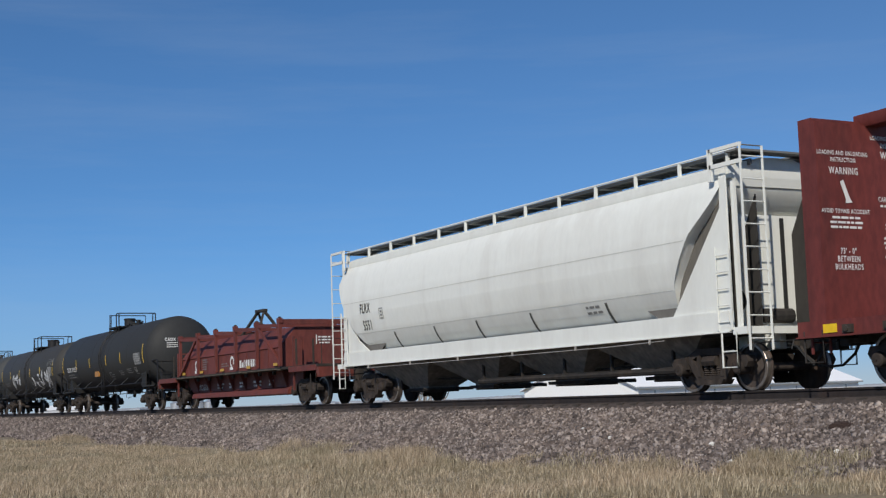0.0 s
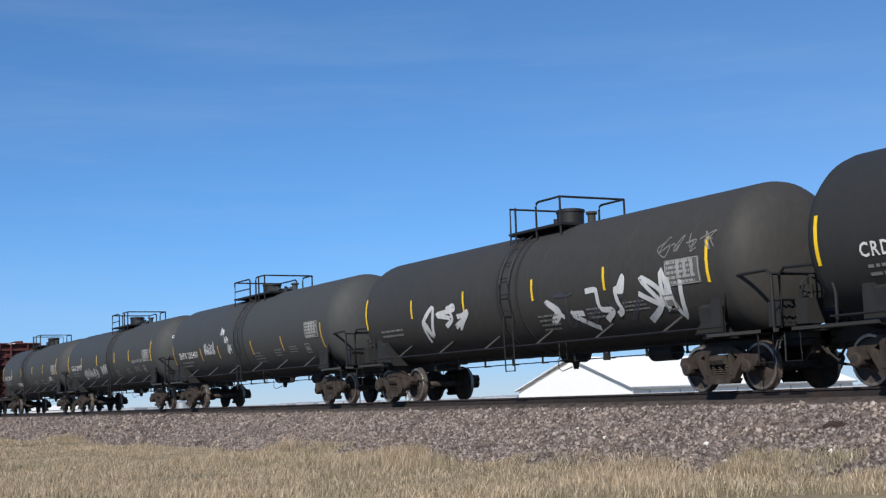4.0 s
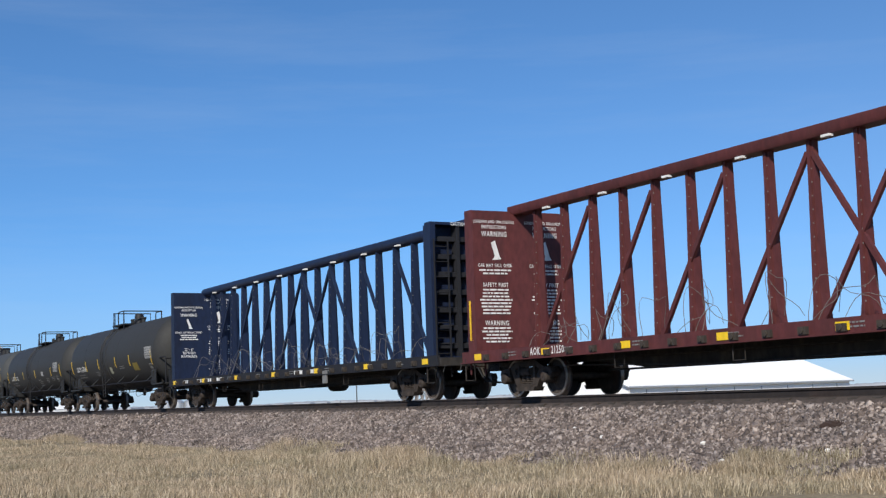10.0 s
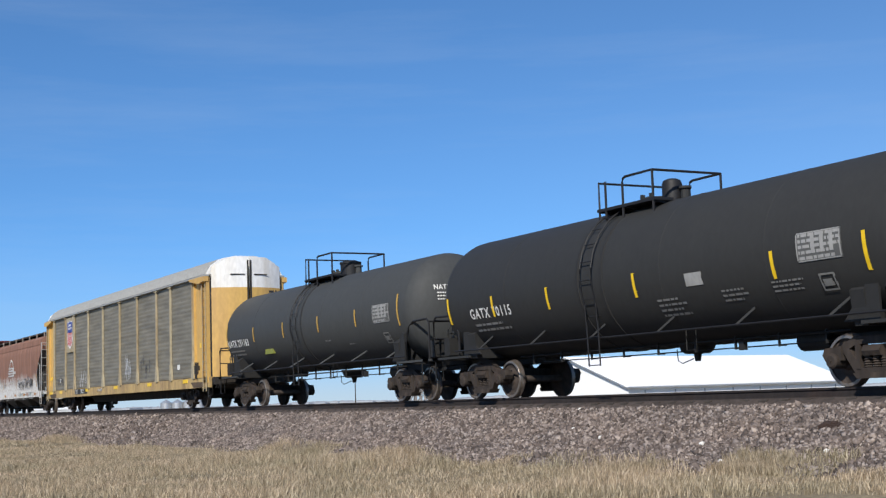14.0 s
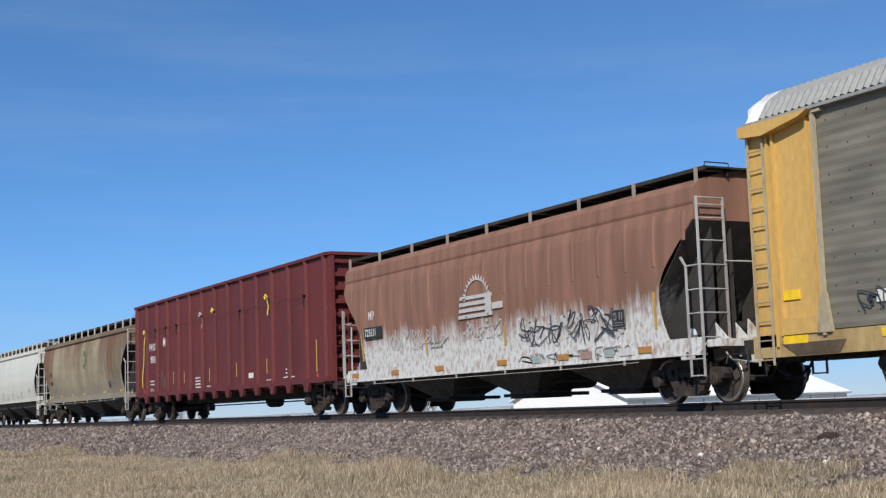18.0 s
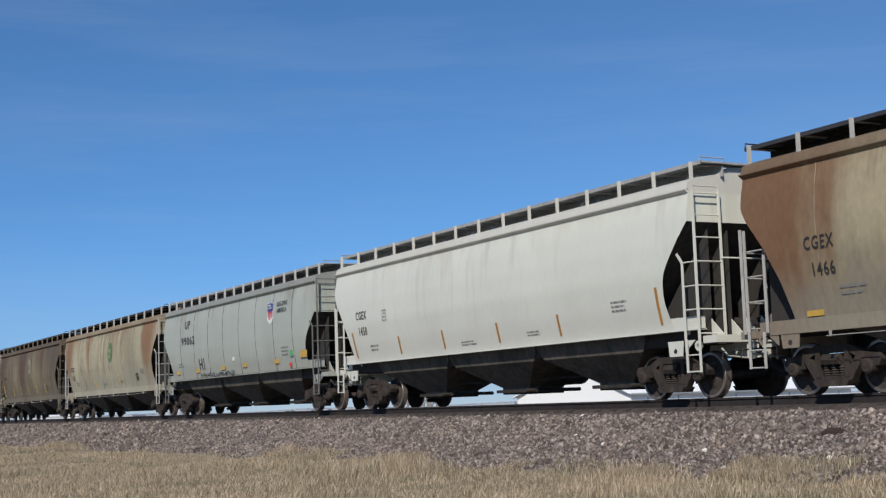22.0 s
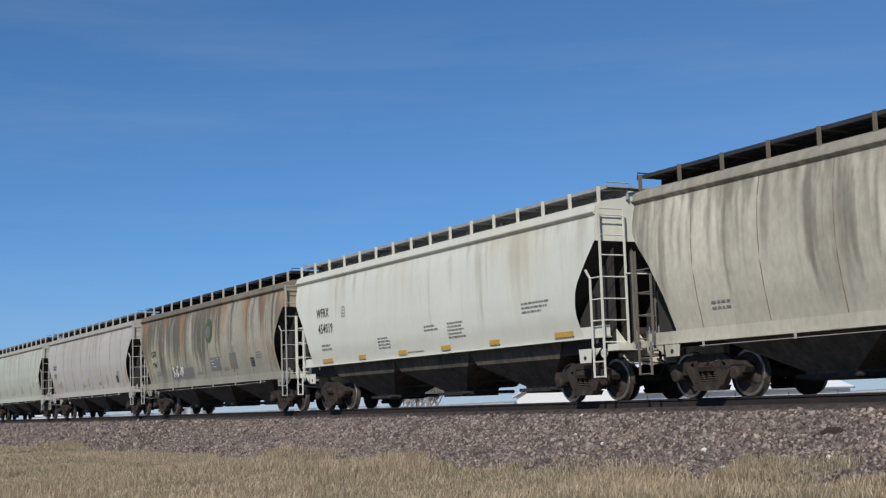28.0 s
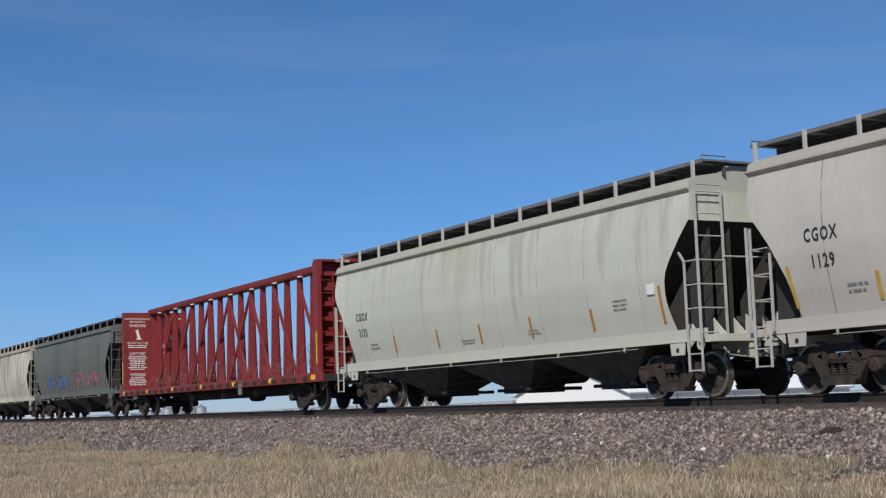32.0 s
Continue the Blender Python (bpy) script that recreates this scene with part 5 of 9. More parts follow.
        b.tube([(xe, -width + 0.25, deck), (xe, -width + 0.25, deck + 0.09), (xe, -width + 0.85, deck + 0.09), (xe, -width + 0.85, deck)], 0.014, 5)
        part("end_walkway", b, bm_, car)

    # marks
    for tx in tape_x:
        b = Build()
        tall = 0.75 if abs(tx) > half - slope_in - 0.6 else 0.48
        strip(b, tx, 1.50, 1.50 + tall, 0.085, surf, -0.10 if tall > 0.5 and tx < 0 else 0.0)
        part("reflective_tape", b, tape or ORANGE, car)
    for body, x, z, size, *st in writing:
        b = Build()
        letter(b, body, x, z, size, surf, *st)
        part("lettering", b, BLACK_STENCIL if dark_text else WHITE_TRIM, car)
    for x, z, w, rows, pitch in (spots or ((-6.3, 1.78, 0.6, 2, 0.11), (5.7, 2.05, 0.6, 3, 0.09), (-1.0, 1.6, 0.8, 2, 0.07), (2.2, 1.65, 0.6, 2, 0.07))):
        b = Build()
        bars(b, x, z, w, rows, pitch, surf, rng)
        part("stencil_text", b, FADED_STENCIL if dark_text else DIM_STENCIL, car)
    if box_mark:
        x, z = box_mark
        b = Build()
        for dx in (-0.115, 0.115):
            strip(b, x + dx, z - 0.15, z + 0.15, 0.018, surf)
        for dz in (-0.15, 0.132):
            strip(b, x, z + dz, z + dz + 0.018, 0.248, surf)
        bars(b, x - 0.06, z + 0.03, 0.12, 2, 0.10, surf, rng)
        part("boxed_stencil", b, FADED_STENCIL, car)
    truck(car, tc / 2)
    truck(car, -tc / 2)
    couplers(car, half + 0.85)
    return car, surf


def round_mark(car, x, z, rx, rz, surf, mat, inner=None, name="emblem"):
    b = Build()
    n = 28
    v = [(x, surf(z) - 0.016, z)]
    v += [(x + rx * math.cos(2 * math.pi * i / n), surf(z + rz * math.sin(2 * math.pi * i / n)) - 0.016, z + rz * math.sin(2 * math.pi * i / n)) for i in range(n)]
    b.add(v, [(0, 1 + i, 1 + (i + 1) % n) for i in range(n)])
    if inner:
        b.slot = 1
        # an oval cut into the disc from its lower rear side, with a dark bar across it
        v = [(x - rx * 0.22, surf(z) - 0.024, z - rz * 0.10)]
        for i in range(20):
            a = 2 * math.pi * i / 20
            zz = z - rz * 0.10 + rz * 0.52 * math.sin(a)
            v.append((x - rx * 0.22 + rx * (0.70 + 0.10 * math.cos(a)) * math.cos(a), surf(zz) - 0.022, zz))
        b.add(v, [(0, 1 + i, 1 + (i + 1) % 20) for i in range(20)])
        b.slot = 2
        for k in range(6):
            x0 = x - rx * 0.78 + rx * 0.19 * k
            b.add([(x0, surf(z) - 0.030, z - rz * 0.24), (x0 + rx * 0.13, surf(z) - 0.030, z - rz * 0.24), (x0 + rx * 0.13, surf(z) - 0.030, z + rz * 0.06), (x0, surf(z) - 0.030, z + rz * 0.06)], [(0, 1, 2, 3)])
    part(name, b, [mat, inner, FADED_STENCIL] if inner else mat, car)


def code_plate(car, x, z, w, surf):
    """Black inspection plate with a white edge, two white squares and a row of fine white bars."""
    def patch(b, x0, x1, z0, z1, lift):
        b.add([(x0, surf(z0) - lift, z0), (x1, surf(z0) - lift, z0), (x1, surf(z1) - lift, z1), (x0, surf(z1) - lift, z1)], [(0, 1, 2, 3)])
    b = Build()
    patch(b, x - 0.02, x + w * 1.2 + 0.02, z - 0.02, z + w + 0.02, 0.012)
    b.slot = 1
    patch(b, x, x + w * 1.2, z, z + w, 0.018)
    b.slot = 0
    patch(b, x + w * 0.16, x + w * 0.46, z + w * 0.42, z + w * 0.86, 0.024)
    patch(b, x + w * 0.70, x + w * 0.82, z + w * 0.42, z + w * 0.86, 0.024)
    patch(b, x + w * 0.92, x + w * 1.04, z + w * 0.42, z + w * 0.86, 0.024)
    for k in range(2):
        patch(b, x + w * 0.12, x + w * 1.08, z + w * (0.10 + 0.14 * k), z + w * (0.15 + 0.14 * k), 0.024)
    b.slot = 1
    patch(b, x + w * 0.24, x + w * 0.38, z + w * 0.52, z + w * 0.76, 0.030)
    part("inspection_plate", b, [FADED_STENCIL, BLACK_STENCIL], car, "black inspection plate with white bars")


# ---- tank cars ----
BAND = plain("sooty_tank_band", (0.022, 0.022, 0.022), 0.7)


def tank_car(u, label, pt, *, lx=-1.0, tc=14.4, half=8.25, r=1.50, zc=2.60, mark="", mark_x=-7.2, tape=None, dome=0, tape_x=(-9, -5.0, -2.1, 1.2, 4.1, 9), scrawls=(), panel=True, seed=0, head_mark="", mark_size=0.235, mark_w=1.05, left=0.0, plat=(-0.4, 0.55, 1.75, 1.15), panel_x=6.15, panel_z=2.22, frame_x=0.35, mark_z=2.14, tape_z=0.0, tape_end=0.82, rail_h=0.66, dome_r=0.33, texts=((1.2, 1.83, 0.9, 4, 0.10), (3.2, 1.86, 0.75, 3, 0.09), (4.6, 1.9, 0.9, 3, 0.08))):
    car = start_car("tank_car", label, "freight car", u)
    rng = random.Random(seed)
    tape = tape or YELLOW

    def surf(z):
        d = max(min((z - zc) / r, 0.98), -0.98)
        return -r * math.sqrt(1 - d * d)

    hd = 0.78
    cyl = half - hd
    prof = []
    for i in range(9):
        a = math.pi / 2 * i / 8
        prof.append((-cyl - hd * math.cos(a), r * math.sin(a)))
    for i in range(9):
        a = math.pi / 2 * i / 8
        prof.append((cyl + hd * math.sin(a), r * math.cos(a)))
    b = Build()
    b.lathe(prof, 56, "x", (0, 0, zc), closed=False)
    part("tank", b, pt, car, angle=40)
    for x in (-cyl * 0.62, -cyl * 0.2, cyl * 0.2, cyl * 0.62):
        part("girth_weld", Build().lathe([(x - 0.016, r), (x - 0.008, r + 0.005), (x + 0.008, r + 0.005), (x + 0.016, r)], 56, "x", (0, 0, zc), closed=False), pt, car)
    # welded girth bands beside the ladder
    for x in (lx - 0.45, lx + 0.45):
        part("girth_band", Build().lathe([(x - 0.05, r), (x - 0.045, r + 0.016), (x + 0.045, r + 0.016), (x + 0.05, r)], 56, "x", (0, 0, zc), closed=False), BAND, car, "sooty steel band round the tank")
    # stub sills, saddles, bolsters
    for s in (-1, 1):
        b = Build()
        b.box(min(s * (tc / 2 - 1.6), s * (half + 0.65)), max(s * (tc / 2 - 1.6), s * (half + 0.65)), -0.22, 0.22, 0.82, 1.14)
        b.prism([(-1.30, 1.02), (1.30, 1.02), (1.38, 1.62), (1.22, 1.74), (0.6, 1.30), (-0.6, 1.30), (-1.22, 1.74), (-1.38, 1.62)], s * tc / 2 - 0.16, s * tc / 2 + 0.16, "x")
        part("stub_sill", b, BAND, car)
        b = Build()
        x0, x1 = sorted((s * (tc / 2 + 0.1), s * (half + 0.45)))
        b.box(x0, x1, -1.42, -0.95, 1.04, 1.10)
        b.box(x0, x1, 0.95, 1.42, 1.04, 1.10)
        b.box(min(s * (half + 0.12), s * (half + 0.5)), max(s * (half + 0.12), s * (half + 0.5)), -1.42, 1.42, 1.04, 1.10)
        part("end_platform", b, pt, car)
        for y in (-1.36, 1.36):
            b = Build()
            xa, xb = s * (half - 0.95), s * (half + 0.42)
            b.tube([(xa, y, 1.1), (xa, y, 1.62), (xa + s * 0.07, y, 1.86), (xa + s * 0.22, y, 2.05), (xa + s * 0.46, y, 2.16), (xb - s * 0.12, y, 2.18), (xb, y, 2.06), (xb, y, 1.1)], 0.030, 6)
            b.tube([(xb, y, 2.1), (xb, y * 0.35, 2.1), (xb, y * 0.35, 1.1)], 0.026, 5)
            b.tube([(xb, y, 1.62), (xb, y * 0.35, 1.62)], 0.018, 5)
            b.tube([(xb - s * 0.05, y, 1.05), (xb - s * 0.05, y, 0.5), (xb - s * 0.45, y, 0.5), (xb - s * 0.45, y, 1.05)], 0.018, 5)
            part("handrail", b, BLACK_PIPE, car)
        b = Build()
        b.lathe([(-0.35, 0.0), (-0.3, 0.13), (0.3, 0.13), (0.35, 0.0)], 10, "y", (s * (half + 0.15), -0.5, 1.3))
        b.box(s * (half + 0.2) - 0.12, s * (half + 0.2) + 0.12, 0.2, 0.6, 1.1, 1.5)
        part("brake_gear", b, pt, car)
    brake_wheel(car, -half - 0.28, -0.75, 1.75, pt)
    for s in (-1, 1):
        part("saddle_wedge", Build().prism([(s * (tc / 2 + 0.46), 1.10), (s * (tc / 2 + 0.46), 1.86), (s * (tc / 2 + 0.34), 1.90), (s * (tc / 2 - 0.36), 1.10)], -1.34, -1.29), BAND, car, "black triangular saddle plate")
        b = Build()
        b.box(min(s * (half + 0.02), s * (half + 0.30)), max(s * (half + 0.02), s * (half + 0.30)), -1.12, -0.72, 1.16, 1.62)
        for k in range(3):
            b.box(min(s * (half + 0.30), s * (half + 0.32)), max(s * (half + 0.30), s * (half + 0.32)), -1.08 + 0.16 * k, -0.98 + 0.13 * k, 1.22, 1.56)
        part("equipment_box", b, BAND, car, "black equipment box on the end platform")
    # side rails low along the tank with struts
    for s in (-1, 1):
        b = Build()
        b.tube([(-half + 0.9, s * 1.46, 1.22), (half - 0.9, s * 1.46, 1.22)], 0.022, 6)
        part("side_rail", b, BLACK_PIPE, car)
    for i in range(6):
        x = -6.0 + 12.0 * i / 5
        if abs(x) < 0.6:
            continue
        b = Build()
        b.beam((x - 0.02, -1.46, 1.22), (x + 0.26, surf(1.52) - 0.01, 1.52), 0.05, 0.02)
        part("rail_strut", b, pt, car)
    # ladder over the side and top platform with railings
    b = Build()
    for x in (lx - 0.21, lx + 0.21):
        pts = [(x, -1.50, 0.62), (x, -1.53, 1.58)]
        for k in range(9):
            a = radians(200 - k * 13.5)
            pts.append((x, (r + 0.09) * math.cos(a), zc + (r + 0.09) * math.sin(a)))
        b.tube(pts, 0.018, 5)
    for k in range(9):
        a = radians(210 - k * 14)
        y, z = (r + 0.085) * math.cos(a), zc + (r + 0.085) * math.sin(a)
        b.tube([(lx - 0.21, y, z), (lx + 0.21, y, z)], 0.012, 5)
    for z in (0.64, 0.95, 1.25):
        b.tube([(lx - 0.21, -1.50, z), (lx + 0.21, -1.50, z)], 0.012, 5)
    part("ladder", b, BLACK_PIPE, car, "black steel ladder curving over the tank side")
    top = zc + r
    b = Build()
    p0, p1 = lx + plat[0] - 0.06, lx + plat[2] + 0.08
    b.box(p0, p1, -0.95, -0.45, top - 0.07, top - 0.01)
    b.box(p0, p1, 0.45, 0.95, top - 0.07, top - 0.01)
    for x in (p0 + 0.1, (p0 + p1) / 2, p1 - 0.1):
        b.beam((x, -0.95, top - 0.06), (x, -0.55, top - 0.12), 0.05, 0.04)
        b.box(x - 0.03, x + 0.03, -0.9, 0.9, top - 0.1, top - 0.05)
    part("top_platform", b, BLACK_PIPE, car)
    rr = 0.029
    y, h = 0.92, top + rail_h
    xl, xr, xg = lx + plat[0], lx + (1.2 if left else plat[2]), lx + (0.30 if left else plat[1])
    lo = top - 0.32
    b = Build()
    if not left:
        b.tube([(xl, -y, lo), (xl, -y, h), (xl, y, h), (xl, y, lo)], rr, 6)
    b.tube([(xg, -y, lo), (xg, -y, h - 0.12), (xg + 0.03, -y, h - 0.03), (xg + 0.12, -y, h), (xr, -y, h), (xr, y, h), (xg + 0.12, y, h), (xg + 0.03, y, h - 0.03), (xg, y, h - 0.12), (xg, y, lo)], rr, 6)
    for x, yy in ((xr, -y), (xr, y), (xl + 0.25, -y) if not left else (xr - 0.6, -y)):
        b.tube([(x, yy, lo), (x, yy, h)], rr, 6)
    if left:
        xa, xb = lx - left, lx - 0.30
        b.tube([(xa, -y, lo), (xa, -y, h), (xb - 0.1, -y, h), (xb - 0.02, -y, h - 0.05), (xb, -y, h - 0.14), (xb, -y, lo)], rr, 6)
        b.tube([(xa, y, lo), (xa, y, h), (xb - 0.1, y, h), (xb - 0.02, y, h - 0.05), (xb, y, h - 0.14), (xb, y, lo)], rr, 6)
        b.tube([(xa, -y, h), (xa, y, h)], rr, 6)
        b.tube([(xa, -y, h - 0.35), (xb, -y, h - 0.35)], rr * 0.8, 6)
        for yy in (-0.95, 0.45):
            b.box(xa - 0.05, lx - 0.46, yy, yy + 0.5, top - 0.07, top - 0.01)
    part("railing", b, BLACK_PIPE, car, "black pipe railing round the top platform")
    b = Build()
    if dome == 0:
        b.lathe([(top - 0.1, dome_r), (top + 0.36, dome_r), (top + 0.37, dome_r + 0.025), (top + 0.43, dome_r + 0.025), (top + 0.45, dome_r - 0.03), (top + 0.46, 0.0)], 20, "z", (lx + (plat[3] if not left else -0.45), 0, 0))
    else:
        b.lathe([(top - 0.1, dome_r), (top + 0.38, dome_r), (top + 0.46, dome_r * 0.88), (top + 0.50, dome_r * 0.5), (top + 0.51, 0.0)], 20, "z", (lx + (plat[3] if not left else -0.45), 0, 0))
    part("valve_housing", b, BLACK_PIPE, car)
    b = Build()
    b.lathe([(top - 0.08, 0.30), (top + 0.10, 0.30), (top + 0.12, 0.34), (top + 0.17, 0.34), (top + 0.19, 0.0)], 14, "z", (lx + 0.45, 0.05, 0))
    hatch = part("manway", b, pt, car)
    for k in range(6):
        a = k * math.pi / 3
        part("eye_bolt", Build().box(lx + 0.45 + 0.32 * math.cos(a) - 0.04, lx + 0.45 + 0.32 * math.cos(a) + 0.04, 0.05 + 0.32 * math.sin(a) - 0.04, 0.05 + 0.32 * math.sin(a) + 0.04, top + 0.05, top + 0.25), pt, hatch)
    b = Build()
    b.lathe([(top - 0.06, 0.10), (top + 0.22, 0.10), (top + 0.25, 0.14), (top + 0.30, 0.14), (top + 0.32, 0.0)], 10, "z", (lx + plat[2] - 0.2, 0.1, 0))
    part("relief_valve", b, pt, car)
    # bottom outlet and brake piping hung below
    b = Build()
    b.lathe([(0.80, 0.26), (0.86, 0.34), (1.05, 0.42)], 14, "z", (0.62, 0, 0))
    b.lathe([(0.64, 0.0), (0.64, 0.06), (0.80, 0.09)], 10, "z", (0.62, 0, 0))
    b.tube([(0.62, -0.1, 0.70), (0.48, -0.3, 0.60), (0.40, -0.35, 0.66), (0.38, -0.35, 0.90)], 0.012, 5)
    part("bottom_outlet", b, BAND, car)
    b = Build()
    b.tube([(-tc / 2 + 1.0, -0.55, 1.0), (tc / 2 - 1.0, -0.55, 1.0)], 0.022, 5)
    b.tube([(-tc / 2 + 1.2, -0.4, 0.84), (tc / 2 - 1.2, -0.4, 0.84)], 0.014, 5)
    for i in range(9):
        x = -tc / 2 + 1.6 + (tc - 3.2) * i / 8
        b.box(x - 0.018, x + 0.018, -0.57, -0.53, 0.80, 1.2)
        b.box(x - 0.012, x + 0.012, -0.55, -0.38, 0.81, 0.84)
    b.lathe([(-0.45, 0.0), (-0.4, 0.19), (0.4, 0.19), (0.45, 0.0)], 12, "x", (4.4, -0.2, 0.88))
    b.box(2.62, 2.76, -0.60, -0.5, 0.78, 0.95)
    b.tube([(1.9, -1.30, 1.22), (1.9, -1.30, 0.82), (2.2, -1.30, 0.82), (2.2, -1.30, 1.22)], 0.014, 5)
    part("brake_pipe", b, BAND, car)
    # tape, data panels, marks
    for i, x in enumerate(tape_x):
        b = Build()
        long = tape_end if abs(x) > 7 else 0.54
        zt = 2.27 + tape_z
        strip(b, x if abs(x) < 7 else (cyl - 0.38 if x > 0 else 0.02 - cyl), zt - (long - 0.46) * 0.5, zt + long * 0.85, 0.085, surf)
        part("reflective_tape", b, tape, car)
    b = Build()
    if panel:
        x, z, w, h = panel_x, panel_z, 1.0, 0.40
        back = Build()
        strip(back, x + w / 2, z - 0.04, z + h + 0.08, w + 0.06, surf, lift=0.008)
        part("data_plate", back, PLATE_GREY, car, "dull grey stencilled data plate")
        for zz in np.linspace(z, z + h, 5):
            bars(b, x, zz, w, 1, 0.075, surf, rng, 0.75)
        for xx in (x + w * 0.36, x + w * 0.58, x + w * 0.80):
            strip(b, xx, z + 0.1, z + h + 0.05, 0.09, surf, lift=0.017)
        for zz in (z - 0.03, z + h + 0.06):
            strip(b, x + w / 2 - 0.01, zz, zz + 0.018, w + 0.03, surf, lift=0.018)
        for xx in (x - 0.03, x + w):
            strip(b, xx, z, z + h + 0.05, 0.03, surf, lift=0.018)
        part("data_panel", b, plain("worn_panel_stencil", (0.34, 0.34, 0.33)), car)
        # folding placard frame below the panel
        b = Build()
        for x0, x1, z0, z1 in ((0.0, 0.36, 0.0, 0.03), (0.0, 0.36, 0.27, 0.30), (0.0, 0.03, 0.03, 0.27), (0.33, 0.36, 0.03, 0.27), (0.06, 0.28, 0.08, 0.20)):
            strip(b, x + frame_x + (x0 + x1) / 2, 1.66 + z0, 1.66 + z1, x1 - x0, surf, lift=0.02)
        part("placard_frame", b, FADED_STENCIL, car, "small grey placard frame")
    for x, z, w, rows, pitch in ((mark_x + 0.1, mark_z - 0.19, 1.6, 2, 0.13),) + texts:
        b = Build()
        bars(b, x, z, w, rows, pitch, surf, rng, 0.42)
        part("stencil_text", b, DIM_STENCIL, car)
    if mark:
        b = Build()
        letter(b, mark, mark_x, mark_z, mark_size, surf, mark_w)
        part("lettering", b, WHITE_TRIM, car)
    for x, z, w, h, n, m in scrawls:
        b = Build()
        scrawl(b, x, z, w, h, surf, rng, n, 0.013 if h < 0.62 else 0.06 if m is GRAF_WHITE else 0.024)
        if m is GRAF_WHITE and h < 0.62:
            scrawl(b, x + 0.04, z + 0.03, w, h * 0.8, surf, rng, n + 3, 0.010)
        part("spray_scrawl", b, m, car, "sprayed scrawl on the tank side")
    if head_mark:
        # on the dished end
        b = Build()
        co, faces = glyph_mesh(head_mark)
        k, s = 0.13 / 0.69 * 0.83, 0.13 / 0.69
        vv = []
        for c in co:
            y, z = -0.86 + c[0] * k, 3.02 + c[1] * s
            rad = min(math.hypot(y, z - zc) / r, 0.99)
            vv.append((cyl + hd * math.sqrt(1 - rad * rad) + 0.014, y, z))
        b.add(vv, faces)
        for q in range(3):
            for i in range(7):
                y0 = -0.78 + i * 0.07
                z0 = 2.91 - q * 0.09
                v = []
                for y, z in ((y0, z0), (y0 + 0.05, z0), (y0 + 0.05, z0 + 0.035), (y0, z0 + 0.035)):
                    rad = math.hypot(y, z - zc) / r
                    v.append((cyl + hd * math.sqrt(1 - rad * rad) + 0.014, y, z))
                b.add(v, [(0, 1, 2, 3)])
        part("end_lettering", b, WHITE_TRIM, car)
    truck(car, tc / 2)
    truck(car, -tc / 2)
    couplers(car, half + 0.9)
    return car, surf


# ---- centre-beam flat cars ----
def letter_end(b, body, y, z, size, x, mid=True, stretch=0.85):
    """Writing on a face that looks forward along the train."""
    co, faces = glyph_mesh(body)
    k, s = size * stretch * 0.87 / 0.69, size / 0.69
    y0 = y - co[:, 0].max() * k / 2 if mid else y
    b.add([(x + 0.012, y0 + c[0] * k, z + c[1] * s) for c in co], faces)


def bars_end(b, y, z, w, rows, pitch, x, rng):
    for r in range(rows):
        zz = z - r * pitch
        ww = w * rng.uniform(0.65, 1.0)
        yy = y - ww / 2
        while yy < y + ww / 2:
            q = min(rng.uniform(0.8, 2.4) * pitch, y + ww / 2 - yy)
            b.add([(x + 0.012, yy, zz), (x + 0.012, yy + q, zz), (x + 0.012, yy + q, zz + pitch * 0.48), (x + 0.012, yy, zz + pitch * 0.48)], [(0, 1, 2, 3)])
            yy += q + pitch * 0.3


CABLE = paint("dull_wire_rope", (0.16, 0.15, 0.14), 0.6, grime=0.3)


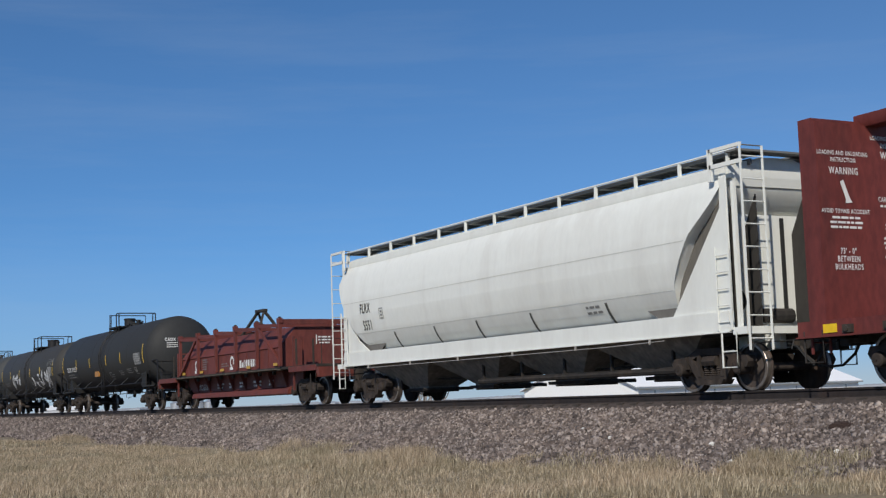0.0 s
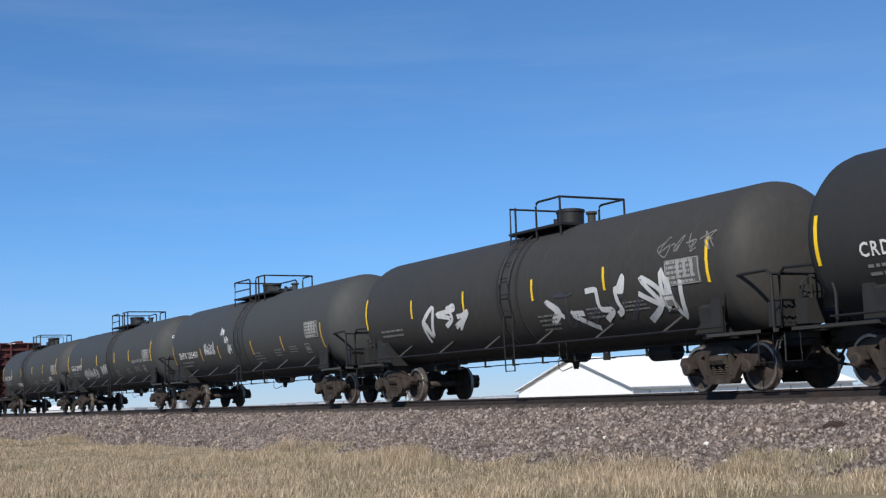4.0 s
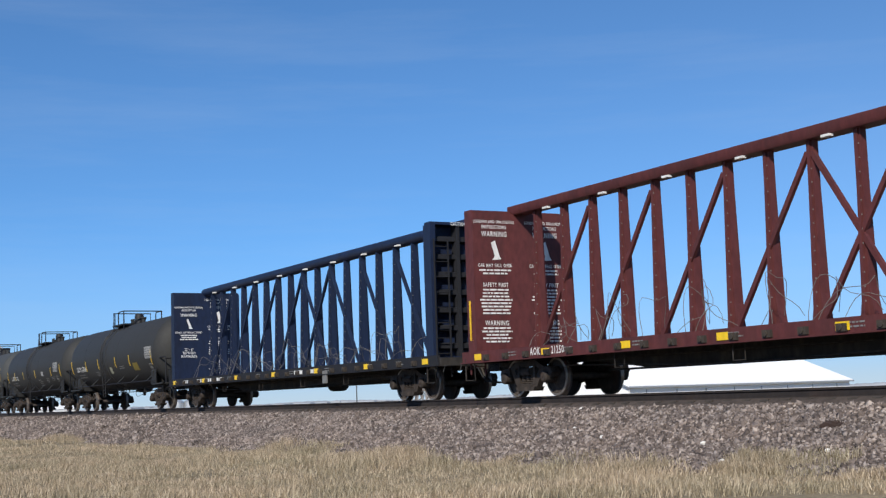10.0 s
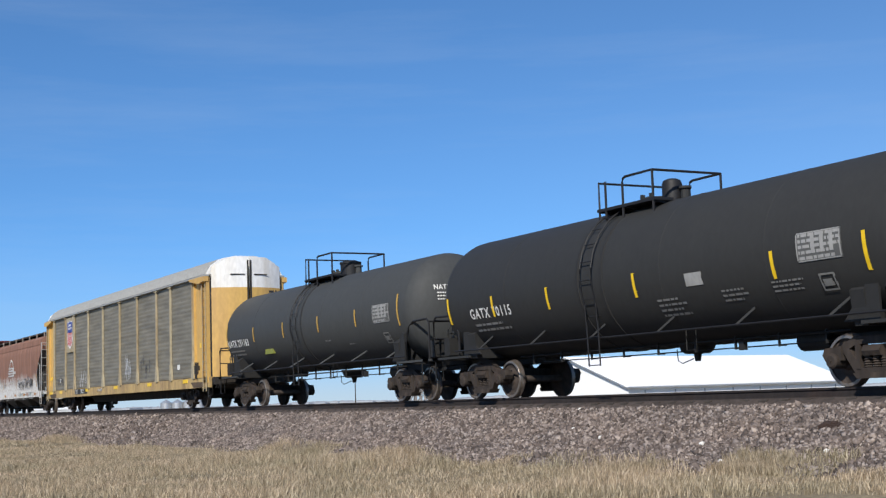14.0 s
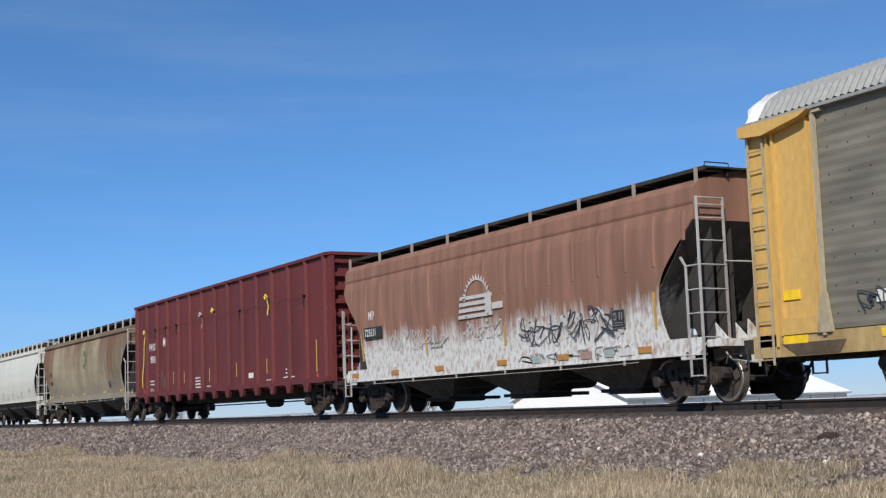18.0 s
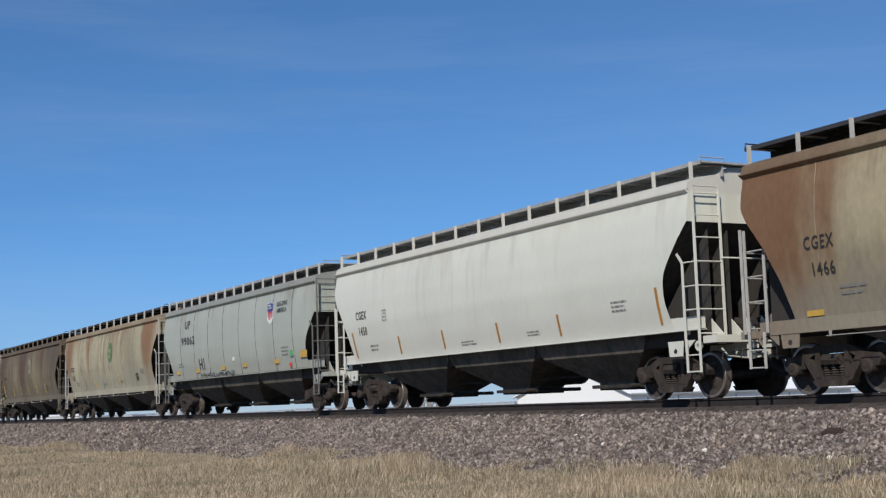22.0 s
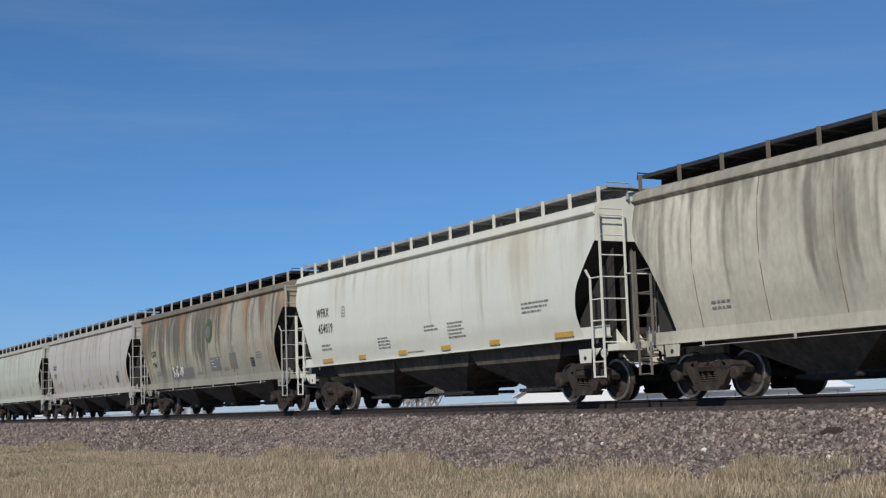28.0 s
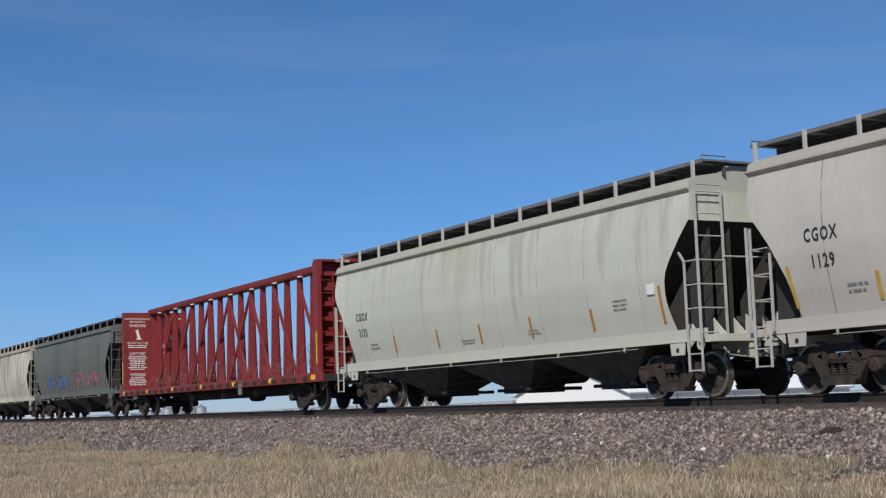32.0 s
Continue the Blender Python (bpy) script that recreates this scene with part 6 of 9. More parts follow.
def centre_beam(u, label, pt, chord_round=False, tags=YELLOW, mark=None, strap=True, seed=0, gap_tags=3.0, post_tape=True, n=18, end_mat=None, sill_bars=False, alt=False):
    car = start_car("centre_beam_flat_car", label, "freight car", u)
    rng = random.Random(seed)
    H, T = 11.6, 4.68
    deck = Build()
    deck.box(-H + 0.05, H - 0.05, -1.38, 1.38, 1.06, 1.14)
    part("deck", deck, pt, car)
    for s in (-1, 1):
        b = Build()
        y0, y1 = sorted((s * 1.38, s * 1.46))
        b.box(-H - 0.25, H + 0.25, y0, y1, 0.90, 1.17)
        b.box(-H - 0.25, H + 0.25, min(y0, y1 - 0.14), max(y1, y0 + 0.14), 0.88, 0.905)
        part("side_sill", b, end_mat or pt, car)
    # winches along the near sill
    wb = Build()
    wb.lathe([(-0.05, 0.0), (-0.05, 0.055), (0.10, 0.055), (0.10, 0.0)], 8, "y", (0, -1.52, 1.00))
    wb.box(-0.10, 0.10, -1.54, -1.46, 0.93, 1.07)
    wme = wb.mesh("winch", [STEEL_DARK])
    x = -H + 1.0
    while x < H - 0.6:
        part("winch", wme, None, car, at=(x, 0, 0))
        x += 0.92
    # belly: centre sill and cross-bearers
    b = Build()
    b.prism([(-H - 0.4, 0.80), (-7.6, 0.78), (-5.6, 0.55), (5.6, 0.55), (7.6, 0.78), (H + 0.4, 0.80), (H + 0.4, 1.06), (-H - 0.4, 1.06)], -0.28, 0.28)
    part("centre_sill", b, STEEL_DARK, car)
    for i in range(9):
        x = -6.4 + 1.6 * i
        b = Build()
        b.prism([(-1.36, 0.93), (1.36, 0.93), (1.36, 1.05), (-1.36, 1.05), (-0.3, 0.70)][:4], x - 0.06, x + 0.06, "x")
        part("cross_bearer", b, STEEL_DARK, car)
    # bulkheads: smooth inside, channels outside
    for s in (-1, 1):
        xi, xo = s * (H - 0.42), s * (H - 0.34)
        b = Build()
        b.box(min(xi, xo), max(xi, xo), -1.42, 1.42, 1.14, T)
        bh = part("bulkhead", b, pt, car, "ribbed steel end bulkhead with a smooth inner face")
        for y in (-1.42, 1.42):
            b = Build()
            yy = sorted((y, y - math.copysign(0.16, y)))
            b.box(min(xo, s * (H - 0.02)), max(xo, s * (H - 0.02)), yy[0], yy[1], 1.0, T)
            part("corner_post", b, pt, bh)
        b = Build()
        b.box(min(xo, s * (H - 0.02)), max(xo, s * (H - 0.02)), -1.42, 1.42, T, T + 0.07)
        part("top_cap", b, pt, bh)
        for k in range(7):
            z = 1.42 + k * 0.48
            b = Build()
            b.prism([(xo, z - 0.10), (s * (H - 0.14), z - 0.06), (s * (H - 0.14), z + 0.06), (xo, z + 0.10)], -1.26, 1.26)
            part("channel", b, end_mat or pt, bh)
        for y in (-0.55, 0.55):
            b = Build()
            b.box(min(xo, s * (H - 0.06)), max(xo, s * (H - 0.06)), y - 0.05, y + 0.05, 1.14, T)
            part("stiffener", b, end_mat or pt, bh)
        b = Build()
        rungs(b, (s * (H + 0.03), -1.34), (s * (H + 0.03), -0.92), 0.05, 0.6, T - 0.4, 9)
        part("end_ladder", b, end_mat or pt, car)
        b = Build()
        b.tube([(s * (H + 0.1), -1.45, 1.0), (s * (H + 0.1), -1.45, 0.45), (s * (H - 0.35), -1.45, 0.45), (s * (H - 0.35), -1.45, 1.0)], 0.02, 5)
        part("step", b, STEEL_DARK, car)
        b = Build()
        b.box(min(s * H, s * (H + 0.3)), max(s * H, s * (H + 0.3)), -1.4, 1.4, 0.88, 1.10)
        part("end_sill", b, STEEL_DARK, car)
        if post_tape:
            b = Build()
            strip(b, s * (H - 0.18), 1.45, 2.45, 0.06, lambda z: -1.425)
            part("reflective_tape", b, tags, car)
    # warnings on the inner face of the rear bulkhead, near and far half
    xi = -(H - 0.42)
    if alt:
        y = -0.80
        for body, z, size in (("LOADING AND UNLOADING", 4.10, 0.075), ("INSTRUCTION", 3.98, 0.075), ("WARNING", 3.76, 0.12), ("AVOID TIPPING ACCIDENT", 3.06, 0.075), ("73' - 0\"", 2.34, 0.10), ("BETWEEN", 2.20, 0.10), ("BULKHEADS", 2.06, 0.10)):
            b = Build()
            letter_end(b, body, y, z, size, xi)
            part("warning_lettering", b, WHITE_TRIM, car)
        b = Build()
        b.add([(xi + 0.012, y + dy, 3.24 + dz) for dy, dz in ((-0.10, 0.38), (-0.02, 0.42), (0.12, 0.08), (0.18, 0.02), (0.0, 0.0), (0.02, 0.06))], [(0, 1, 2, 3, 4, 5)])
        part("warning_pictogram", b, WHITE_TRIM, car)
        b = Build()
        bars_end(b, y, 2.96, 0.95, 3, 0.085, xi, rng)
        part("stencil_text", b, WHITE_TRIM, car)
    for y in ((0.50,) if alt else (-0.80, 0.72)):
        b = Build()
        letter_end(b, "LOADING AND UNLOADING", y, 4.42, 0.075, xi)
        part("warning_lettering", b, WHITE_TRIM, car)
        b = Build()
        letter_end(b, "INSTRUCTIONS", y, 4.28, 0.085, xi)
        part("warning_lettering", b, WHITE_TRIM, car)
        b = Build()
        letter_end(b, "WARNING", y, 4.08, 0.13, xi)
        part("warning_lettering", b, WHITE_TRIM, car)
        # tilted car pictogram as a plain slab
        b = Build()
        v = [(xi + 0.012, y + dy, 3.48 + dz) for dy, dz in ((-0.10, 0.44), (0.02, 0.50), (0.14, 0.10), (0.20, 0.02), (-0.08, 0.0), (0.0, 0.10))]
        b.add(v, [(0, 1, 2, 3, 4, 5)])
        part("warning_pictogram", b, WHITE_TRIM, car)
        b = Build()
        letter_end(b, "CAR MAY FALL OVER", y, 3.30, 0.085, xi)
        part("warning_lettering", b, WHITE_TRIM, car)
        b = Build()
        bars_end(b, y, 3.20, 0.95, 2, 0.085, xi, rng)
        part("stencil_text", b, WHITE_TRIM, car)
        b = Build()
        letter_end(b, "SAFETY FIRST", y, 2.80, 0.10, xi)
        part("warning_lettering", b, WHITE_TRIM, car)
        b = Build()
        bars_end(b, y, 2.70, 0.95, 8, 0.085, xi, rng)
        part("stencil_text", b, WHITE_TRIM, car)
        b = Build()
        letter_end(b, "WARNING", y, 1.82, 0.12, xi)
        part("warning_lettering", b, WHITE_TRIM, car)
        b = Build()
        bars_end(b, y, 1.73, 0.9, 5, 0.085, xi, rng)
        part("stencil_text", b, WHITE_TRIM, car)
    b = Build()
    letter_end(b, "CAUTION", -0.55, T - 0.02, 0.09, H - 0.02)
    part("caution_lettering", b, WHITE_TRIM, car)
    # centre beam: chord, posts, diagonals
    b = Build()
    if chord_round:
        b.lathe([(-H + 0.2, 0.0), (-H + 0.2, 0.17), (H - 0.2, 0.17), (H - 0.2, 0.0)], 14, "x", (0, 0, T + 0.08))
    else:
        b.prism([(-0.20, T - 0.02), (0.20, T - 0.02), (0.24, T + 0.05), (0.24, T + 0.20), (-0.24, T + 0.20), (-0.24, T + 0.05)], -H + 0.2, H - 0.2, "x")
    chord = part("top_chord", b, pt, car)
    for i in range(9):
        x = -9.6 + 2.4 * i
        part("cable_clip", Build().box(x - 0.11, x + 0.11, -0.26, -0.15, T - 0.075, T - 0.03), WHITE_TRIM, chord, "pale cable clip under the chord")
    # truss rods and steps that hang under the floor
    for x in (-5.4, -1.6, 2.2, 5.6):
        b = Build()
        b.tube([(x, -1.36, 0.90), (x, -1.36, 0.56), (x + 0.34, -1.36, 0.56), (x + 0.34, -1.36, 0.90)], 0.014, 5)
        part("floor_step", b, STEEL_DARK, car)
    b = Build()
    b.tube([(-8.0, -0.9, 0.70), (-2.0, -0.9, 0.52), (8.0, -0.9, 0.72)], 0.016, 5)
    b.tube([(-7.0, -0.6, 0.80), (7.0, -0.6, 0.80)], 0.022, 5)
    part("train_line", b, STEEL_DARK, car)
    span = 10.2 if n % 2 else 10.33
    xs = [-span + 2 * span * i / (n - 1) for i in range(n)]
    pm = Build()
    pm.prism([(-0.20, 1.14), (0.20, 1.14), (0.10, T + 0.02), (-0.10, T + 0.02)], -0.035, 0.035, "x")
    for e in (-1, 1):
        pm.prism([(-0.10, 1.14), (0.10, 1.14), (0.07, T + 0.02), (-0.07, T + 0.02)], *sorted((e * 0.035, e * 0.085)), "x")
    pm.prism([(-0.19, 1.14), (0.19, 1.14), (0.085, 1.75), (-0.085, 1.75)], -0.10, 0.10)
    pm.slot = 1
    for k in range(12):
        z = 1.5 + 0.26 * k
        y = -0.20 + 0.10 * (z - 1.14) / (T - 1.12)
        pm.box(0.036, 0.046, y + 0.012, y + 0.036, z, z + 0.024)
    pme = pm.mesh("post", [pt, FADED_STENCIL])
    for x in xs:
        part("post", pme, None, car, at=(x, 0, 0))
    pairs = [(xs[i], xs[i + 2]) for i in range(0, n - 1, 2)] if n % 2 else [(xs[i], xs[i + 2]) for i in range(0, n // 2, 2)] + [(xs[i], xs[i + 2]) for i in range(n // 2 - 1, n - 2, 2)]
    for k, (a, c) in enumerate(pairs):
        b = Build()
        if k < len(pairs) / 2:
            b.beam((a + 0.12, -0.12, 1.16), (c - 0.06, -0.06, T - 0.25), 0.10, 0.08)
        else:
            b.beam((c - 0.12, -0.12, 1.16), (a + 0.06, -0.06, T - 0.25), 0.10, 0.08)
        part("diagonal", b, pt, car)
    # loose tie-down cables
    if strap:
        for i in range(2, 2 * n - 3):
            b = Build()
            x = xs[i // 2] + rng.uniform(-0.1, 1.2)
            top, turn_, wide, ph = rng.uniform(0.35, 1.05), rng.uniform(4.5, 10.0), rng.uniform(0.14, 0.30), rng.uniform(0, 6)
            reach = rng.uniform(-0.9, 0.9)
            pts = []
            for k in range(15):
                t = k / 14
                pts.append((x + reach * t + wide * math.sin(t * turn_ + ph), -1.25 + 0.95 * t, 1.16 + top * math.sin(t * math.pi * 0.93) + 0.12 * math.cos(t * turn_ * 1.6 + ph) * math.sin(t * math.pi)))
            b.tube(pts, 0.0065, 4)
            part("cable", b, CABLE, car)
    # tags along the near sill
    x = -H + 0.55
    while x < H:
        b = Build()
        b.box(x - 0.16, x + 0.16, -1.475, -1.462, 0.95, 1.10)
        part("sill_tag", b, tags, car)
        x += gap_tags
    for x in (-9.6, -7.2, -4.6, -1.6, 1.5, 4.4, 7.5, 9.4):
        b = Build()
        bars(b, x, 1.06, 0.45, 2, 0.07, lambda z: -1.455, rng)
        part("stencil_text", b, DIM_STENCIL, car)
    if mark:
        b = Build()
        letter(b, mark[0], -8.6, 0.965, 0.17, lambda z: -1.455)
        letter(b, mark[1], -7.7, 0.965, 0.17, lambda z: -1.455)
        part("lettering", b, WHITE_TRIM, car)
    if sill_bars:
        for x in (-9.9, -8.1, -7.0, -5.8, 1.9, 3.2):
            b = Build()
            bars(b, x, 0.965, 0.75, 1, 0.20, lambda z: -1.458, rng, 0.6)
            part("number_mark", b, WHITE_TRIM, car)
    b = Build()
    b.box(4.3, 4.62, -1.50, -1.465, 0.62, 1.0)
    part("tag_holder", b, DIM_STENCIL, car)
    # brake gear under the floor
    under_gear(car, 7.0, 0.85)
    brake_wheel(car, H + 0.12, 0.5, 1.9, STEEL_DARK)
    truck(car, 9.42)
    truck(car, -9.42)
    couplers(car, H + 0.9)
    return car


# ---- coil car ----
def coil_car(u, pt):
    car = start_car("coil_car", "rust-red coil steel car with a ridged cover and lifting frame", "freight car", u)
    rng = random.Random(5)
    H = 8.9
    b = Build()
    # fish-belly side girders, set well back under the deck edge
    for s in (-1, 1):
        g = Build()
        y = s * 0.86
        g.prism([(-6.4, 1.22), (-6.4, 0.95), (-5.3, 0.44), (5.3, 0.44), (6.4, 0.95), (6.4, 1.22)], y - 0.03, y + 0.03)
        girder = part("side_girder", g, pt, car, "deep fish-belly side girder")
        part("bottom_flange", Build().prism([(s * 0.72, 0.40), (s * 1.08, 0.40), (s * 1.08, 0.46), (s * 1.02, 0.60), (s * 0.90, 0.64), (s * 0.72, 0.46)], -5.35, 5.35, "x"), pt, girder, "sunlit lower flange of the girder")
        for i in range(8):
            x = -4.9 + i * 1.4
            part("gusset", Build().prism([(s * 0.89, 0.62), (s * 0.93, 0.62), (s * 1.14, 1.20), (s * 0.89, 1.20)], x - 0.025, x + 0.025, "x"), pt, girder)
            part("ledge_bracket", Build().prism([(x - 0.10, 1.22), (x + 0.10, 1.22), (x + 0.04, 1.06), (x - 0.04, 1.06)], s * 1.40 - 0.05, s * 1.40 + 0.05), STEEL_DARK, girder)
        for x0, x1 in ((-5.6, -2.9), (-2.7, 0.2), (0.5, 2.3), (2.9, 5.6)):
            yy = sorted((s * 1.40, s * 1.66))
            part("side_ledge", Build().prism([(yy[0], 1.215), (yy[1], 1.195), (yy[1], 1.235), (yy[0], 1.255)], x0, x1, "x"), DIRT_AND_SHADE, car, "narrow dusty ledge below the cover")
    b.box(-H, H, -1.45, 1.45, 1.22, 1.30)
    part("deck", b, STEEL_DARK, car)
    part("centre_sill", Build().box(-H - 0.3, H + 0.3, -0.25, 0.25, 0.78, 1.22), STEEL_DARK, car)
    # cover with sloped shoulders
    sec = [(-1.40, 1.30), (-1.40, 1.98), (-0.86, 2.68), (1.02, 2.68), (1.56, 1.98), (1.56, 1.30)]
    b = Build()
    b.prism(sec, -5.55, 5.62, "x")
    cover = part("cover", b, pt, car, "faded red steel cover with sloped shoulders", angle=12)
    part("shoulder_rail", Build().prism([(-1.44, 1.99), (-1.40, 1.96), (-1.16, 2.27), (-1.20, 2.30)], -5.5, 5.6, "x"), pt, cover)
    for i in range(5):
        x = -4.6 + i * 2.25
        part("cover_seam", Build().prism([(-1.415, 1.36), (-1.40, 1.36), (-1.40, 1.98), (-1.415, 1.98)], x - 0.03, x + 0.03, "x"), pt, cover)
    # outer lifting frame: posts, top rails, diagonals
    zt = 2.92
    for s in (-1, 1):
        for x in (-5.55, -3.2, -1.0, 1.25, 3.5, 5.75):
            b = Build()
            b.box(x - 0.07, x + 0.07, s * 1.49 - 0.05, s * 1.49 + 0.05, 1.34, zt)
            b.box(x - 0.11, x + 0.11, s * 1.49 - 0.07, s * 1.49 + 0.07, zt - 0.12, zt + 0.05)
            part("frame_post", b, pt, car)
        b = Build()
        stations = (-5.55, -3.2, -1.0, 1.25, 3.5, 5.75)
        for xa, xb in zip(stations[:-1], stations[1:]):
            b.beam((xa, s * 1.49, zt - 0.10), ((xa + xb) / 2, s * 1.49, zt - 0.16), 0.12, 0.09)
            b.beam(((xa + xb) / 2, s * 1.49, zt - 0.16), (xb, s * 1.49, zt - 0.20), 0.12, 0.09)
        part("top_rail", b, pt, car)
        for x in stations:
            part("pulley", Build().lathe([(-0.035, 0.0), (-0.035, 0.07), (0.035, 0.07), (0.035, 0.0)], 12, "y", (x + 0.02, s * 1.49, zt + 0.03)), STEEL_DARK, car)
        for xa, xb in ((3.55, 5.7), (-3.3, -5.5)):
            b = Build()
            b.beam((xa, s * 1.49, zt - 0.1), (xb, s * 1.49, 1.4), 0.11, 0.07)
            part("diagonal", b, pt, car)
    for x in (-5.55, 5.75):
        b = Build()
        b.box(x - 0.06, x + 0.06, -1.44, 1.44, zt - 0.16, zt + 0.01)
        part("end_rail", b, pt, car)
    for x in (-3.2, -1.0, 1.25, 3.5):
        b = Build()
        b.box(x - 0.05, x + 0.05, -1.44, 1.44, zt - 0.14, zt - 0.02)
        part("cross_rail", b, pt, car)
    # lifting eye in the middle
    b = Build()
    for x in (-0.62, 0.62):
        b.beam((x * 1.5, -0.5, zt - 0.25), (x * 0.5, 0, 3.62), 0.10, 0.08)
        b.beam((x * 1.5, 0.5, zt - 0.25), (x * 0.5, 0, 3.62), 0.10, 0.08)
    b.box(-0.42, 0.42, -0.10, 0.10, 3.58, 3.68)
    b.box(-0.9, 0.9, -0.75, 0.75, zt - 0.30, zt - 0.2)
    part("lifting_eye", b, STEEL_DARK, car, "dark steel lifting bracket on the cover")
    # end equipment
    for s in (-1, 1):
        for y in (-1.36, -0.75):
            part("end_post", Build().beam((s * 6.9, y, 1.34), (s * 6.9, y, 2.2), 0.06, 0.05), STEEL_DARK, car)
        for y in (-1.46, 1.38):
            part("end_apron", Build().box(min(s * 6.4, s * 8.8), max(s * 6.4, s * 8.8), y, y + 0.08, 1.10, 1.28), pt, car)
        b = Build()
        b.box(s * 8.9 - 0.12, s * 8.9 + 0.12, -1.45, 1.45, 0.88, 1.20)
        part("end_sill", b, pt, car)
        b = Build()
        for y in (-1.3, -0.95):
            b.beam((s * 6.5, y, 0.5), (s * 6.5, y, 2.3), 0.07, 0.06)
        b.beam((s * 6.5, -1.3, 2.28), (s * 6.5, -0.95, 2.28), 0.05, 0.05)
        part("end_grab", b, pt, car)
        b = Build()
        b.tube([(s * 8.8, -1.47, 1.0), (s * 8.8, -1.47, 0.45), (s * 8.35, -1.47, 0.45), (s * 8.35, -1.47, 1.0)], 0.02, 5)
        b.tube([(s * 8.9, -1.3, 1.3), (s * 8.9, -1.3, 2.1), (s * 8.9, -0.6, 2.1), (s * 8.9, -0.6, 1.3)], 0.02, 5)
        part("handrail", b, STEEL_DARK, car)
    brake_wheel(car, -8.7, -0.5, 1.9, STEEL_DARK)

    def surf(z):
        return -1.40

    # emblem, name panel and small notices as plain shapes
    x0 = 1.45
    for i, (w, h) in enumerate(((0.20, 0.27), (0.15, 0.19), (0.04, 0.27), (0.04, 0.27), (0.16, 0.27), (0.16, 0.27), (0.05, 0.27), (0.15, 0.27), (0.14, 0.27), (0.16, 0.27))):
        b = Build()
        b.add([(x0, -1.418, 1.42), (x0 + w, -1.418, 1.42), (x0 + w, -1.418, 1.42 + h), (x0, -1.418, 1.42 + h)], [(0, 1, 2, 3)])
        x0 += w + 0.06
        part("name_shape", b, WHITE_TRIM, car)
    for x, z, rad in ((-3.6, 1.68, 0.22), (0.62, 1.68, 0.22)):
        b = Build()
        n = 22
        v = []
        for i in range(n + 1):
            a = -0.6 + 5.2 * i / n
            v += [(x + rad * math.cos(a), -1.418, z + rad * math.sin(a)), (x + rad * 0.58 * math.cos(a), -1.418, z + rad * 0.58 * math.sin(a))]
        b.add(v, [(2 * i, 2 * i + 2, 2 * i + 3, 2 * i + 1) for i in range(n)])
        b.box(x - 0.25, x + 0.1, -1.422, -1.416, z - rad - 0.08, z - rad + 0.03)
        part("emblem", b, WHITE_TRIM, car)
    for x, z, w, rows in ((-2.9, 1.86, 0.7, 5), (-0.6, 1.62, 0.9, 2)):
        b = Build()
        bars(b, x, z, w, rows, 0.09, surf, rng)
        part("stencil_text", b, DIM_STENCIL, car)
    b = Build()
    letter(b, "NYC 631373", -5.0, 0.72, 0.22, lambda z: -0.895)
    for xx, ww in ((-2.6, 0.9), (-1.2, 0.5), (0.0, 0.5), (1.5, 0.9), (3.1, 0.5)):
        bars(b, xx, 0.86, ww, 2, 0.13, lambda z: -0.895, rng, 0.55)
    part("number_mark", b, WHITE_TRIM, car)
    b = Build()
    bars_end(b, 0.2, 2.30, 0.5, 3, 0.1, 5.62, rng)
    for y in (-0.10, 0.5):
        b.box(5.63, 5.645, y - 0.015, y + 0.015, 2.08, 2.40)
    part("end_notice", b, WHITE_TRIM, car)
    for x in (-5.2, -2.9, -0.4, 2.5, 5.2):
        b = Build()
        b.box(x - 0.17, x + 0.17, -1.475, -1.452, 1.36, 1.46)
        part("reflective_tape", b, DULL_YELLOW, car)
    truck(car, 6.95)
    truck(car, -6.95)
    couplers(car, H + 0.9)


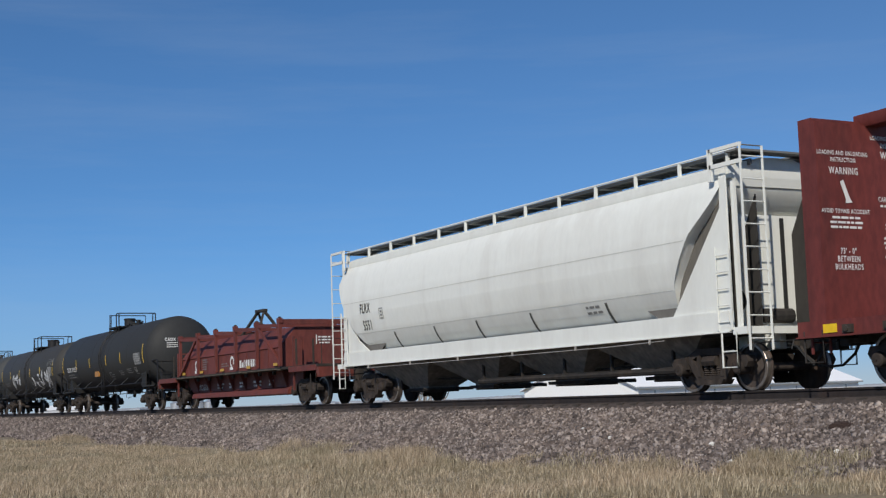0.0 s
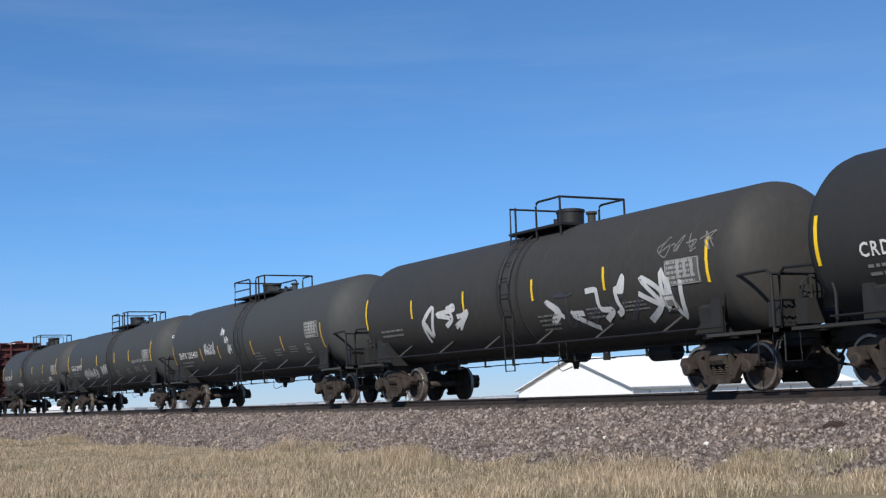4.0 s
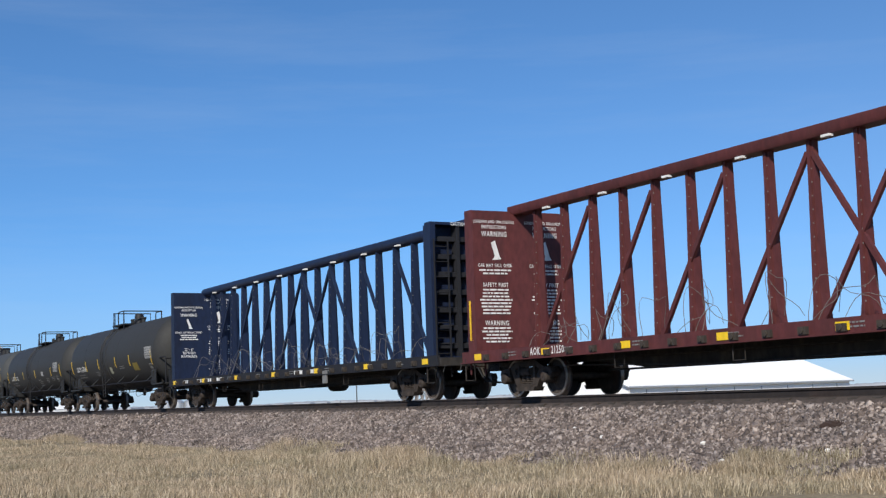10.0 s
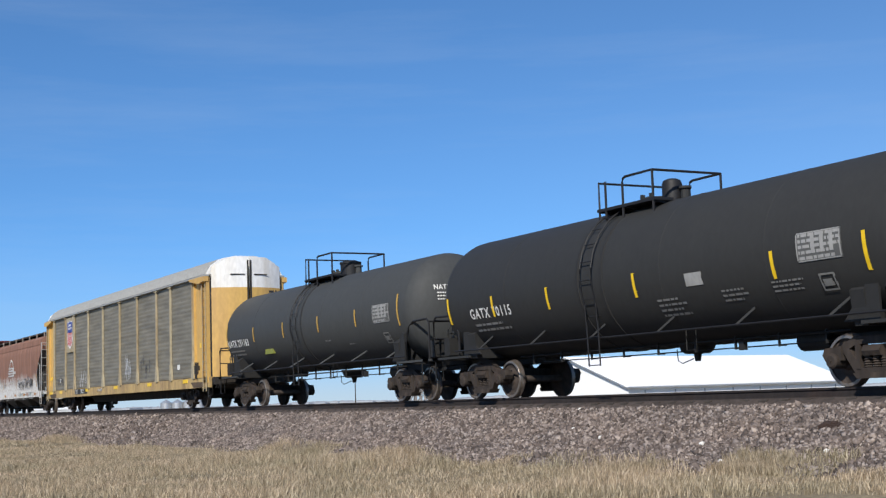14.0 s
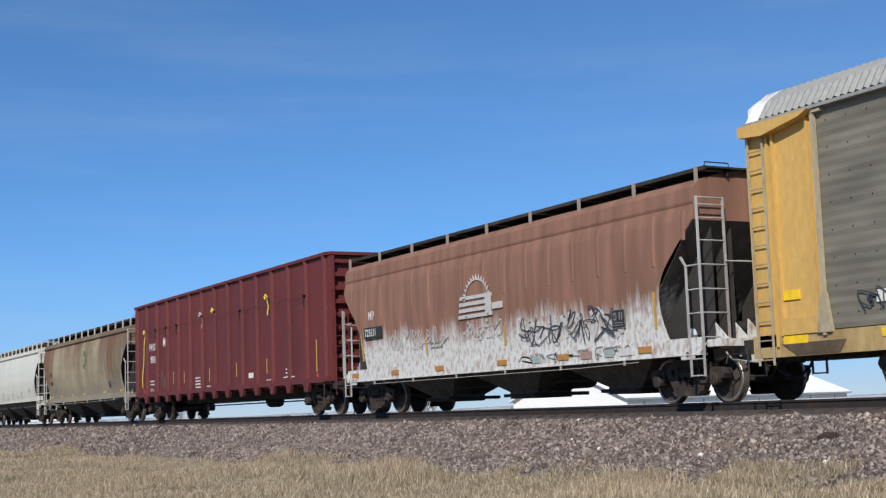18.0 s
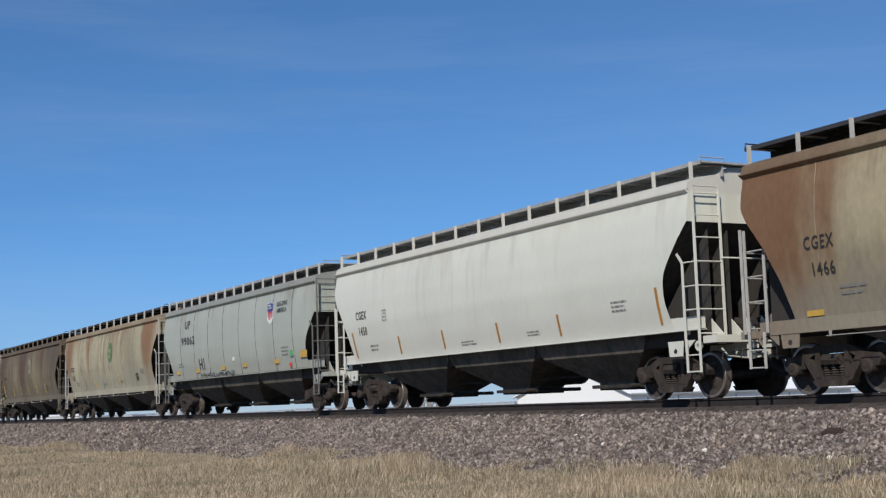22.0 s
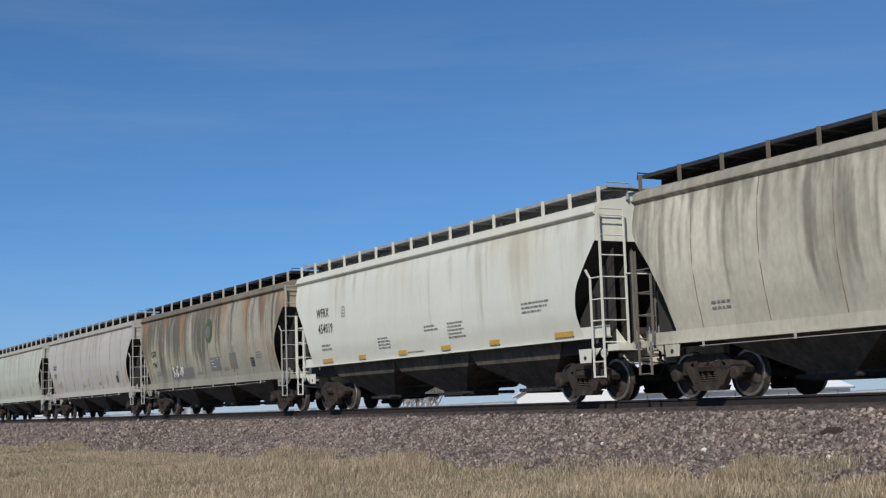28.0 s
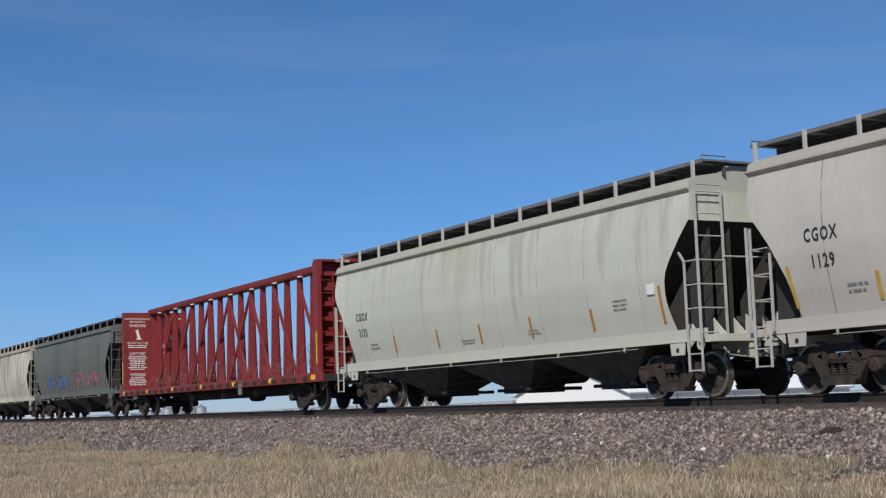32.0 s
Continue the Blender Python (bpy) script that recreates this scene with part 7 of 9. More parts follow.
# ---- enclosed autorack ----
def autorack(u):
    car = start_car("autorack_car", "tall enclosed autorack with grey perforated panels and yellow ends", "freight car", u)
    rng = random.Random(21)
    yel = paint("autorack_yellow", (0.60, 0.38, 0.115), 0.55, (0.50, 0.31, 0.11), 0.35, (0.22, 0.12, 0.06), 0.22, 0.14, bump=0.06)
    pan = perforated_panel()
    tan = paint("faded_yellow_post", (0.42, 0.365, 0.25), 0.6, (0.34, 0.26, 0.15), 0.4, (0.15, 0.09, 0.05), 0.2, 0.3)
    soot = paint("sooty_brown_sill", (0.12, 0.085, 0.055), 0.75, (0.07, 0.055, 0.04), 0.5, grime=0.4)
    dusty = paint("dusty_yellow_sill", (0.52, 0.37, 0.16), 0.65, (0.36, 0.25, 0.13), 0.5, (0.13, 0.075, 0.045), 0.5, 0.3)
    roofm = paint("weathered_galvanised_roof", (0.36, 0.36, 0.34), 0.5, grime=0.2, metallic=0.25)
    whitem = paint("white_end_paint", (0.80, 0.80, 0.79), 0.5, (0.66, 0.63, 0.57), 0.3, (0.30, 0.17, 0.09), 0.12, 0.15)
    H, Z0, Z1 = 13.9, 1.18, 5.0
    # flat car below
    for s in (-1, 1):
        b = Build()
        y0, y1 = sorted((s * 1.42, s * 1.53))
        b.box(-H - 0.1, H + 0.1, y0, y1, 0.76, 1.16)
        part("side_sill", b, dusty, car, "rust-stained yellow side sill")
    part("deck", Build().box(-H, H, -1.42, 1.42, 1.0, 1.12), STEEL_DARK, car)
    b = Build()
    b.prism([(-H - 0.5, 0.72), (-8.6, 0.72), (-7.8, 0.46), (7.8, 0.46), (8.6, 0.72), (H + 0.5, 0.72), (H + 0.5, 1.0), (-H - 0.5, 1.0)], -0.4, 0.4)
    part("centre_sill", b, STEEL_DARK, car)
    # side panels between posts, each corrugated lengthwise
    posts = [-12.15, -9.5, -7.5, -4.6, -1.75, 1.3, 4.2, 7.15, 9.15, 12.05]
    for s in (-1, 1):
        for a, c in zip(posts[:-1], posts[1:]):
            b = Build()
            poly_n = 44
            v = []
            for i in range(poly_n + 1):
                z = Z0 + (Z1 - Z0) * i / poly_n
                y = s * (1.478 + (0.010 if i % 2 else 0.0))
                v += [(a, y, z), (c, y, z)]
            b.add(v, [(2 * i, 2 * i + 1, 2 * i + 3, 2 * i + 2) for i in range(poly_n)])
            b.box(a, c, min(s * 1.43, s * 1.47), max(s * 1.43, s * 1.47), Z0, Z1)
            part("side_panel", b, pan, car, "grey corrugated perforated steel panel", angle=10)
        for x in posts:
            b = Build()
            yy = sorted((s * 1.50, s * 1.58))
            b.box(x - 0.036, x + 0.036, yy[0], yy[1], Z0 - 0.1, Z1 - 0.02)
            b.prism([(x - 0.06, Z0 + 0.62), (x + 0.06, Z0 + 0.62), (x + 0.17, Z0 - 0.05), (x - 0.17, Z0 - 0.05)], yy[0] - 0.008 * (s < 0), yy[1] + 0.008 * (s > 0))
            b.box(x - 0.22, x + 0.22, yy[0] - 0.012, yy[1] + 0.012, Z1 - 0.07, Z1 - 0.012)
            part("post", b, tan, car)
        # end bays in yellow with ladders
        for e in (-1, 1):
            b = Build()
            x0, x1 = sorted((e * (12.055 if e > 0 else 12.155), e * (H - 0.05)))
            x1a, x0a = (x1, e * 13.22) if e < 0 else (e * 13.22, x0)
            b.box(x0a, x1a, min(s * 1.44, s * 1.50), max(s * 1.44, s * 1.50), Z0 - 0.05, Z1)
            b.prism([(e * 12.2, Z0 - 0.04), (e * 13.2, Z0 - 0.04), (e * 13.12, Z0 + 0.25), (e * 12.32, Z0 + 0.25)], min(s * 1.50, s * 1.56), max(s * 1.50, s * 1.56))
            bay = part("end_bay", b, yel, car, "yellow end bay of the side wall")
            b = Build()
            b.box(min(e * 13.30, e * 13.86), max(e * 13.30, e * 13.86), min(s * 1.44, s * 1.53), max(s * 1.44, s * 1.53), 0.95, Z1 + 0.02)
            part("end_column", b, yel, car, "yellow corner column with grab irons")
            for x in (e * 12.3, e * 13.19, e * 13.33, e * 13.84):
                yy = sorted((s * 1.50, s * 1.57))
                part("end_post", Build().box(x - 0.025, x + 0.025, yy[0], yy[1], Z0 - 0.05 if abs(x) < 13.25 else 0.94, Z1 + 0.02), yel, bay)
            b = Build()
            for xx in (e * 13.40, e * 13.78):
                b.beam((xx, s * 1.60, 0.62), (xx, s * 1.60, Z1 - 0.15), 0.045, 0.02)
            for k in range(13):
                z = 0.72 + k * 0.345
                b.tube([(e * 13.40, s * 1.60, z), (e * 13.78, s * 1.60, z)], 0.014, 5)
            part("eave_bracket", Build().prism([(e * 12.1, 4.99), (e * 13.9, 4.99), (e * 13.9, 4.80), (e * 13.3, 4.74), (e * 12.3, 4.90)], min(s * 1.50, s * 1.72), max(s * 1.50, s * 1.72)), yel, car, "rusty yellow bracket under the eave")
            # near-black strip painted for the shade between column and door
            part("door_gap_strip", Build().box(min(e * 13.865, e * 13.93), max(e * 13.865, e * 13.93), min(s * 1.38, s * 1.45), max(s * 1.38, s * 1.45), 1.16, 5.0), CAVITY, car, "dark strip drawn as the shaded gap between corner column and door")
            part("ladder", b, tan, car, "narrow yellow steel ladder on the corner column")
            x0, x1 = sorted((e * 11.7, e * 13.25))
            part("bolster_end", Build().prism([(x0, 0.99), (x1, 0.99), (x1 - 0.15, 0.78), (x0 + 0.35, 0.78)], min(s * 1.40, s * 1.545), max(s * 1.40, s * 1.545)), soot, car, "soot-brown bolster end under the bay")
        b = Build()
        yy = sorted((s * 1.46, s * 1.62))
        b.box(-H, H, yy[0], yy[1], Z1, Z1 + 0.06)
        part("eave_beam", b, roofm, car, "grey eave channel under the roof")
    # roof: corrugated across
    n = 160
    sec = [(-1.52, 5.08), (-1.30, 5.42), (-0.95, 5.66), (-0.4, 5.76), (0.4, 5.76), (0.95, 5.66), (1.30, 5.42), (1.52, 5.08)]
    b = Build()
    v = []
    for i in range(2 * n + 1):
        x = -H + 0.35 + (2 * H - 0.7) * i / (2 * n)
        up = 0.035 if i % 2 else 0.0
        v += [(x, y * (1 + up * 0.5), z + up) for y, z in sec]
    k = len(sec)
    b.add(v, [(i * k + j, (i + 1) * k + j, (i + 1) * k + j + 1, i * k + j + 1) for i in range(2 * n) for j in range(k - 1)])
    part("roof", b, roofm, car, "grey corrugated arched roof", angle=10)
    # end doors: white above, yellow below, bowed
    for e in (-1, 1):
        for h in (-1, 1):
            for z0, z1, mt, nm in ((1.15, 4.55, yel, "end_door"), (4.55, 5.72, whitem, "end_door_top")):
                b = Build()
                cols = 6
                v = []
                for i in range(cols + 1):
                    y = h * (0.03 + (1.40 - 0.03) * i / cols)
                    bow = 0.42 * (1 - (y / 1.45) ** 2)
                    topz = z1 if nm == "end_door" else min(z1, 5.72 - max(0, abs(y) - 0.75) * 0.55)
                    v += [(e * (H + bow), y, z0), (e * (H + bow), y, topz), (e * (H + bow - 0.08), y, z0), (e * (H + bow - 0.08), y, topz)]
                f = []
                for i in range(cols):
                    o = 4 * i
                    f += [(o, o + 4, o + 5, o + 1), (o + 2, o + 3, o + 7, o + 6), (o + 1, o + 5, o + 7, o + 3), (o, o + 2, o + 6, o + 4)]
                f += [(0, 1, 3, 2), (4 * cols, 4 * cols + 2, 4 * cols + 3, 4 * cols + 1)]
                b.add(v, f)
                part(nm, b, mt, car, "white painted door top" if mt is whitem else "yellow end door leaf")
            b = Build()
            b.tube([(e * (H + 0.36), h * 0.2, 5.05), (e * (H + 0.44), h * 0.2, 5.05), (e * (H + 0.36), h * 0.75, 5.05)], 0.02, 5)
            part("grab_bar", b, STEEL_DARK, car)
            b = Build()
            b.box(e * (H + 0.405) - 0.02, e * (H + 0.405) + 0.03, h * 0.06 - 0.03, h * 0.06 + 0.03, 1.2, 5.6)
            part("lock_rod", b, STEEL_DARK, car)
        part("end_cowl", Build().prism([(-1.52, 5.06), (-1.30, 5.43), (-0.95, 5.69), (-0.4, 5.80), (0.4, 5.80), (0.95, 5.69), (1.30, 5.43), (1.52, 5.06)], min(e * (H - 0.4), e * H), max(e * (H - 0.4), e * H), "x"), whitem, car, "white roof end cowl")
        b = Build()
        b.box(min(e * H, e * (H + 0.45)), max(e * H, e * (H + 0.45)), -1.45, 1.45, 0.86, 1.12)
        part("end_sill", b, STEEL_DARK, car)
        b = Build()
        b.tube([(e * (H + 0.3), -1.5, 1.0), (e * (H + 0.3), -1.5, 0.45), (e * (H - 0.15), -1.5, 0.45), (e * (H - 0.15), -1.5, 1.0)], 0.02, 5)
        part("step", b, STEEL_DARK, car)
    part("brake_gear", Build().box(12.35, 12.75, -1.60, -1.50, 1.30, 1.62).box(12.50, 12.60, -1.63, -1.50, 1.10, 1.75), STEEL_DARK, car)
    for zz, ww in ((4.36, 0.62), (4.18, 0.72)):
        b = Build()
        bars_end(b, 0.95, zz, ww, 1, 0.17, H + 0.26, rng)
        part("number_mark", b, BLACK_STENCIL, car)
    # emblem panel: yellow board with a plain shield
    b = Build()
    b.box(-9.2, -7.5, -1.565, -1.53, 3.1, 4.9)
    part("emblem_board", b, tan, car, "faded tan board behind the emblem")
    shield(car, -8.35, 4.05, 1.15, 1.40, lambda z: -1.565)
    # plates and marks
    b = Build()
    b.box(-7.5, -4.9, -1.545, -1.532, 0.88, 1.14)
    plate = part("mark_plate", b, BLACK_STENCIL, car)
    b = Build()
    letter(b, "TTGX", -7.4, 0.92, 0.20, lambda z: -1.548)
    letter(b, "980211", -6.15, 0.92, 0.20, lambda z: -1.548)
    part("lettering", b, WHITE_TRIM, plate)
    for x in (-12.9, -10.6, -4.9, 0.5, 6.0, 11.0):
        part("reflective_tape", Build().box(x - 0.3, x + 0.3, -1.546, -1.532, 0.98, 1.12), YELLOW, car)
    part("warning_plate", Build().box(-13.15, -12.75, -1.53, -1.505, 1.75, 1.92), YELLOW, car)
    part("warning_plate", Build().box(12.85, 13.2, -1.53, -1.505, 2.3, 2.48), YELLOW, car)
    for x in (-11.0, 9.9):
        part("rating_plate", Build().box(x, x + 0.35, -1.512, -1.506, 1.55, 1.75), WHITE_TRIM, car)
    for x, z, w, h, n, m in ((-6.5, 1.22, 1.4, 0.85, 4, GRAF_WHITE), (-11.4, 1.4, 1.3, 0.5, 3, GRAF_DARK), (2.1, 1.3, 1.0, 1.25, 6, GRAF_WHITE), (4.4, 1.35, 1.7, 1.0, 4, GRAF_DARK), (-2.9, 0.9, 1.0, 0.22, 4, GRAF_WHITE)):
        b = Build()
        scrawl(b, x, z, w, h, lambda zz: -1.512 if zz > 1.17 else -1.532, rng, n, 0.015)
        part("spray_scrawl", b, m, car, "sprayed scrawl on the panel")
    truck(car, 10.3)
    truck(car, -10.3)
    couplers(car, H + 0.85)


def perforated_panel():
    m, n, l, b = node_mat("perforated_panel")
    tc = n.new("ShaderNodeTexCoord")
    big = noise_tex(n, l, 1.3, 5, (0.5, 1, 2.5))
    r = ramp(n, 0.35, 0.7, rgb((0.150, 0.138, 0.108)), rgb((0.235, 0.218, 0.172)))
    l.new(big.outputs[0], r.inputs[0])
    v = n.new("ShaderNodeTexVoronoi")
    v.inputs["Scale"].default_value = 22
    v.inputs["Randomness"].default_value = 0.0
    l.new(tc.outputs["Object"], v.inputs["Vector"])
    rv = ramp(n, 0.22, 0.30, rgb((0.45, 0.45, 0.45)), rgb((1, 1, 1)))
    l.new(v.outputs["Distance"], rv.inputs[0])
    v2 = n.new("ShaderNodeTexVoronoi")
    v2.inputs["Scale"].default_value = 2.1
    v2.inputs["Randomness"].default_value = 0.0
    l.new(tc.outputs["Object"], v2.inputs["Vector"])
    rv2 = ramp(n, 0.030, 0.045, rgb((0.15, 0.15, 0.15)), rgb((1, 1, 1)))
    mp2 = n.new("ShaderNodeMapping")
    mp2.inputs["Scale"].default_value = (1, 0, 1)
    l.new(tc.outputs["Object"], mp2.inputs["Vector"])
    l.new(mp2.outputs[0], v2.inputs["Vector"])
    l.new(v2.outputs["Distance"], rv2.inputs[0])
    first = mix_col(n, l, 1.0, r.outputs[0], rv.outputs[0], "MULTIPLY")
    l.new(mix_col(n, l, 1.0, first, rv2.outputs[0], "MULTIPLY"), b.inputs["Base Color"])
    b.inputs["Roughness"].default_value = 0.6
    b.inputs["Metallic"].default_value = 0.2
    return m


def shield(car, x, z, w, h, surf):
    """Heraldic shield in blue over red and white stripes, without lettering."""
    blue = plain("emblem_blue", (0.04, 0.07, 0.30))
    red = plain("emblem_red", (0.55, 0.04, 0.05))
    half = [(0.0, 0.50), (0.18, 0.44), (0.34, 0.42), (0.43, 0.47), (0.47, 0.38), (0.44, 0.24), (0.44, 0.05), (0.48, -0.14), (0.45, -0.30), (0.30, -0.42), (0.0, -0.52)]

    b = Build()
    poly = [(x + a * w * 1.07, z + c * h * 1.07) for a, c in half] + [(x - a * w * 1.07, z + c * h * 1.07) for a, c in reversed(half[1:-1])]
    b.add([(a, surf(c) - 0.012, c) for a, c in poly], [tuple(range(len(poly)))])
    base = part("emblem", b, WHITE_TRIM, car, "white-edged shield in blue, red and white")
    top = [(x + a * w, z + c * h) for a, c in half[:7]] + [(x - a * w, z + c * h) for a, c in reversed(half[1:7])]
    b = Build()
    b.add([(a, surf(c) - 0.018, c) for a, c in top], [tuple(range(len(top)))])
    part("emblem_field", b, blue, base)
    for i in range(-3, 4):
        b = Build()
        x0, x1 = x + (i - 0.28) * w * 0.125, x + (i + 0.28) * w * 0.125
        zb = z - h * (0.48 - 0.02 * abs(i) ** 1.5)
        b.add([(x0, surf(z) - 0.018, zb), (x1, surf(z) - 0.018, zb), (x1, surf(z) - 0.018, z + 0.06 * h), (x0, surf(z) - 0.018, z + 0.06 * h)], [(0, 1, 2, 3)])
        part("emblem_stripe", b, red, base)
    for q in (0.20, 0.32):
        b = Build()
        for i in range(6 if q < 0.3 else 5):
            x0 = x + (i - (3 if q < 0.3 else 2.5)) * w * 0.11
            b.add([(x0, surf(z) - 0.022, z + q * h - 0.03 * h), (x0 + w * 0.075, surf(z) - 0.022, z + q * h - 0.03 * h), (x0 + w * 0.075, surf(z) - 0.022, z + q * h + 0.05 * h), (x0, surf(z) - 0.022, z + q * h + 0.05 * h)], [(0, 1, 2, 3)])
        part("emblem_bars", b, WHITE_TRIM, base)


# ---- high-side gondola ----
def gondola(u, pt):
    car = start_car("gondola_car", "tall dark-red ribbed gondola with yellow lifting straps hanging", "freight car", u)
    rng = random.Random(31)
    H, Z0, Z1, Y = 10.6, 1.02, 4.9, 1.46
    for s in (-1, 1):
        b = Build()
        yy = sorted((s * Y, s * (Y - 0.05)))
        b.box(-H, H, yy[0], yy[1], Z0, Z1)
        wall = part("side_wall", b, pt, car)
        b = Build()
        yy = sorted((s * (Y - 0.08), s * (Y + 0.10)))
        b.box(-H - 0.05, H + 0.05, yy[0], yy[1], Z1, Z1 + 0.10)
        part("top_chord", b, pt, wall)
        b = Build()
        yy = sorted((s * (Y - 0.02), s * (Y + 0.07)))
        b.box(-H, H, yy[0], yy[1], Z0 - 0.02, Z0 + 0.16)
        part("bottom_chord", b, pt, wall)
        for i in range(15):
            x = -10.36 + 1.48 * i
            b = Build()
            ya, yb = s * (Y - 0.005), s * (Y + 0.10)
            zb = Z0 - 0.28 if 0 < i < 14 else Z0
            v = []
            for z in (Z0 + 0.05, Z1):
                v += [(x - 0.085, ya, z), (x - 0.05, yb, z), (x + 0.05, yb, z), (x + 0.085, ya, z)]
            b.add(v, [(0, 1, 5, 4), (1, 2, 6, 5), (2, 3, 7, 6), (0, 3, 2, 1), (4, 5, 6, 7)])
            # foot of the rib below the floor
            b.prism([(x - 0.26, Z0), (x + 0.26, Z0), (x + 0.12, zb), (x - 0.12, zb)], min(ya, yb), max(ya, yb) + 0.004)
            part("rib", b, pt, wall)
    for e in (-1, 1):
        b = Build()
        x0, x1 = sorted((e * H, e * (H - 0.05)))
        b.box(x0, x1, -Y, Y, Z0, Z1)
        end = part("end_wall", b, pt, car, "ribbed end wall")
        for k in range(9):
            z = 1.35 + k * 0.42
            b = Build()
            b.prism([(e * (H - 0.005), z - 0.12), (e * (H + 0.16), z - 0.05), (e * (H + 0.16), z + 0.05), (e * (H - 0.005), z + 0.12)], -Y + 0.05, Y - 0.05)
            part("end_rib", b, pt, end)
        for y in (-Y, Y):
            b = Build()
            b.box(min(e * (H - 0.1), e * (H + 0.2)), max(e * (H - 0.1), e * (H + 0.2)), min(y, y - math.copysign(0.12, y)) - 0.006, max(y, y - math.copysign(0.12, y)) + 0.006, Z0, Z1 + 0.05)
            part("corner_post", b, pt, end)
        b = Build()
        b.box(min(e * H, e * (H + 0.22)), max(e * H, e * (H + 0.22)), -Y - 0.05, Y + 0.05, Z1 + 0.0, Z1 + 0.10)
        part("end_chord", b, pt, end)
        b = Build()
        rungs(b, (e * (H + 0.28), -1.38), (e * (H + 0.28), -0.95), 0.05, 0.6, 3.2, 8)
        part("end_ladder", b, pt, car)
        b = Build()
        b.tube([(e * (H + 0.1), -1.5, 1.0), (e * (H + 0.1), -1.5, 0.45), (e * (H - 0.4), -1.5, 0.45), (e * (H - 0.4), -1.5, 1.0)], 0.02, 5)
        part("step", b, STEEL_DARK, car)
        part("end_sill", Build().box(min(e * H, e * (H + 0.3)), max(e * H, e * (H + 0.3)), -1.4, 1.4, 0.78, 1.02), STEEL_DARK, car)
    part("floor", Build().box(-H + 0.06, H - 0.06, -Y + 0.06, Y - 0.06, Z0 - 0.08, Z0), pt, car)
    part("centre_sill", Build().box(-H - 0.3, H + 0.3, -0.28, 0.28, 0.62, 0.94), STEEL_DARK, car)
    under_gear(car, 7.2, 0.8)
    brake_wheel(car, H + 0.34, -0.4, 2.4, STEEL_DARK)

    def surf(z):
        return -Y

    for body, x, z in (("PMRX", -8.62, 2.95), ("9806", -8.45, 2.42)):
        b = Build()
        letter(b, body, x, z, 0.30, surf)
        part("lettering", b, WHITE_TRIM, car)
    for x, z, w, rows, p in ((-8.5, 1.62, 0.9, 2, 0.14), (-8.5, 1.30, 0.5, 2, 0.07), (-2.4, 1.55, 0.8, 4, 0.12), (7.0, 1.5, 0.5, 3, 0.12), (6.8, 1.25, 1.0, 1, 0.09), (5.2, 1.22, 0.8, 1, 0.07), (-1.0, 1.2, 0.5, 1, 0.08)):
        b = Build()
        bars(b, x, z, w, rows, p, surf, rng)
        part("stencil_text", b, WHITE_TRIM, car)
    part("rating_plate", Build().box(3.5, 3.95, -Y - 0.012, -Y - 0.002, 1.36, 1.54), WHITE_TRIM, car)
    b = Build()
    for x0, x1, z0, z1 in ((-6.62, -6.36, 3.05, 3.08), (-6.62, -6.36, 3.36, 3.39), (-6.62, -6.59, 3.05, 3.39), (-6.39, -6.36, 3.05, 3.39), (-6.55, -6.43, 3.12, 3.30)):
        b.box(x0, x1, -Y - 0.012, -Y - 0.002, z0, z1)
    part("class_mark", b, WHITE_TRIM, car)
    for x, z0, z1 in ((-9.6, 1.35, 2.15), (-5.2, 1.45, 1.95), (-1.2 - 2.6, 1.45, 1.9), (-0.7, 1.4, 1.9), (2.3, 1.45, 1.95), (5.3, 1.45, 1.95), (9.6, 1.35, 2.35)):
        b = Build()
        strip(b, x, z0, z1, 0.085, surf)
        part("reflective_tape", b, DULL_YELLOW, car)
    for x in (-9.45, 9.62):
        part("red_tag", Build().box(x - 0.06, x + 0.06, -Y - 0.012, -Y - 0.002, 1.18, 1.30), RED_TAG, car)
    # knotted lifting straps
    strap_m = plain("yellow_webbing", (0.75, 0.58, 0.06), 0.7)
    rope_m = plain("pale_grey_webbing", (0.42, 0.42, 0.40), 0.8)
    for x, z, ln, m in ((-9.05, 3.75, 2.3, strap_m), (0.0, 4.0, 0.60, strap_m), (5.55, 4.02, 0.6, strap_m), (-1.45, 3.95, 0.5, rope_m)):
        b = Build()
        b.tube([(x - 0.12, -Y - 0.10, z), (x, -Y - 0.13, z + 0.10), (x + 0.13, -Y - 0.12, z + 0.02), (x + 0.02, -Y - 0.14, z - 0.06), (x - 0.10, -Y - 0.12, z + 0.04)], 0.035, 5)
        xx = -0.45 if ln > 1 else 0.03
        v = []
        for k in range(9):
            t = k / 8
            cx = x + xx * math.sin(t * 1.7)
            wig = 0.02 * math.sin(9 * t)
            v += [(cx - 0.035, -Y - 0.06 - wig, z - ln * t), (cx + 0.035, -Y - 0.05 - wig, z - ln * t)]
        b.add(v, [(2 * k, 2 * k + 1, 2 * k + 3, 2 * k + 2) for k in range(8)])
        part("lifting_strap", b, m, car, "knotted webbing strap hanging on the side")
    b = Build()
    pts = [(-9.2, -Y - 0.115, 3.8)]
    for i in range(29):
        x = -8.8 + 0.62 * i
        pts.append((x, -Y - 0.115, 3.86 - 0.12 * abs(math.sin(i * 1.31))))
    b.tube(pts, 0.006, 4)
    part("rope", b, STEEL_DARK, car)
    for x in (-7.40, -5.92, -4.44, 2.96, 8.9):
        b = Build()
        b.tube([(x - 0.1, -Y - 0.12, 3.85), (x, -Y - 0.14, 3.75), (x + 0.08, -Y - 0.13, 3.82), (x, -Y - 0.14, 3.6), (x + 0.02, -Y - 0.13, 3.45)], 0.028, 5)
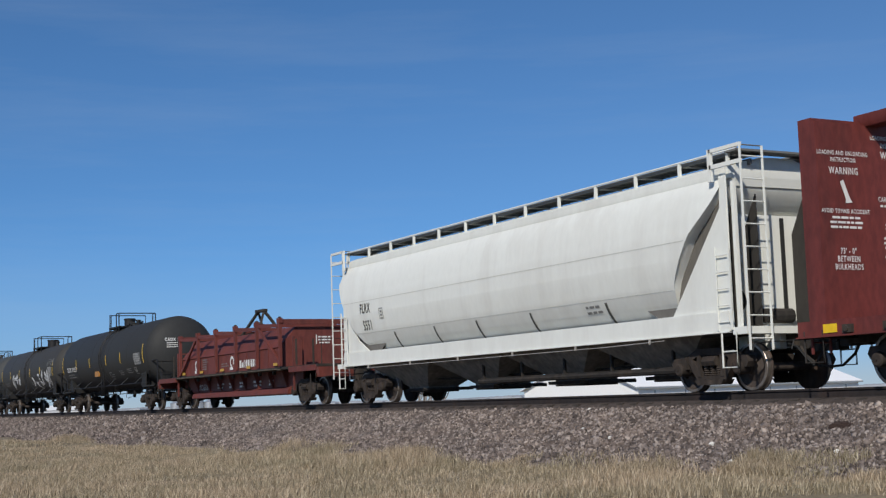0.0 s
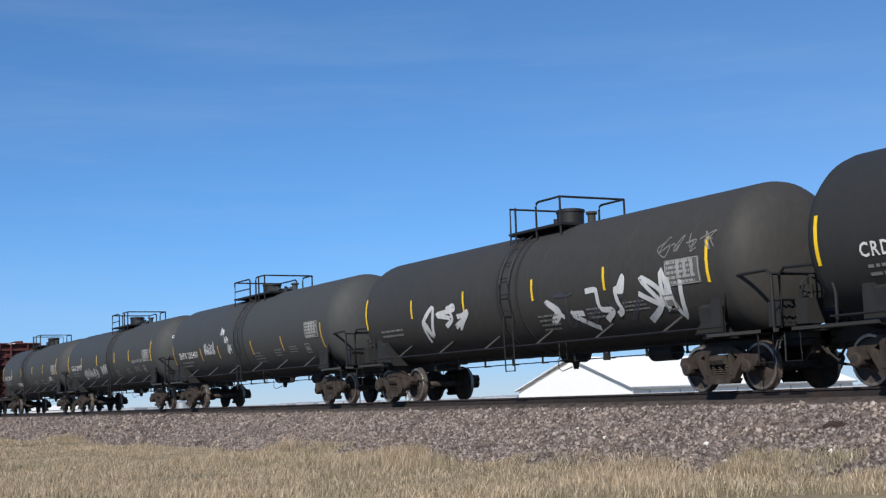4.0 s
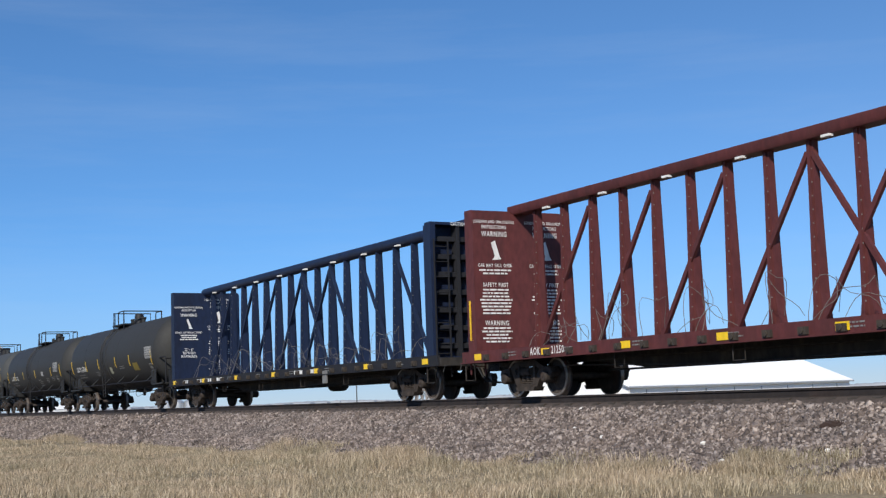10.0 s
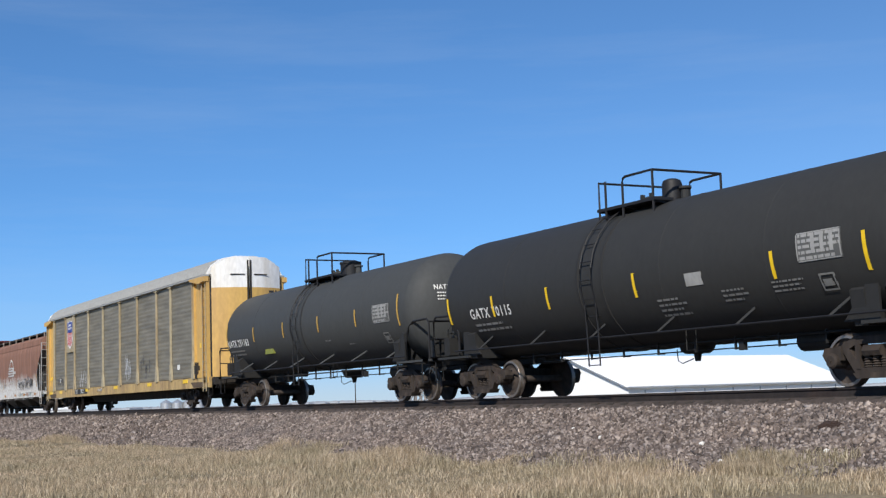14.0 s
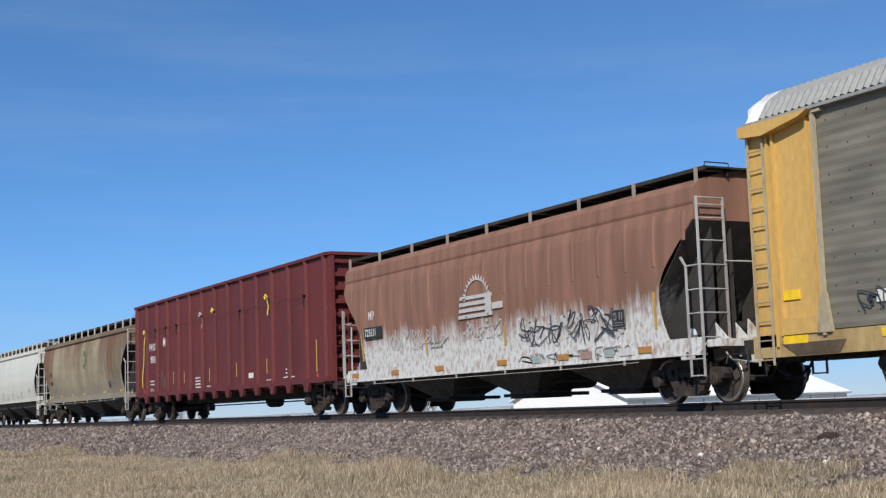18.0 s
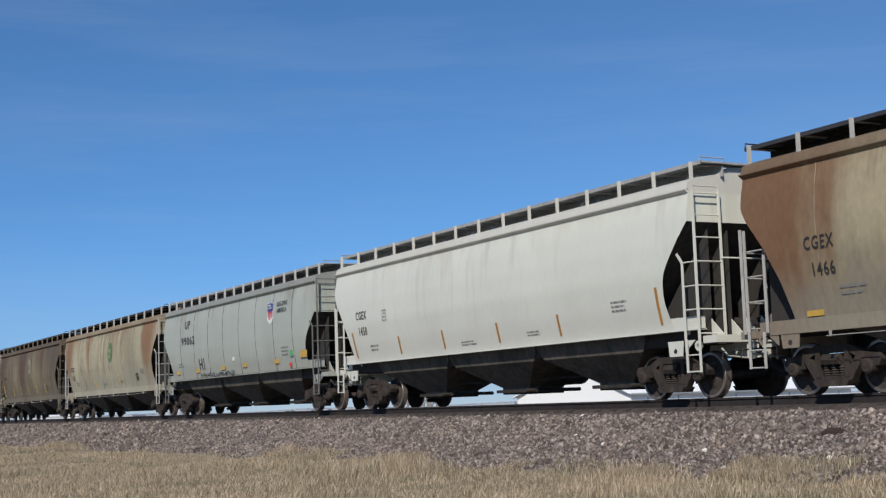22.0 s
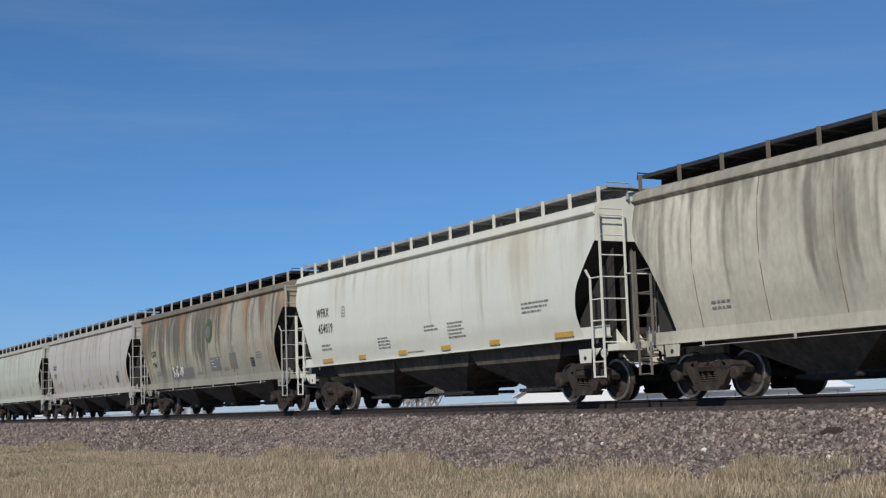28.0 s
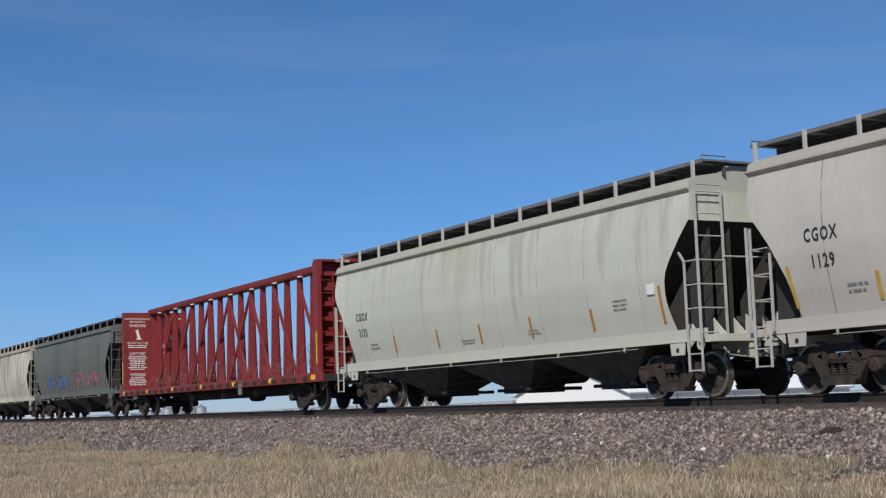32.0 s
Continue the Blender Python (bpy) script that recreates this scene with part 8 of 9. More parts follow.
        part("rope_knot", b, STEEL_DARK, car)
    b = Build()
    scrawl(b, -6.9, 1.3, 0.8, 0.75, surf, rng, 3, 0.012)
    part("spray_scrawl", b, DIM_STENCIL, car)
    truck(car, 8.85)
    truck(car, -8.85)
    couplers(car, H + 0.75)


# ---- paints of the single cars ----
def peeling_paint(name, top, low, level):
    """Red-brown paint that has peeled to a pale primer below a ragged level."""
    m, n, l, b = node_mat(name)
    tc = n.new("ShaderNodeTexCoord")
    sep = n.new("ShaderNodeSeparateXYZ")
    l.new(tc.outputs["Object"], sep.inputs[0])
    st = noise_tex(n, l, 8.0, 6, (1, 1, 0.09))
    big = noise_tex(n, l, 0.7, 3, (1, 1, 0.2), 3.0)
    add = n.new("ShaderNodeMath")
    add.operation = "MULTIPLY_ADD"
    l.new(st.outputs[0], add.inputs[0])
    add.inputs[1].default_value = -1.15
    l.new(sep.outputs[2], add.inputs[2])
    add2 = n.new("ShaderNodeMath")
    add2.operation = "MULTIPLY_ADD"
    l.new(big.outputs[0], add2.inputs[0])
    add2.inputs[1].default_value = -0.9
    l.new(add.outputs[0], add2.inputs[2])
    mr = n.new("ShaderNodeMapRange")
    mr.inputs["From Min"].default_value = level - 1.22
    mr.inputs["From Max"].default_value = level - 0.62
    l.new(add2.outputs[0], mr.inputs["Value"])
    rust = noise_tex(n, l, 3.2, 6, (1, 1, 0.12), 9.0)
    rr = ramp(n, 0.38, 0.66, rgb(top), rgb([c * 1.45 for c in top]))
    l.new(rust.outputs[0], rr.inputs[0])
    spots = noise_tex(n, l, 11, 6, (1, 1, 0.5), 5.0)
    rs = ramp(n, 0.47, 0.68, rgb(low), rgb((0.34, 0.26, 0.22)))
    l.new(spots.outputs[0], rs.inputs[0])
    l.new(mix_col(n, l, mr.outputs[0], rs.outputs[0], rr.outputs[0]), b.inputs["Base Color"])
    b.inputs["Roughness"].default_value = 0.75
    return m


# ---- the train, from the head of the passage to its tail ----
RED_A = paint("oxide_red_beam_paint", (0.165, 0.036, 0.030), 0.6, (0.11, 0.030, 0.026), 0.4, (0.16, 0.07, 0.045), 0.2, 0.3)
RED_B = paint("brown_red_beam_paint", (0.105, 0.027, 0.027), 0.65, (0.072, 0.023, 0.023), 0.4, (0.12, 0.045, 0.034), 0.2, 0.3, seed=4)
RED_C = paint("fresh_red_beam_paint", (0.24, 0.030, 0.028), 0.5, (0.15, 0.025, 0.024), 0.35, grime=0.25, seed=8)
BLUE = paint("navy_beam_paint", (0.009, 0.018, 0.050), 0.55, (0.008, 0.012, 0.030), 0.4, grime=0.3)
centre_beam(-6.4, "dark-red centre-beam lumber flat car, empty, with end bulkheads", RED_A, seed=1, alt=True, post_tape=False)

WHITE_A = paint("white_pellet_car_paint", (0.755, 0.765, 0.715), 0.45, (0.69, 0.69, 0.64), 0.25, grime=0.04, bump=0.05)
whA, sA = covered_hopper(-29.1, "long white covered hopper with rounded sides and triangular end panels", WHITE_A, half=9.15, tc=15.85, width=1.50, tuck=0.08, eave=4.12, lip=0.012, deck=4.60, coaming=paint("grey_roof_trough", (0.17, 0.17, 0.16), 0.6, grime=0.15), post=0.028,
                         side_tab=[(1.40, 1.02), (1.55, 1.20), (1.8, 1.38), (2.1, 1.50), (2.6, 1.59), (3.1, 1.60), (3.6, 1.53), (3.9, 1.43), (4.12, 1.30)],
                         ext_tab=((1.40, 6.8), (1.6, 7.25), (1.85, 7.75), (2.37, 8.28), (2.89, 8.65), (3.3, 8.93), (3.6, 9.06), (3.9, 8.98), (4.14, 8.8)), ext_front=((1.40, 7.25), (2.25, 7.5), (3.05, 8.05), (3.57, 8.68), (3.9, 8.9), (4.14, 8.95)), fill_mat=plain("end_filler_shade_grey", (0.15, 0.14, 0.125)), cage=0.5, hseams=(2.05, 2.98), seam_mat=plain("faint_white_seam", (0.62, 0.62, 0.57)),
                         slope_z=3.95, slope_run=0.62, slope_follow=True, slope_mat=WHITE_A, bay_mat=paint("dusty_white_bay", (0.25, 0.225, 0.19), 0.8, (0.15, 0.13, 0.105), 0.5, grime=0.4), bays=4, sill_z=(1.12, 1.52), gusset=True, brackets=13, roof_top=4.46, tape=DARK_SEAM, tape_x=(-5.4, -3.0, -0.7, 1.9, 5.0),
                         board_mat=paint("grey_roof_trough", (0.17, 0.17, 0.16), 0.6, grime=0.15), writing=(("FLRX", -7.42, 2.63, 0.27, 0.8), ("5551", -7.32, 2.13, 0.27, 0.8)), box_mark=(-6.0, 2.55),
                         spots=((-7.1, 1.62, 0.6, 2, 0.10), (-5.9, 1.28, 0.8, 2, 0.08), (-3.9, 1.28, 0.8, 2, 0.08), (2.6, 1.25, 0.5, 1, 0.14), (4.2, 1.9, 0.7, 2, 0.12)), seed=2)
b_ = Build()
b_.tube([(-1.5, -0.95, 0.46), (7.4, -0.95, 0.46)], 0.075, 8)
for x_ in (-1.3, 0.6, 2.5, 4.4, 6.6):
    b_.box(x_ - 0.03, x_ + 0.03, -0.98, -0.92, 0.46, 1.12)
part("unloading_pipe", b_, STEEL_DARK, whA, "dark pipe along the outlets")
for s__ in (-1, 1):
    for y_ in (-0.42, 0.42):
        b_ = Build()
        b_.lathe([(-0.02, 0.0), (-0.02, 0.24), (0.02, 0.24), (0.02, 0.0)], 16, "x", (s__ * 8.62, y_ * 2.2, 1.75))
        # black disc stands in for the shaded inside of a hole
        part("end_hole", b_, BLACK_STENCIL, whA)
    part("end_wall", Build().box(min(s__ * 8.54, s__ * 8.60), max(s__ * 8.54, s__ * 8.60), -1.27, 1.27, 1.2, 3.45), WHITE_A, whA, "white flat end wall with dark slots")
    for y_ in (-1.06, -0.35, 0.35, 1.06):
        # black strip stands in for the shaded inside of a slot
        part("end_slot", Build().box(min(s__ * 8.59, s__ * 8.615), max(s__ * 8.59, s__ * 8.615), y_ - 0.05, y_ + 0.05, 1.35, 3.4), BLACK_STENCIL, whA)
coil_car(-49.1, paint("coil_car_red", (0.165, 0.042, 0.032), 0.6, (0.12, 0.036, 0.03), 0.4, (0.22, 0.10, 0.065), 0.2, 0.3))

BLACK_A = paint("black_tank_paint", (0.034, 0.0345, 0.0345), 0.6, (0.036, 0.0365, 0.036), 0.3, grime=0.12, gloss=0.16, bump=0.06)
BLACK_B = paint("grey_black_tank_paint", (0.056, 0.059, 0.060), 0.6, (0.059, 0.062, 0.062), 0.3, grime=0.12, seed=5, gloss=0.16, bump=0.06)
BLACK_C = paint("faded_black_tank_paint", (0.047, 0.046, 0.044), 0.6, (0.051, 0.049, 0.046), 0.3, grime=0.15, seed=9, gloss=0.16, bump=0.06)
LONG = dict(half=8.7, tc=14.35, r=1.535, zc=2.52, panel_x=6.28, panel_z=2.15, frame_x=-0.3, rail_h=0.60)
SHORT = dict(half=8.15, tc=13.1, r=1.575, zc=2.525, rail_h=0.58, dome_r=0.22, tape_end=0.66, tape_z=-0.26, mark_z=1.98)
t1, s1 = tank_car(-67.8, "black tank car with white lettering and yellow tape stripes", BLACK_A, mark="CRDX 290257", half=8.95, tc=13.9, lx=0.36, plat=(-0.94, 0.36, 0.86, -0.54), r=1.59, zc=2.58, rail_h=0.62, dome_r=0.27, tape_x=(-9, -5.0, -2.1, 1.2, 3.9, 9), panel_x=6.3, panel_z=2.10, frame_x=-0.35, seed=11, head_mark="CRDX 290257")
part("placard", Build().box(-1.32, -0.58, -1.50, -1.42, 1.74, 2.00), ORANGE, t1)
tank_car(-86.5, "black tank car with silver sprayed letters on its side", BLACK_C, seed=12, lx=0.05, plat=(-0.70, 0.5, 1.55, 0.6), **LONG,
         scrawls=((-4.4, 1.55, 2.6, 0.95, 3, GRAF_WHITE), (1.6, 1.45, 5.2, 1.05, 6, GRAF_WHITE), (1.8, 1.55, 4.8, 0.8, 5, GRAF_DARK), (5.9, 2.7, 1.9, 0.4, 4, DIM_STENCIL)))
tank_car(-105.4, "black tank car with white numbers and sprayed tags", BLACK_B, mark="SHPX 205401", seed=13, lx=-0.05, left=1.95, tape=DULL_YELLOW, mark_z=1.98, mark_w=1.2, tape_z=-0.42, tape_x=(-9, -4.43, -2.35, 1.2, 4.1, 9), **LONG,
         scrawls=((-4.0, 1.98, 1.25, 0.50, 6, GRAF_WHITE), (-1.95, 2.62, 0.40, 0.34, 2, GRAF_WHITE), (-1.55, 2.32, 0.42, 0.34, 2, GRAF_WHITE), (-1.3, 1.95, 0.42, 0.40, 2, GRAF_WHITE)))
t4, s4 = tank_car(-124.2, "grey-black tank car with a sprayed tag below its number", BLACK_B, mark="GATX 220197", seed=14, lx=0.48, left=1.6, tape_x=(-9, -5.0, -1.85, 1.5, 4.0, 9), **LONG,
         scrawls=((-4.8, 1.60, 2.9, 0.56, 9, GRAF_WHITE), (-1.3, 1.78, 1.2, 0.50, 5, GRAF_WHITE)), head_mark="GATX")
b_ = Build()
letter(b_, "SR-8754 FRA AIP", 4.5, 2.10, 0.15, s4, 1.0)
part("lettering", b_, plain("grey_white_stencil_paint", (0.40, 0.40, 0.39)), t4)
tank_car(-142.7, "grey-black tank car with stained ladder band", paint("spill_stained_tank_paint", (0.056, 0.059, 0.060), 0.6, (0.059, 0.062, 0.062), 0.3, grime=0.12, seed=5, gloss=0.16, bump=0.06, spill=((0.020, 0.019, 0.018), -2.1, 1.4)), mark="GATX 220172", seed=15, lx=-1.15, **LONG,
         scrawls=((-3.7, 1.6, 1.6, 0.3, 5, GRAF_WHITE), (5.2, 1.75, 0.8, 0.28, 4, GRAF_WHITE), (3.6, 1.5, 1.8, 0.22, 6, DIM_STENCIL)), head_mark="GATX")

centre_beam(-164.7, "brown-red centre-beam lumber flat car, empty, with loose cables", RED_B, mark=("AOK", "21250"), seed=2, gap_tags=3.1)
centre_beam(-189.75, "navy-blue centre-beam lumber flat car, empty, with loose cables", BLUE, chord_round=True, seed=3, gap_tags=3.7, post_tape=False, alt=True, sill_bars=True, end_mat=paint("blackish_navy_end", (0.014, 0.015, 0.020), 0.8, grime=0.3))

t10, s10 = tank_car(-210.9, "matte black tank car with long yellow tape stripes", BLACK_A, mark="GATX 37548", mark_x=-6.4, mark_size=0.225, dome=1, seed=16, tape_x=(-9, -4.4, -2.0, 1.15, 3.55, 9), plat=(-0.46, 0.45, 1.42, 0.82), texts=((1.7, 1.98, 1.0, 2, 0.085), (-2.75, 1.85, 0.6, 3, 0.08)), **SHORT, head_mark="GATX")
b_ = Build()
strip(b_, 0.13, 1.72, 2.02, 0.36, s10, lift=0.012)
part("placard", b_, plain("dirty_pale_placard", (0.33, 0.33, 0.24)), t10, "dirty pale placard")
b_ = Build()
strip(b_, 4.35, 1.74, 2.08, 0.80, s10, lift=0.012)
part("placard", b_, plain("dull_mustard_placard", (0.19, 0.145, 0.025)), t10, "dull mustard placard")
t11, s11 = tank_car(-228.15, "matte black tank car with a pale data panel", BLACK_A, mark="GATX 70115", mark_x=-6.3, dome=1, seed=17, tape_x=(-9, -5.15, -2.7, 0.6, 4.75, 9), panel_x=5.45, plat=(-0.38, 0.5, 1.57, 1.05), **SHORT, head_mark="GATX 70115")
b_ = Build()
strip(b_, 2.5, 2.05, 2.30, 0.5, s11, lift=0.012)
part("placard", b_, plain("pale_grey_placard", (0.34, 0.34, 0.33)), t11, "pale placard")
t12, s12 = tank_car(-245.42, "grey-black tank car with amber tape stripes", BLACK_B, mark="NATX 231163", seed=18, lx=-0.6, tape=DULL_YELLOW, tape_x=(-9, -4.48, -1.72, 1.22, 4.02, 9), panel_x=5.28, panel_z=2.28, texts=((1.5, 1.92, 0.6, 1, 0.08), (3.1, 1.75, 0.5, 1, 0.08)), half=8.0, tc=12.9, head_mark="NATX 231163")
part("placard", Build().box(-3.75, -3.0, -1.34, -1.26, 1.76, 1.97), plain("green_yellow_placard", (0.22, 0.24, 0.05)), t12)

autorack(-268.55)

MP_PAINT = peeling_paint("peeling_red_brown_paint", (0.185, 0.094, 0.063), (0.56, 0.57, 0.555), 1.86)
# its end sheets carry the shade of the recess as a dark upper coat
mp, sM = covered_hopper(-292.2, "rust-brown covered hopper with paint peeled pale along its lower side", MP_PAINT, slope_mat=peeling_paint("peeling_shaded_end_sheet", (0.060, 0.052, 0.047), (0.52, 0.52, 0.50), 1.85), half=8.3, tc=14.28, width=1.52, bulge=0.06, tuck=0.02, eave=3.90, round_top=1.75, lip=0.03, deck=4.58, bracket_mat=paint("peeling_pale_bracket", (0.33, 0.30, 0.28), 0.7, rust=(0.16, 0.085, 0.055), rust_amount=0.6), slope_z=3.55, slope_in=1.45,
                        slope_run=0.9, sill_z=(0.93, 1.26), brackets=9, roof_top=4.55, ribs=17, tape=DULL_YELLOW, tape_x=(-7.1, -3.1, 0.9, 6.78), board_mat=STEEL_DARK,
                        ladder_mat=paint("pale_rusted_ladder", (0.44, 0.44, 0.43), 0.6, rust=(0.16, 0.085, 0.055), rust_amount=0.6), writing=(("MP", -6.6, 2.66, 0.24, 0.9),), spots=((-2.9, 1.75, 0.7, 2, 0.12),), dark_text=False, seed=4)
b_ = Build()
b_.box(-6.85, -5.7, -1.585, -1.57, 2.12, 2.44)
mp_plate = part("number_board", b_, BLACK_STENCIL, mp)
b_ = Build()
letter(b_, "723631", -6.78, 2.19, 0.2, lambda z: -1.575)
part("lettering", b_, WHITE_TRIM, mp_plate)
b_ = Build()
for k_ in range(4):
    b_.box(-1.25 + 0.03 * k_, 0.42 - 0.10 * k_ * (k_ < 3), -1.575, -1.56, 2.28 + 0.155 * k_, 2.37 + 0.155 * k_)
b_.box(0.10, 0.38, -1.577, -1.56, 2.37, 2.84)
b_.box(0.42, 0.92, -1.576, -1.56, 2.42, 2.58)
for k_ in range(15):
    # teeth round the upper half of the worn wheel
    a_ = math.pi * (0.06 + 0.86 * k_ / 14)
    c_, d_ = math.cos(a_), math.sin(a_)
    b_.prism([(-0.32 + 0.60 * c_ - 0.05 * d_, 2.60 + 0.60 * d_ + 0.05 * c_), (-0.32 + 0.60 * c_ + 0.05 * d_, 2.60 + 0.60 * d_ - 0.05 * c_), (-0.32 + 0.74 * c_ - 0.02 * d_, 2.60 + 0.74 * d_ + 0.02 * c_)], -1.575, -1.56)
for k_ in range(11):
    a_ = math.pi * (1.1 + 0.8 * k_ / 10)
    c_, d_ = math.cos(a_), math.sin(a_)
    b_.beam((-0.32 + 0.52 * c_, -1.57, 2.52 + 0.62 * d_), (-0.32 + 0.60 * c_, -1.57, 2.52 + 0.70 * d_), 0.04, 0.01)
part("emblem", b_, plain("worn_white_emblem", (0.50, 0.49, 0.47)), mp)
rng_ = random.Random(44)
FAINT_SPRAY = plain("faint_white_spray", (0.52, 0.50, 0.48))
for x_, z_, w_, h_, n_, r_, m_ in ((-5.3, 1.66, 3.4, 0.62, 8, 0.014, FAINT_SPRAY), (-1.2, 1.70, 2.0, 0.5, 5, 0.012, FAINT_SPRAY), (1.5, 1.42, 4.3, 0.68, 9, 0.055, FAINT_SPRAY), (1.4, 1.36, 4.4, 0.80, 7, 0.017, GRAF_DARK), (1.6, 1.42, 4.0, 0.62, 6, 0.013, GRAF_DARK), (1.5, 1.0, 4.6, 0.25, 8, 0.018, DIM_STENCIL)):
    b_ = Build()
    scrawl(b_, x_, z_, w_, h_, lambda z: sM(z) - (0.004 if m_ is FAINT_SPRAY else 0.018), rng_, n_, r_)
    part("spray_scrawl", b_, m_, mp, "sprayed scrawl on the peeled paint")
code_plate(mp, 5.35, 1.62, 0.36, lambda z: sM(z) - 0.035)
for x_ in (-7.6, -5.0, -2.4, 0.75, 3.4, 6.4):
    part("reflective_tape", Build().box(x_ - 0.22, x_ + 0.22, -1.552, -1.535, 1.04, 1.17), ORANGE, mp)
for x_, c_, m_ in ((2.3, 0.18, "teal"), (4.3, 0.22, "pink"), (5.15, 0.16, "teal"), (5.75, 0.24, "white")):
    # coloured touch-up squares along the sill
    part("paint_patch", Build().box(x_ - c_, x_ + c_, -1.550, -1.535, 1.02, 1.18), plain(m_ + "_patch_paint", {"teal": (0.33, 0.39, 0.37), "pink": (0.36, 0.24, 0.20), "white": (0.55, 0.55, 0.53)}[m_]), mp)

gondola(-312.4, paint("gondola_dark_red", (0.138, 0.028, 0.027), 0.6, (0.105, 0.024, 0.024), 0.35, grime=0.25))

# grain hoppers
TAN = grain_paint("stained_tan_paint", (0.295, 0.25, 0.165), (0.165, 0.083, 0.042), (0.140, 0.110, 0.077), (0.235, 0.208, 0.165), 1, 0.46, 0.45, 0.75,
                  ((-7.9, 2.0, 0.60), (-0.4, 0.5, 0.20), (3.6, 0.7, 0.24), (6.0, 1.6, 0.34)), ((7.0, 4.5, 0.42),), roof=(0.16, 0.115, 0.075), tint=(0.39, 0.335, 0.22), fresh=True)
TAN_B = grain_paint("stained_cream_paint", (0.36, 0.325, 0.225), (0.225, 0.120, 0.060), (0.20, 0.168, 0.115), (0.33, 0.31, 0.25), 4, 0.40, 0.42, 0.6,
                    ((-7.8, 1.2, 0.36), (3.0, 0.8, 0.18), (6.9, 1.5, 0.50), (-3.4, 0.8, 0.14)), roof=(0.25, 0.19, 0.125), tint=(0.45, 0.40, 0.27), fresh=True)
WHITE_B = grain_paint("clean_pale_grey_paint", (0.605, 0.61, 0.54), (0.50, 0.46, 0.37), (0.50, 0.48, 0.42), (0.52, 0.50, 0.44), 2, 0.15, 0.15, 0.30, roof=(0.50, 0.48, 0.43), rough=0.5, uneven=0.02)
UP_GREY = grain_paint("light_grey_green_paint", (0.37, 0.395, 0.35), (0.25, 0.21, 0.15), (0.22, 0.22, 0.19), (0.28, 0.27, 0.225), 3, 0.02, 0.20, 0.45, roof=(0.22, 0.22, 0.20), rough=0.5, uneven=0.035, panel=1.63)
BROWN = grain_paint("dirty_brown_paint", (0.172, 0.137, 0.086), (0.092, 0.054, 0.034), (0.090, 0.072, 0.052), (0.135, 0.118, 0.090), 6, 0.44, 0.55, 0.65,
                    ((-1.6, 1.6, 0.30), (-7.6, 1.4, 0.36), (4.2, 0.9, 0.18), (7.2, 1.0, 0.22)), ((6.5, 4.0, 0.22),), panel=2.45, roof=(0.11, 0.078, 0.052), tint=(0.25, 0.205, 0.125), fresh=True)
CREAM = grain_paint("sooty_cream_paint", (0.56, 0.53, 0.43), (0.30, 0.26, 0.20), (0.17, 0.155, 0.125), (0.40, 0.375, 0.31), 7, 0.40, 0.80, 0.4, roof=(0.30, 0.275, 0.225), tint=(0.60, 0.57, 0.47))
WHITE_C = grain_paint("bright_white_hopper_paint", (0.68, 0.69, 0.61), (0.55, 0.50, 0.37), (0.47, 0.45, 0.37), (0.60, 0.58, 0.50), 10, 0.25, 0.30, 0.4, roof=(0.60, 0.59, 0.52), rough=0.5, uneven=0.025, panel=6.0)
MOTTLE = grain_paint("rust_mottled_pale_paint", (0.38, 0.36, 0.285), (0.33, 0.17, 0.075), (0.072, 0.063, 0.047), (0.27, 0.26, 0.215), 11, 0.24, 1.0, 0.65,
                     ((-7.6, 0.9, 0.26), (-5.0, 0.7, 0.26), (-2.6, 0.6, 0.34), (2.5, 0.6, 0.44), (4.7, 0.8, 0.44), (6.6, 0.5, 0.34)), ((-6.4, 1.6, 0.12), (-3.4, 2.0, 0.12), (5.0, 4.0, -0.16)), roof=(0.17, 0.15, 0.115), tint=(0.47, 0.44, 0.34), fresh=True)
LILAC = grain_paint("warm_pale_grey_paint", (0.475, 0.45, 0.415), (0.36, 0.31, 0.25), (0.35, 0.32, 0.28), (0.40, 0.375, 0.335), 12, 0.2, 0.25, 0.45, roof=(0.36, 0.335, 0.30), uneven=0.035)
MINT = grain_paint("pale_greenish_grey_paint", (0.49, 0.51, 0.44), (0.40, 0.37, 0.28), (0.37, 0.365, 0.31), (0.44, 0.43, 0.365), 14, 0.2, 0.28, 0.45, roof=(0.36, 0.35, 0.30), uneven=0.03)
DARKG = paint("dark_grey_green_paint", (0.135, 0.145, 0.130), 0.6, (0.10, 0.105, 0.095), 0.4, grime=0.2, seed=15)
GREEN = plain("faded_green_emblem", (0.125, 0.19, 0.085))
OLIVE = plain("olive_emblem", (0.20, 0.19, 0.12))
DK = paint("dark_roof_walk", (0.045, 0.045, 0.05), 0.6, grime=0.3)
PALE_WALK = paint("pale_grating_steel", (0.36, 0.365, 0.37), 0.6, (0.30, 0.30, 0.29), 0.3, grime=0.2)
GALV = paint("pale_galvanised_walkway", (0.20, 0.205, 0.21), 0.5, metallic=0.3, grime=0.2)
PALE_STEEL = paint("weathered_grey_steel", (0.44, 0.43, 0.40), 0.6, rust=(0.17, 0.10, 0.06), rust_amount=0.25, grime=0.25)


def marks(a, c, x=-7.0, z=2.50, size=0.225):
    return ((a, x, z, size, 0.86), (c, x + 0.1, z - 0.46, size, 0.9))


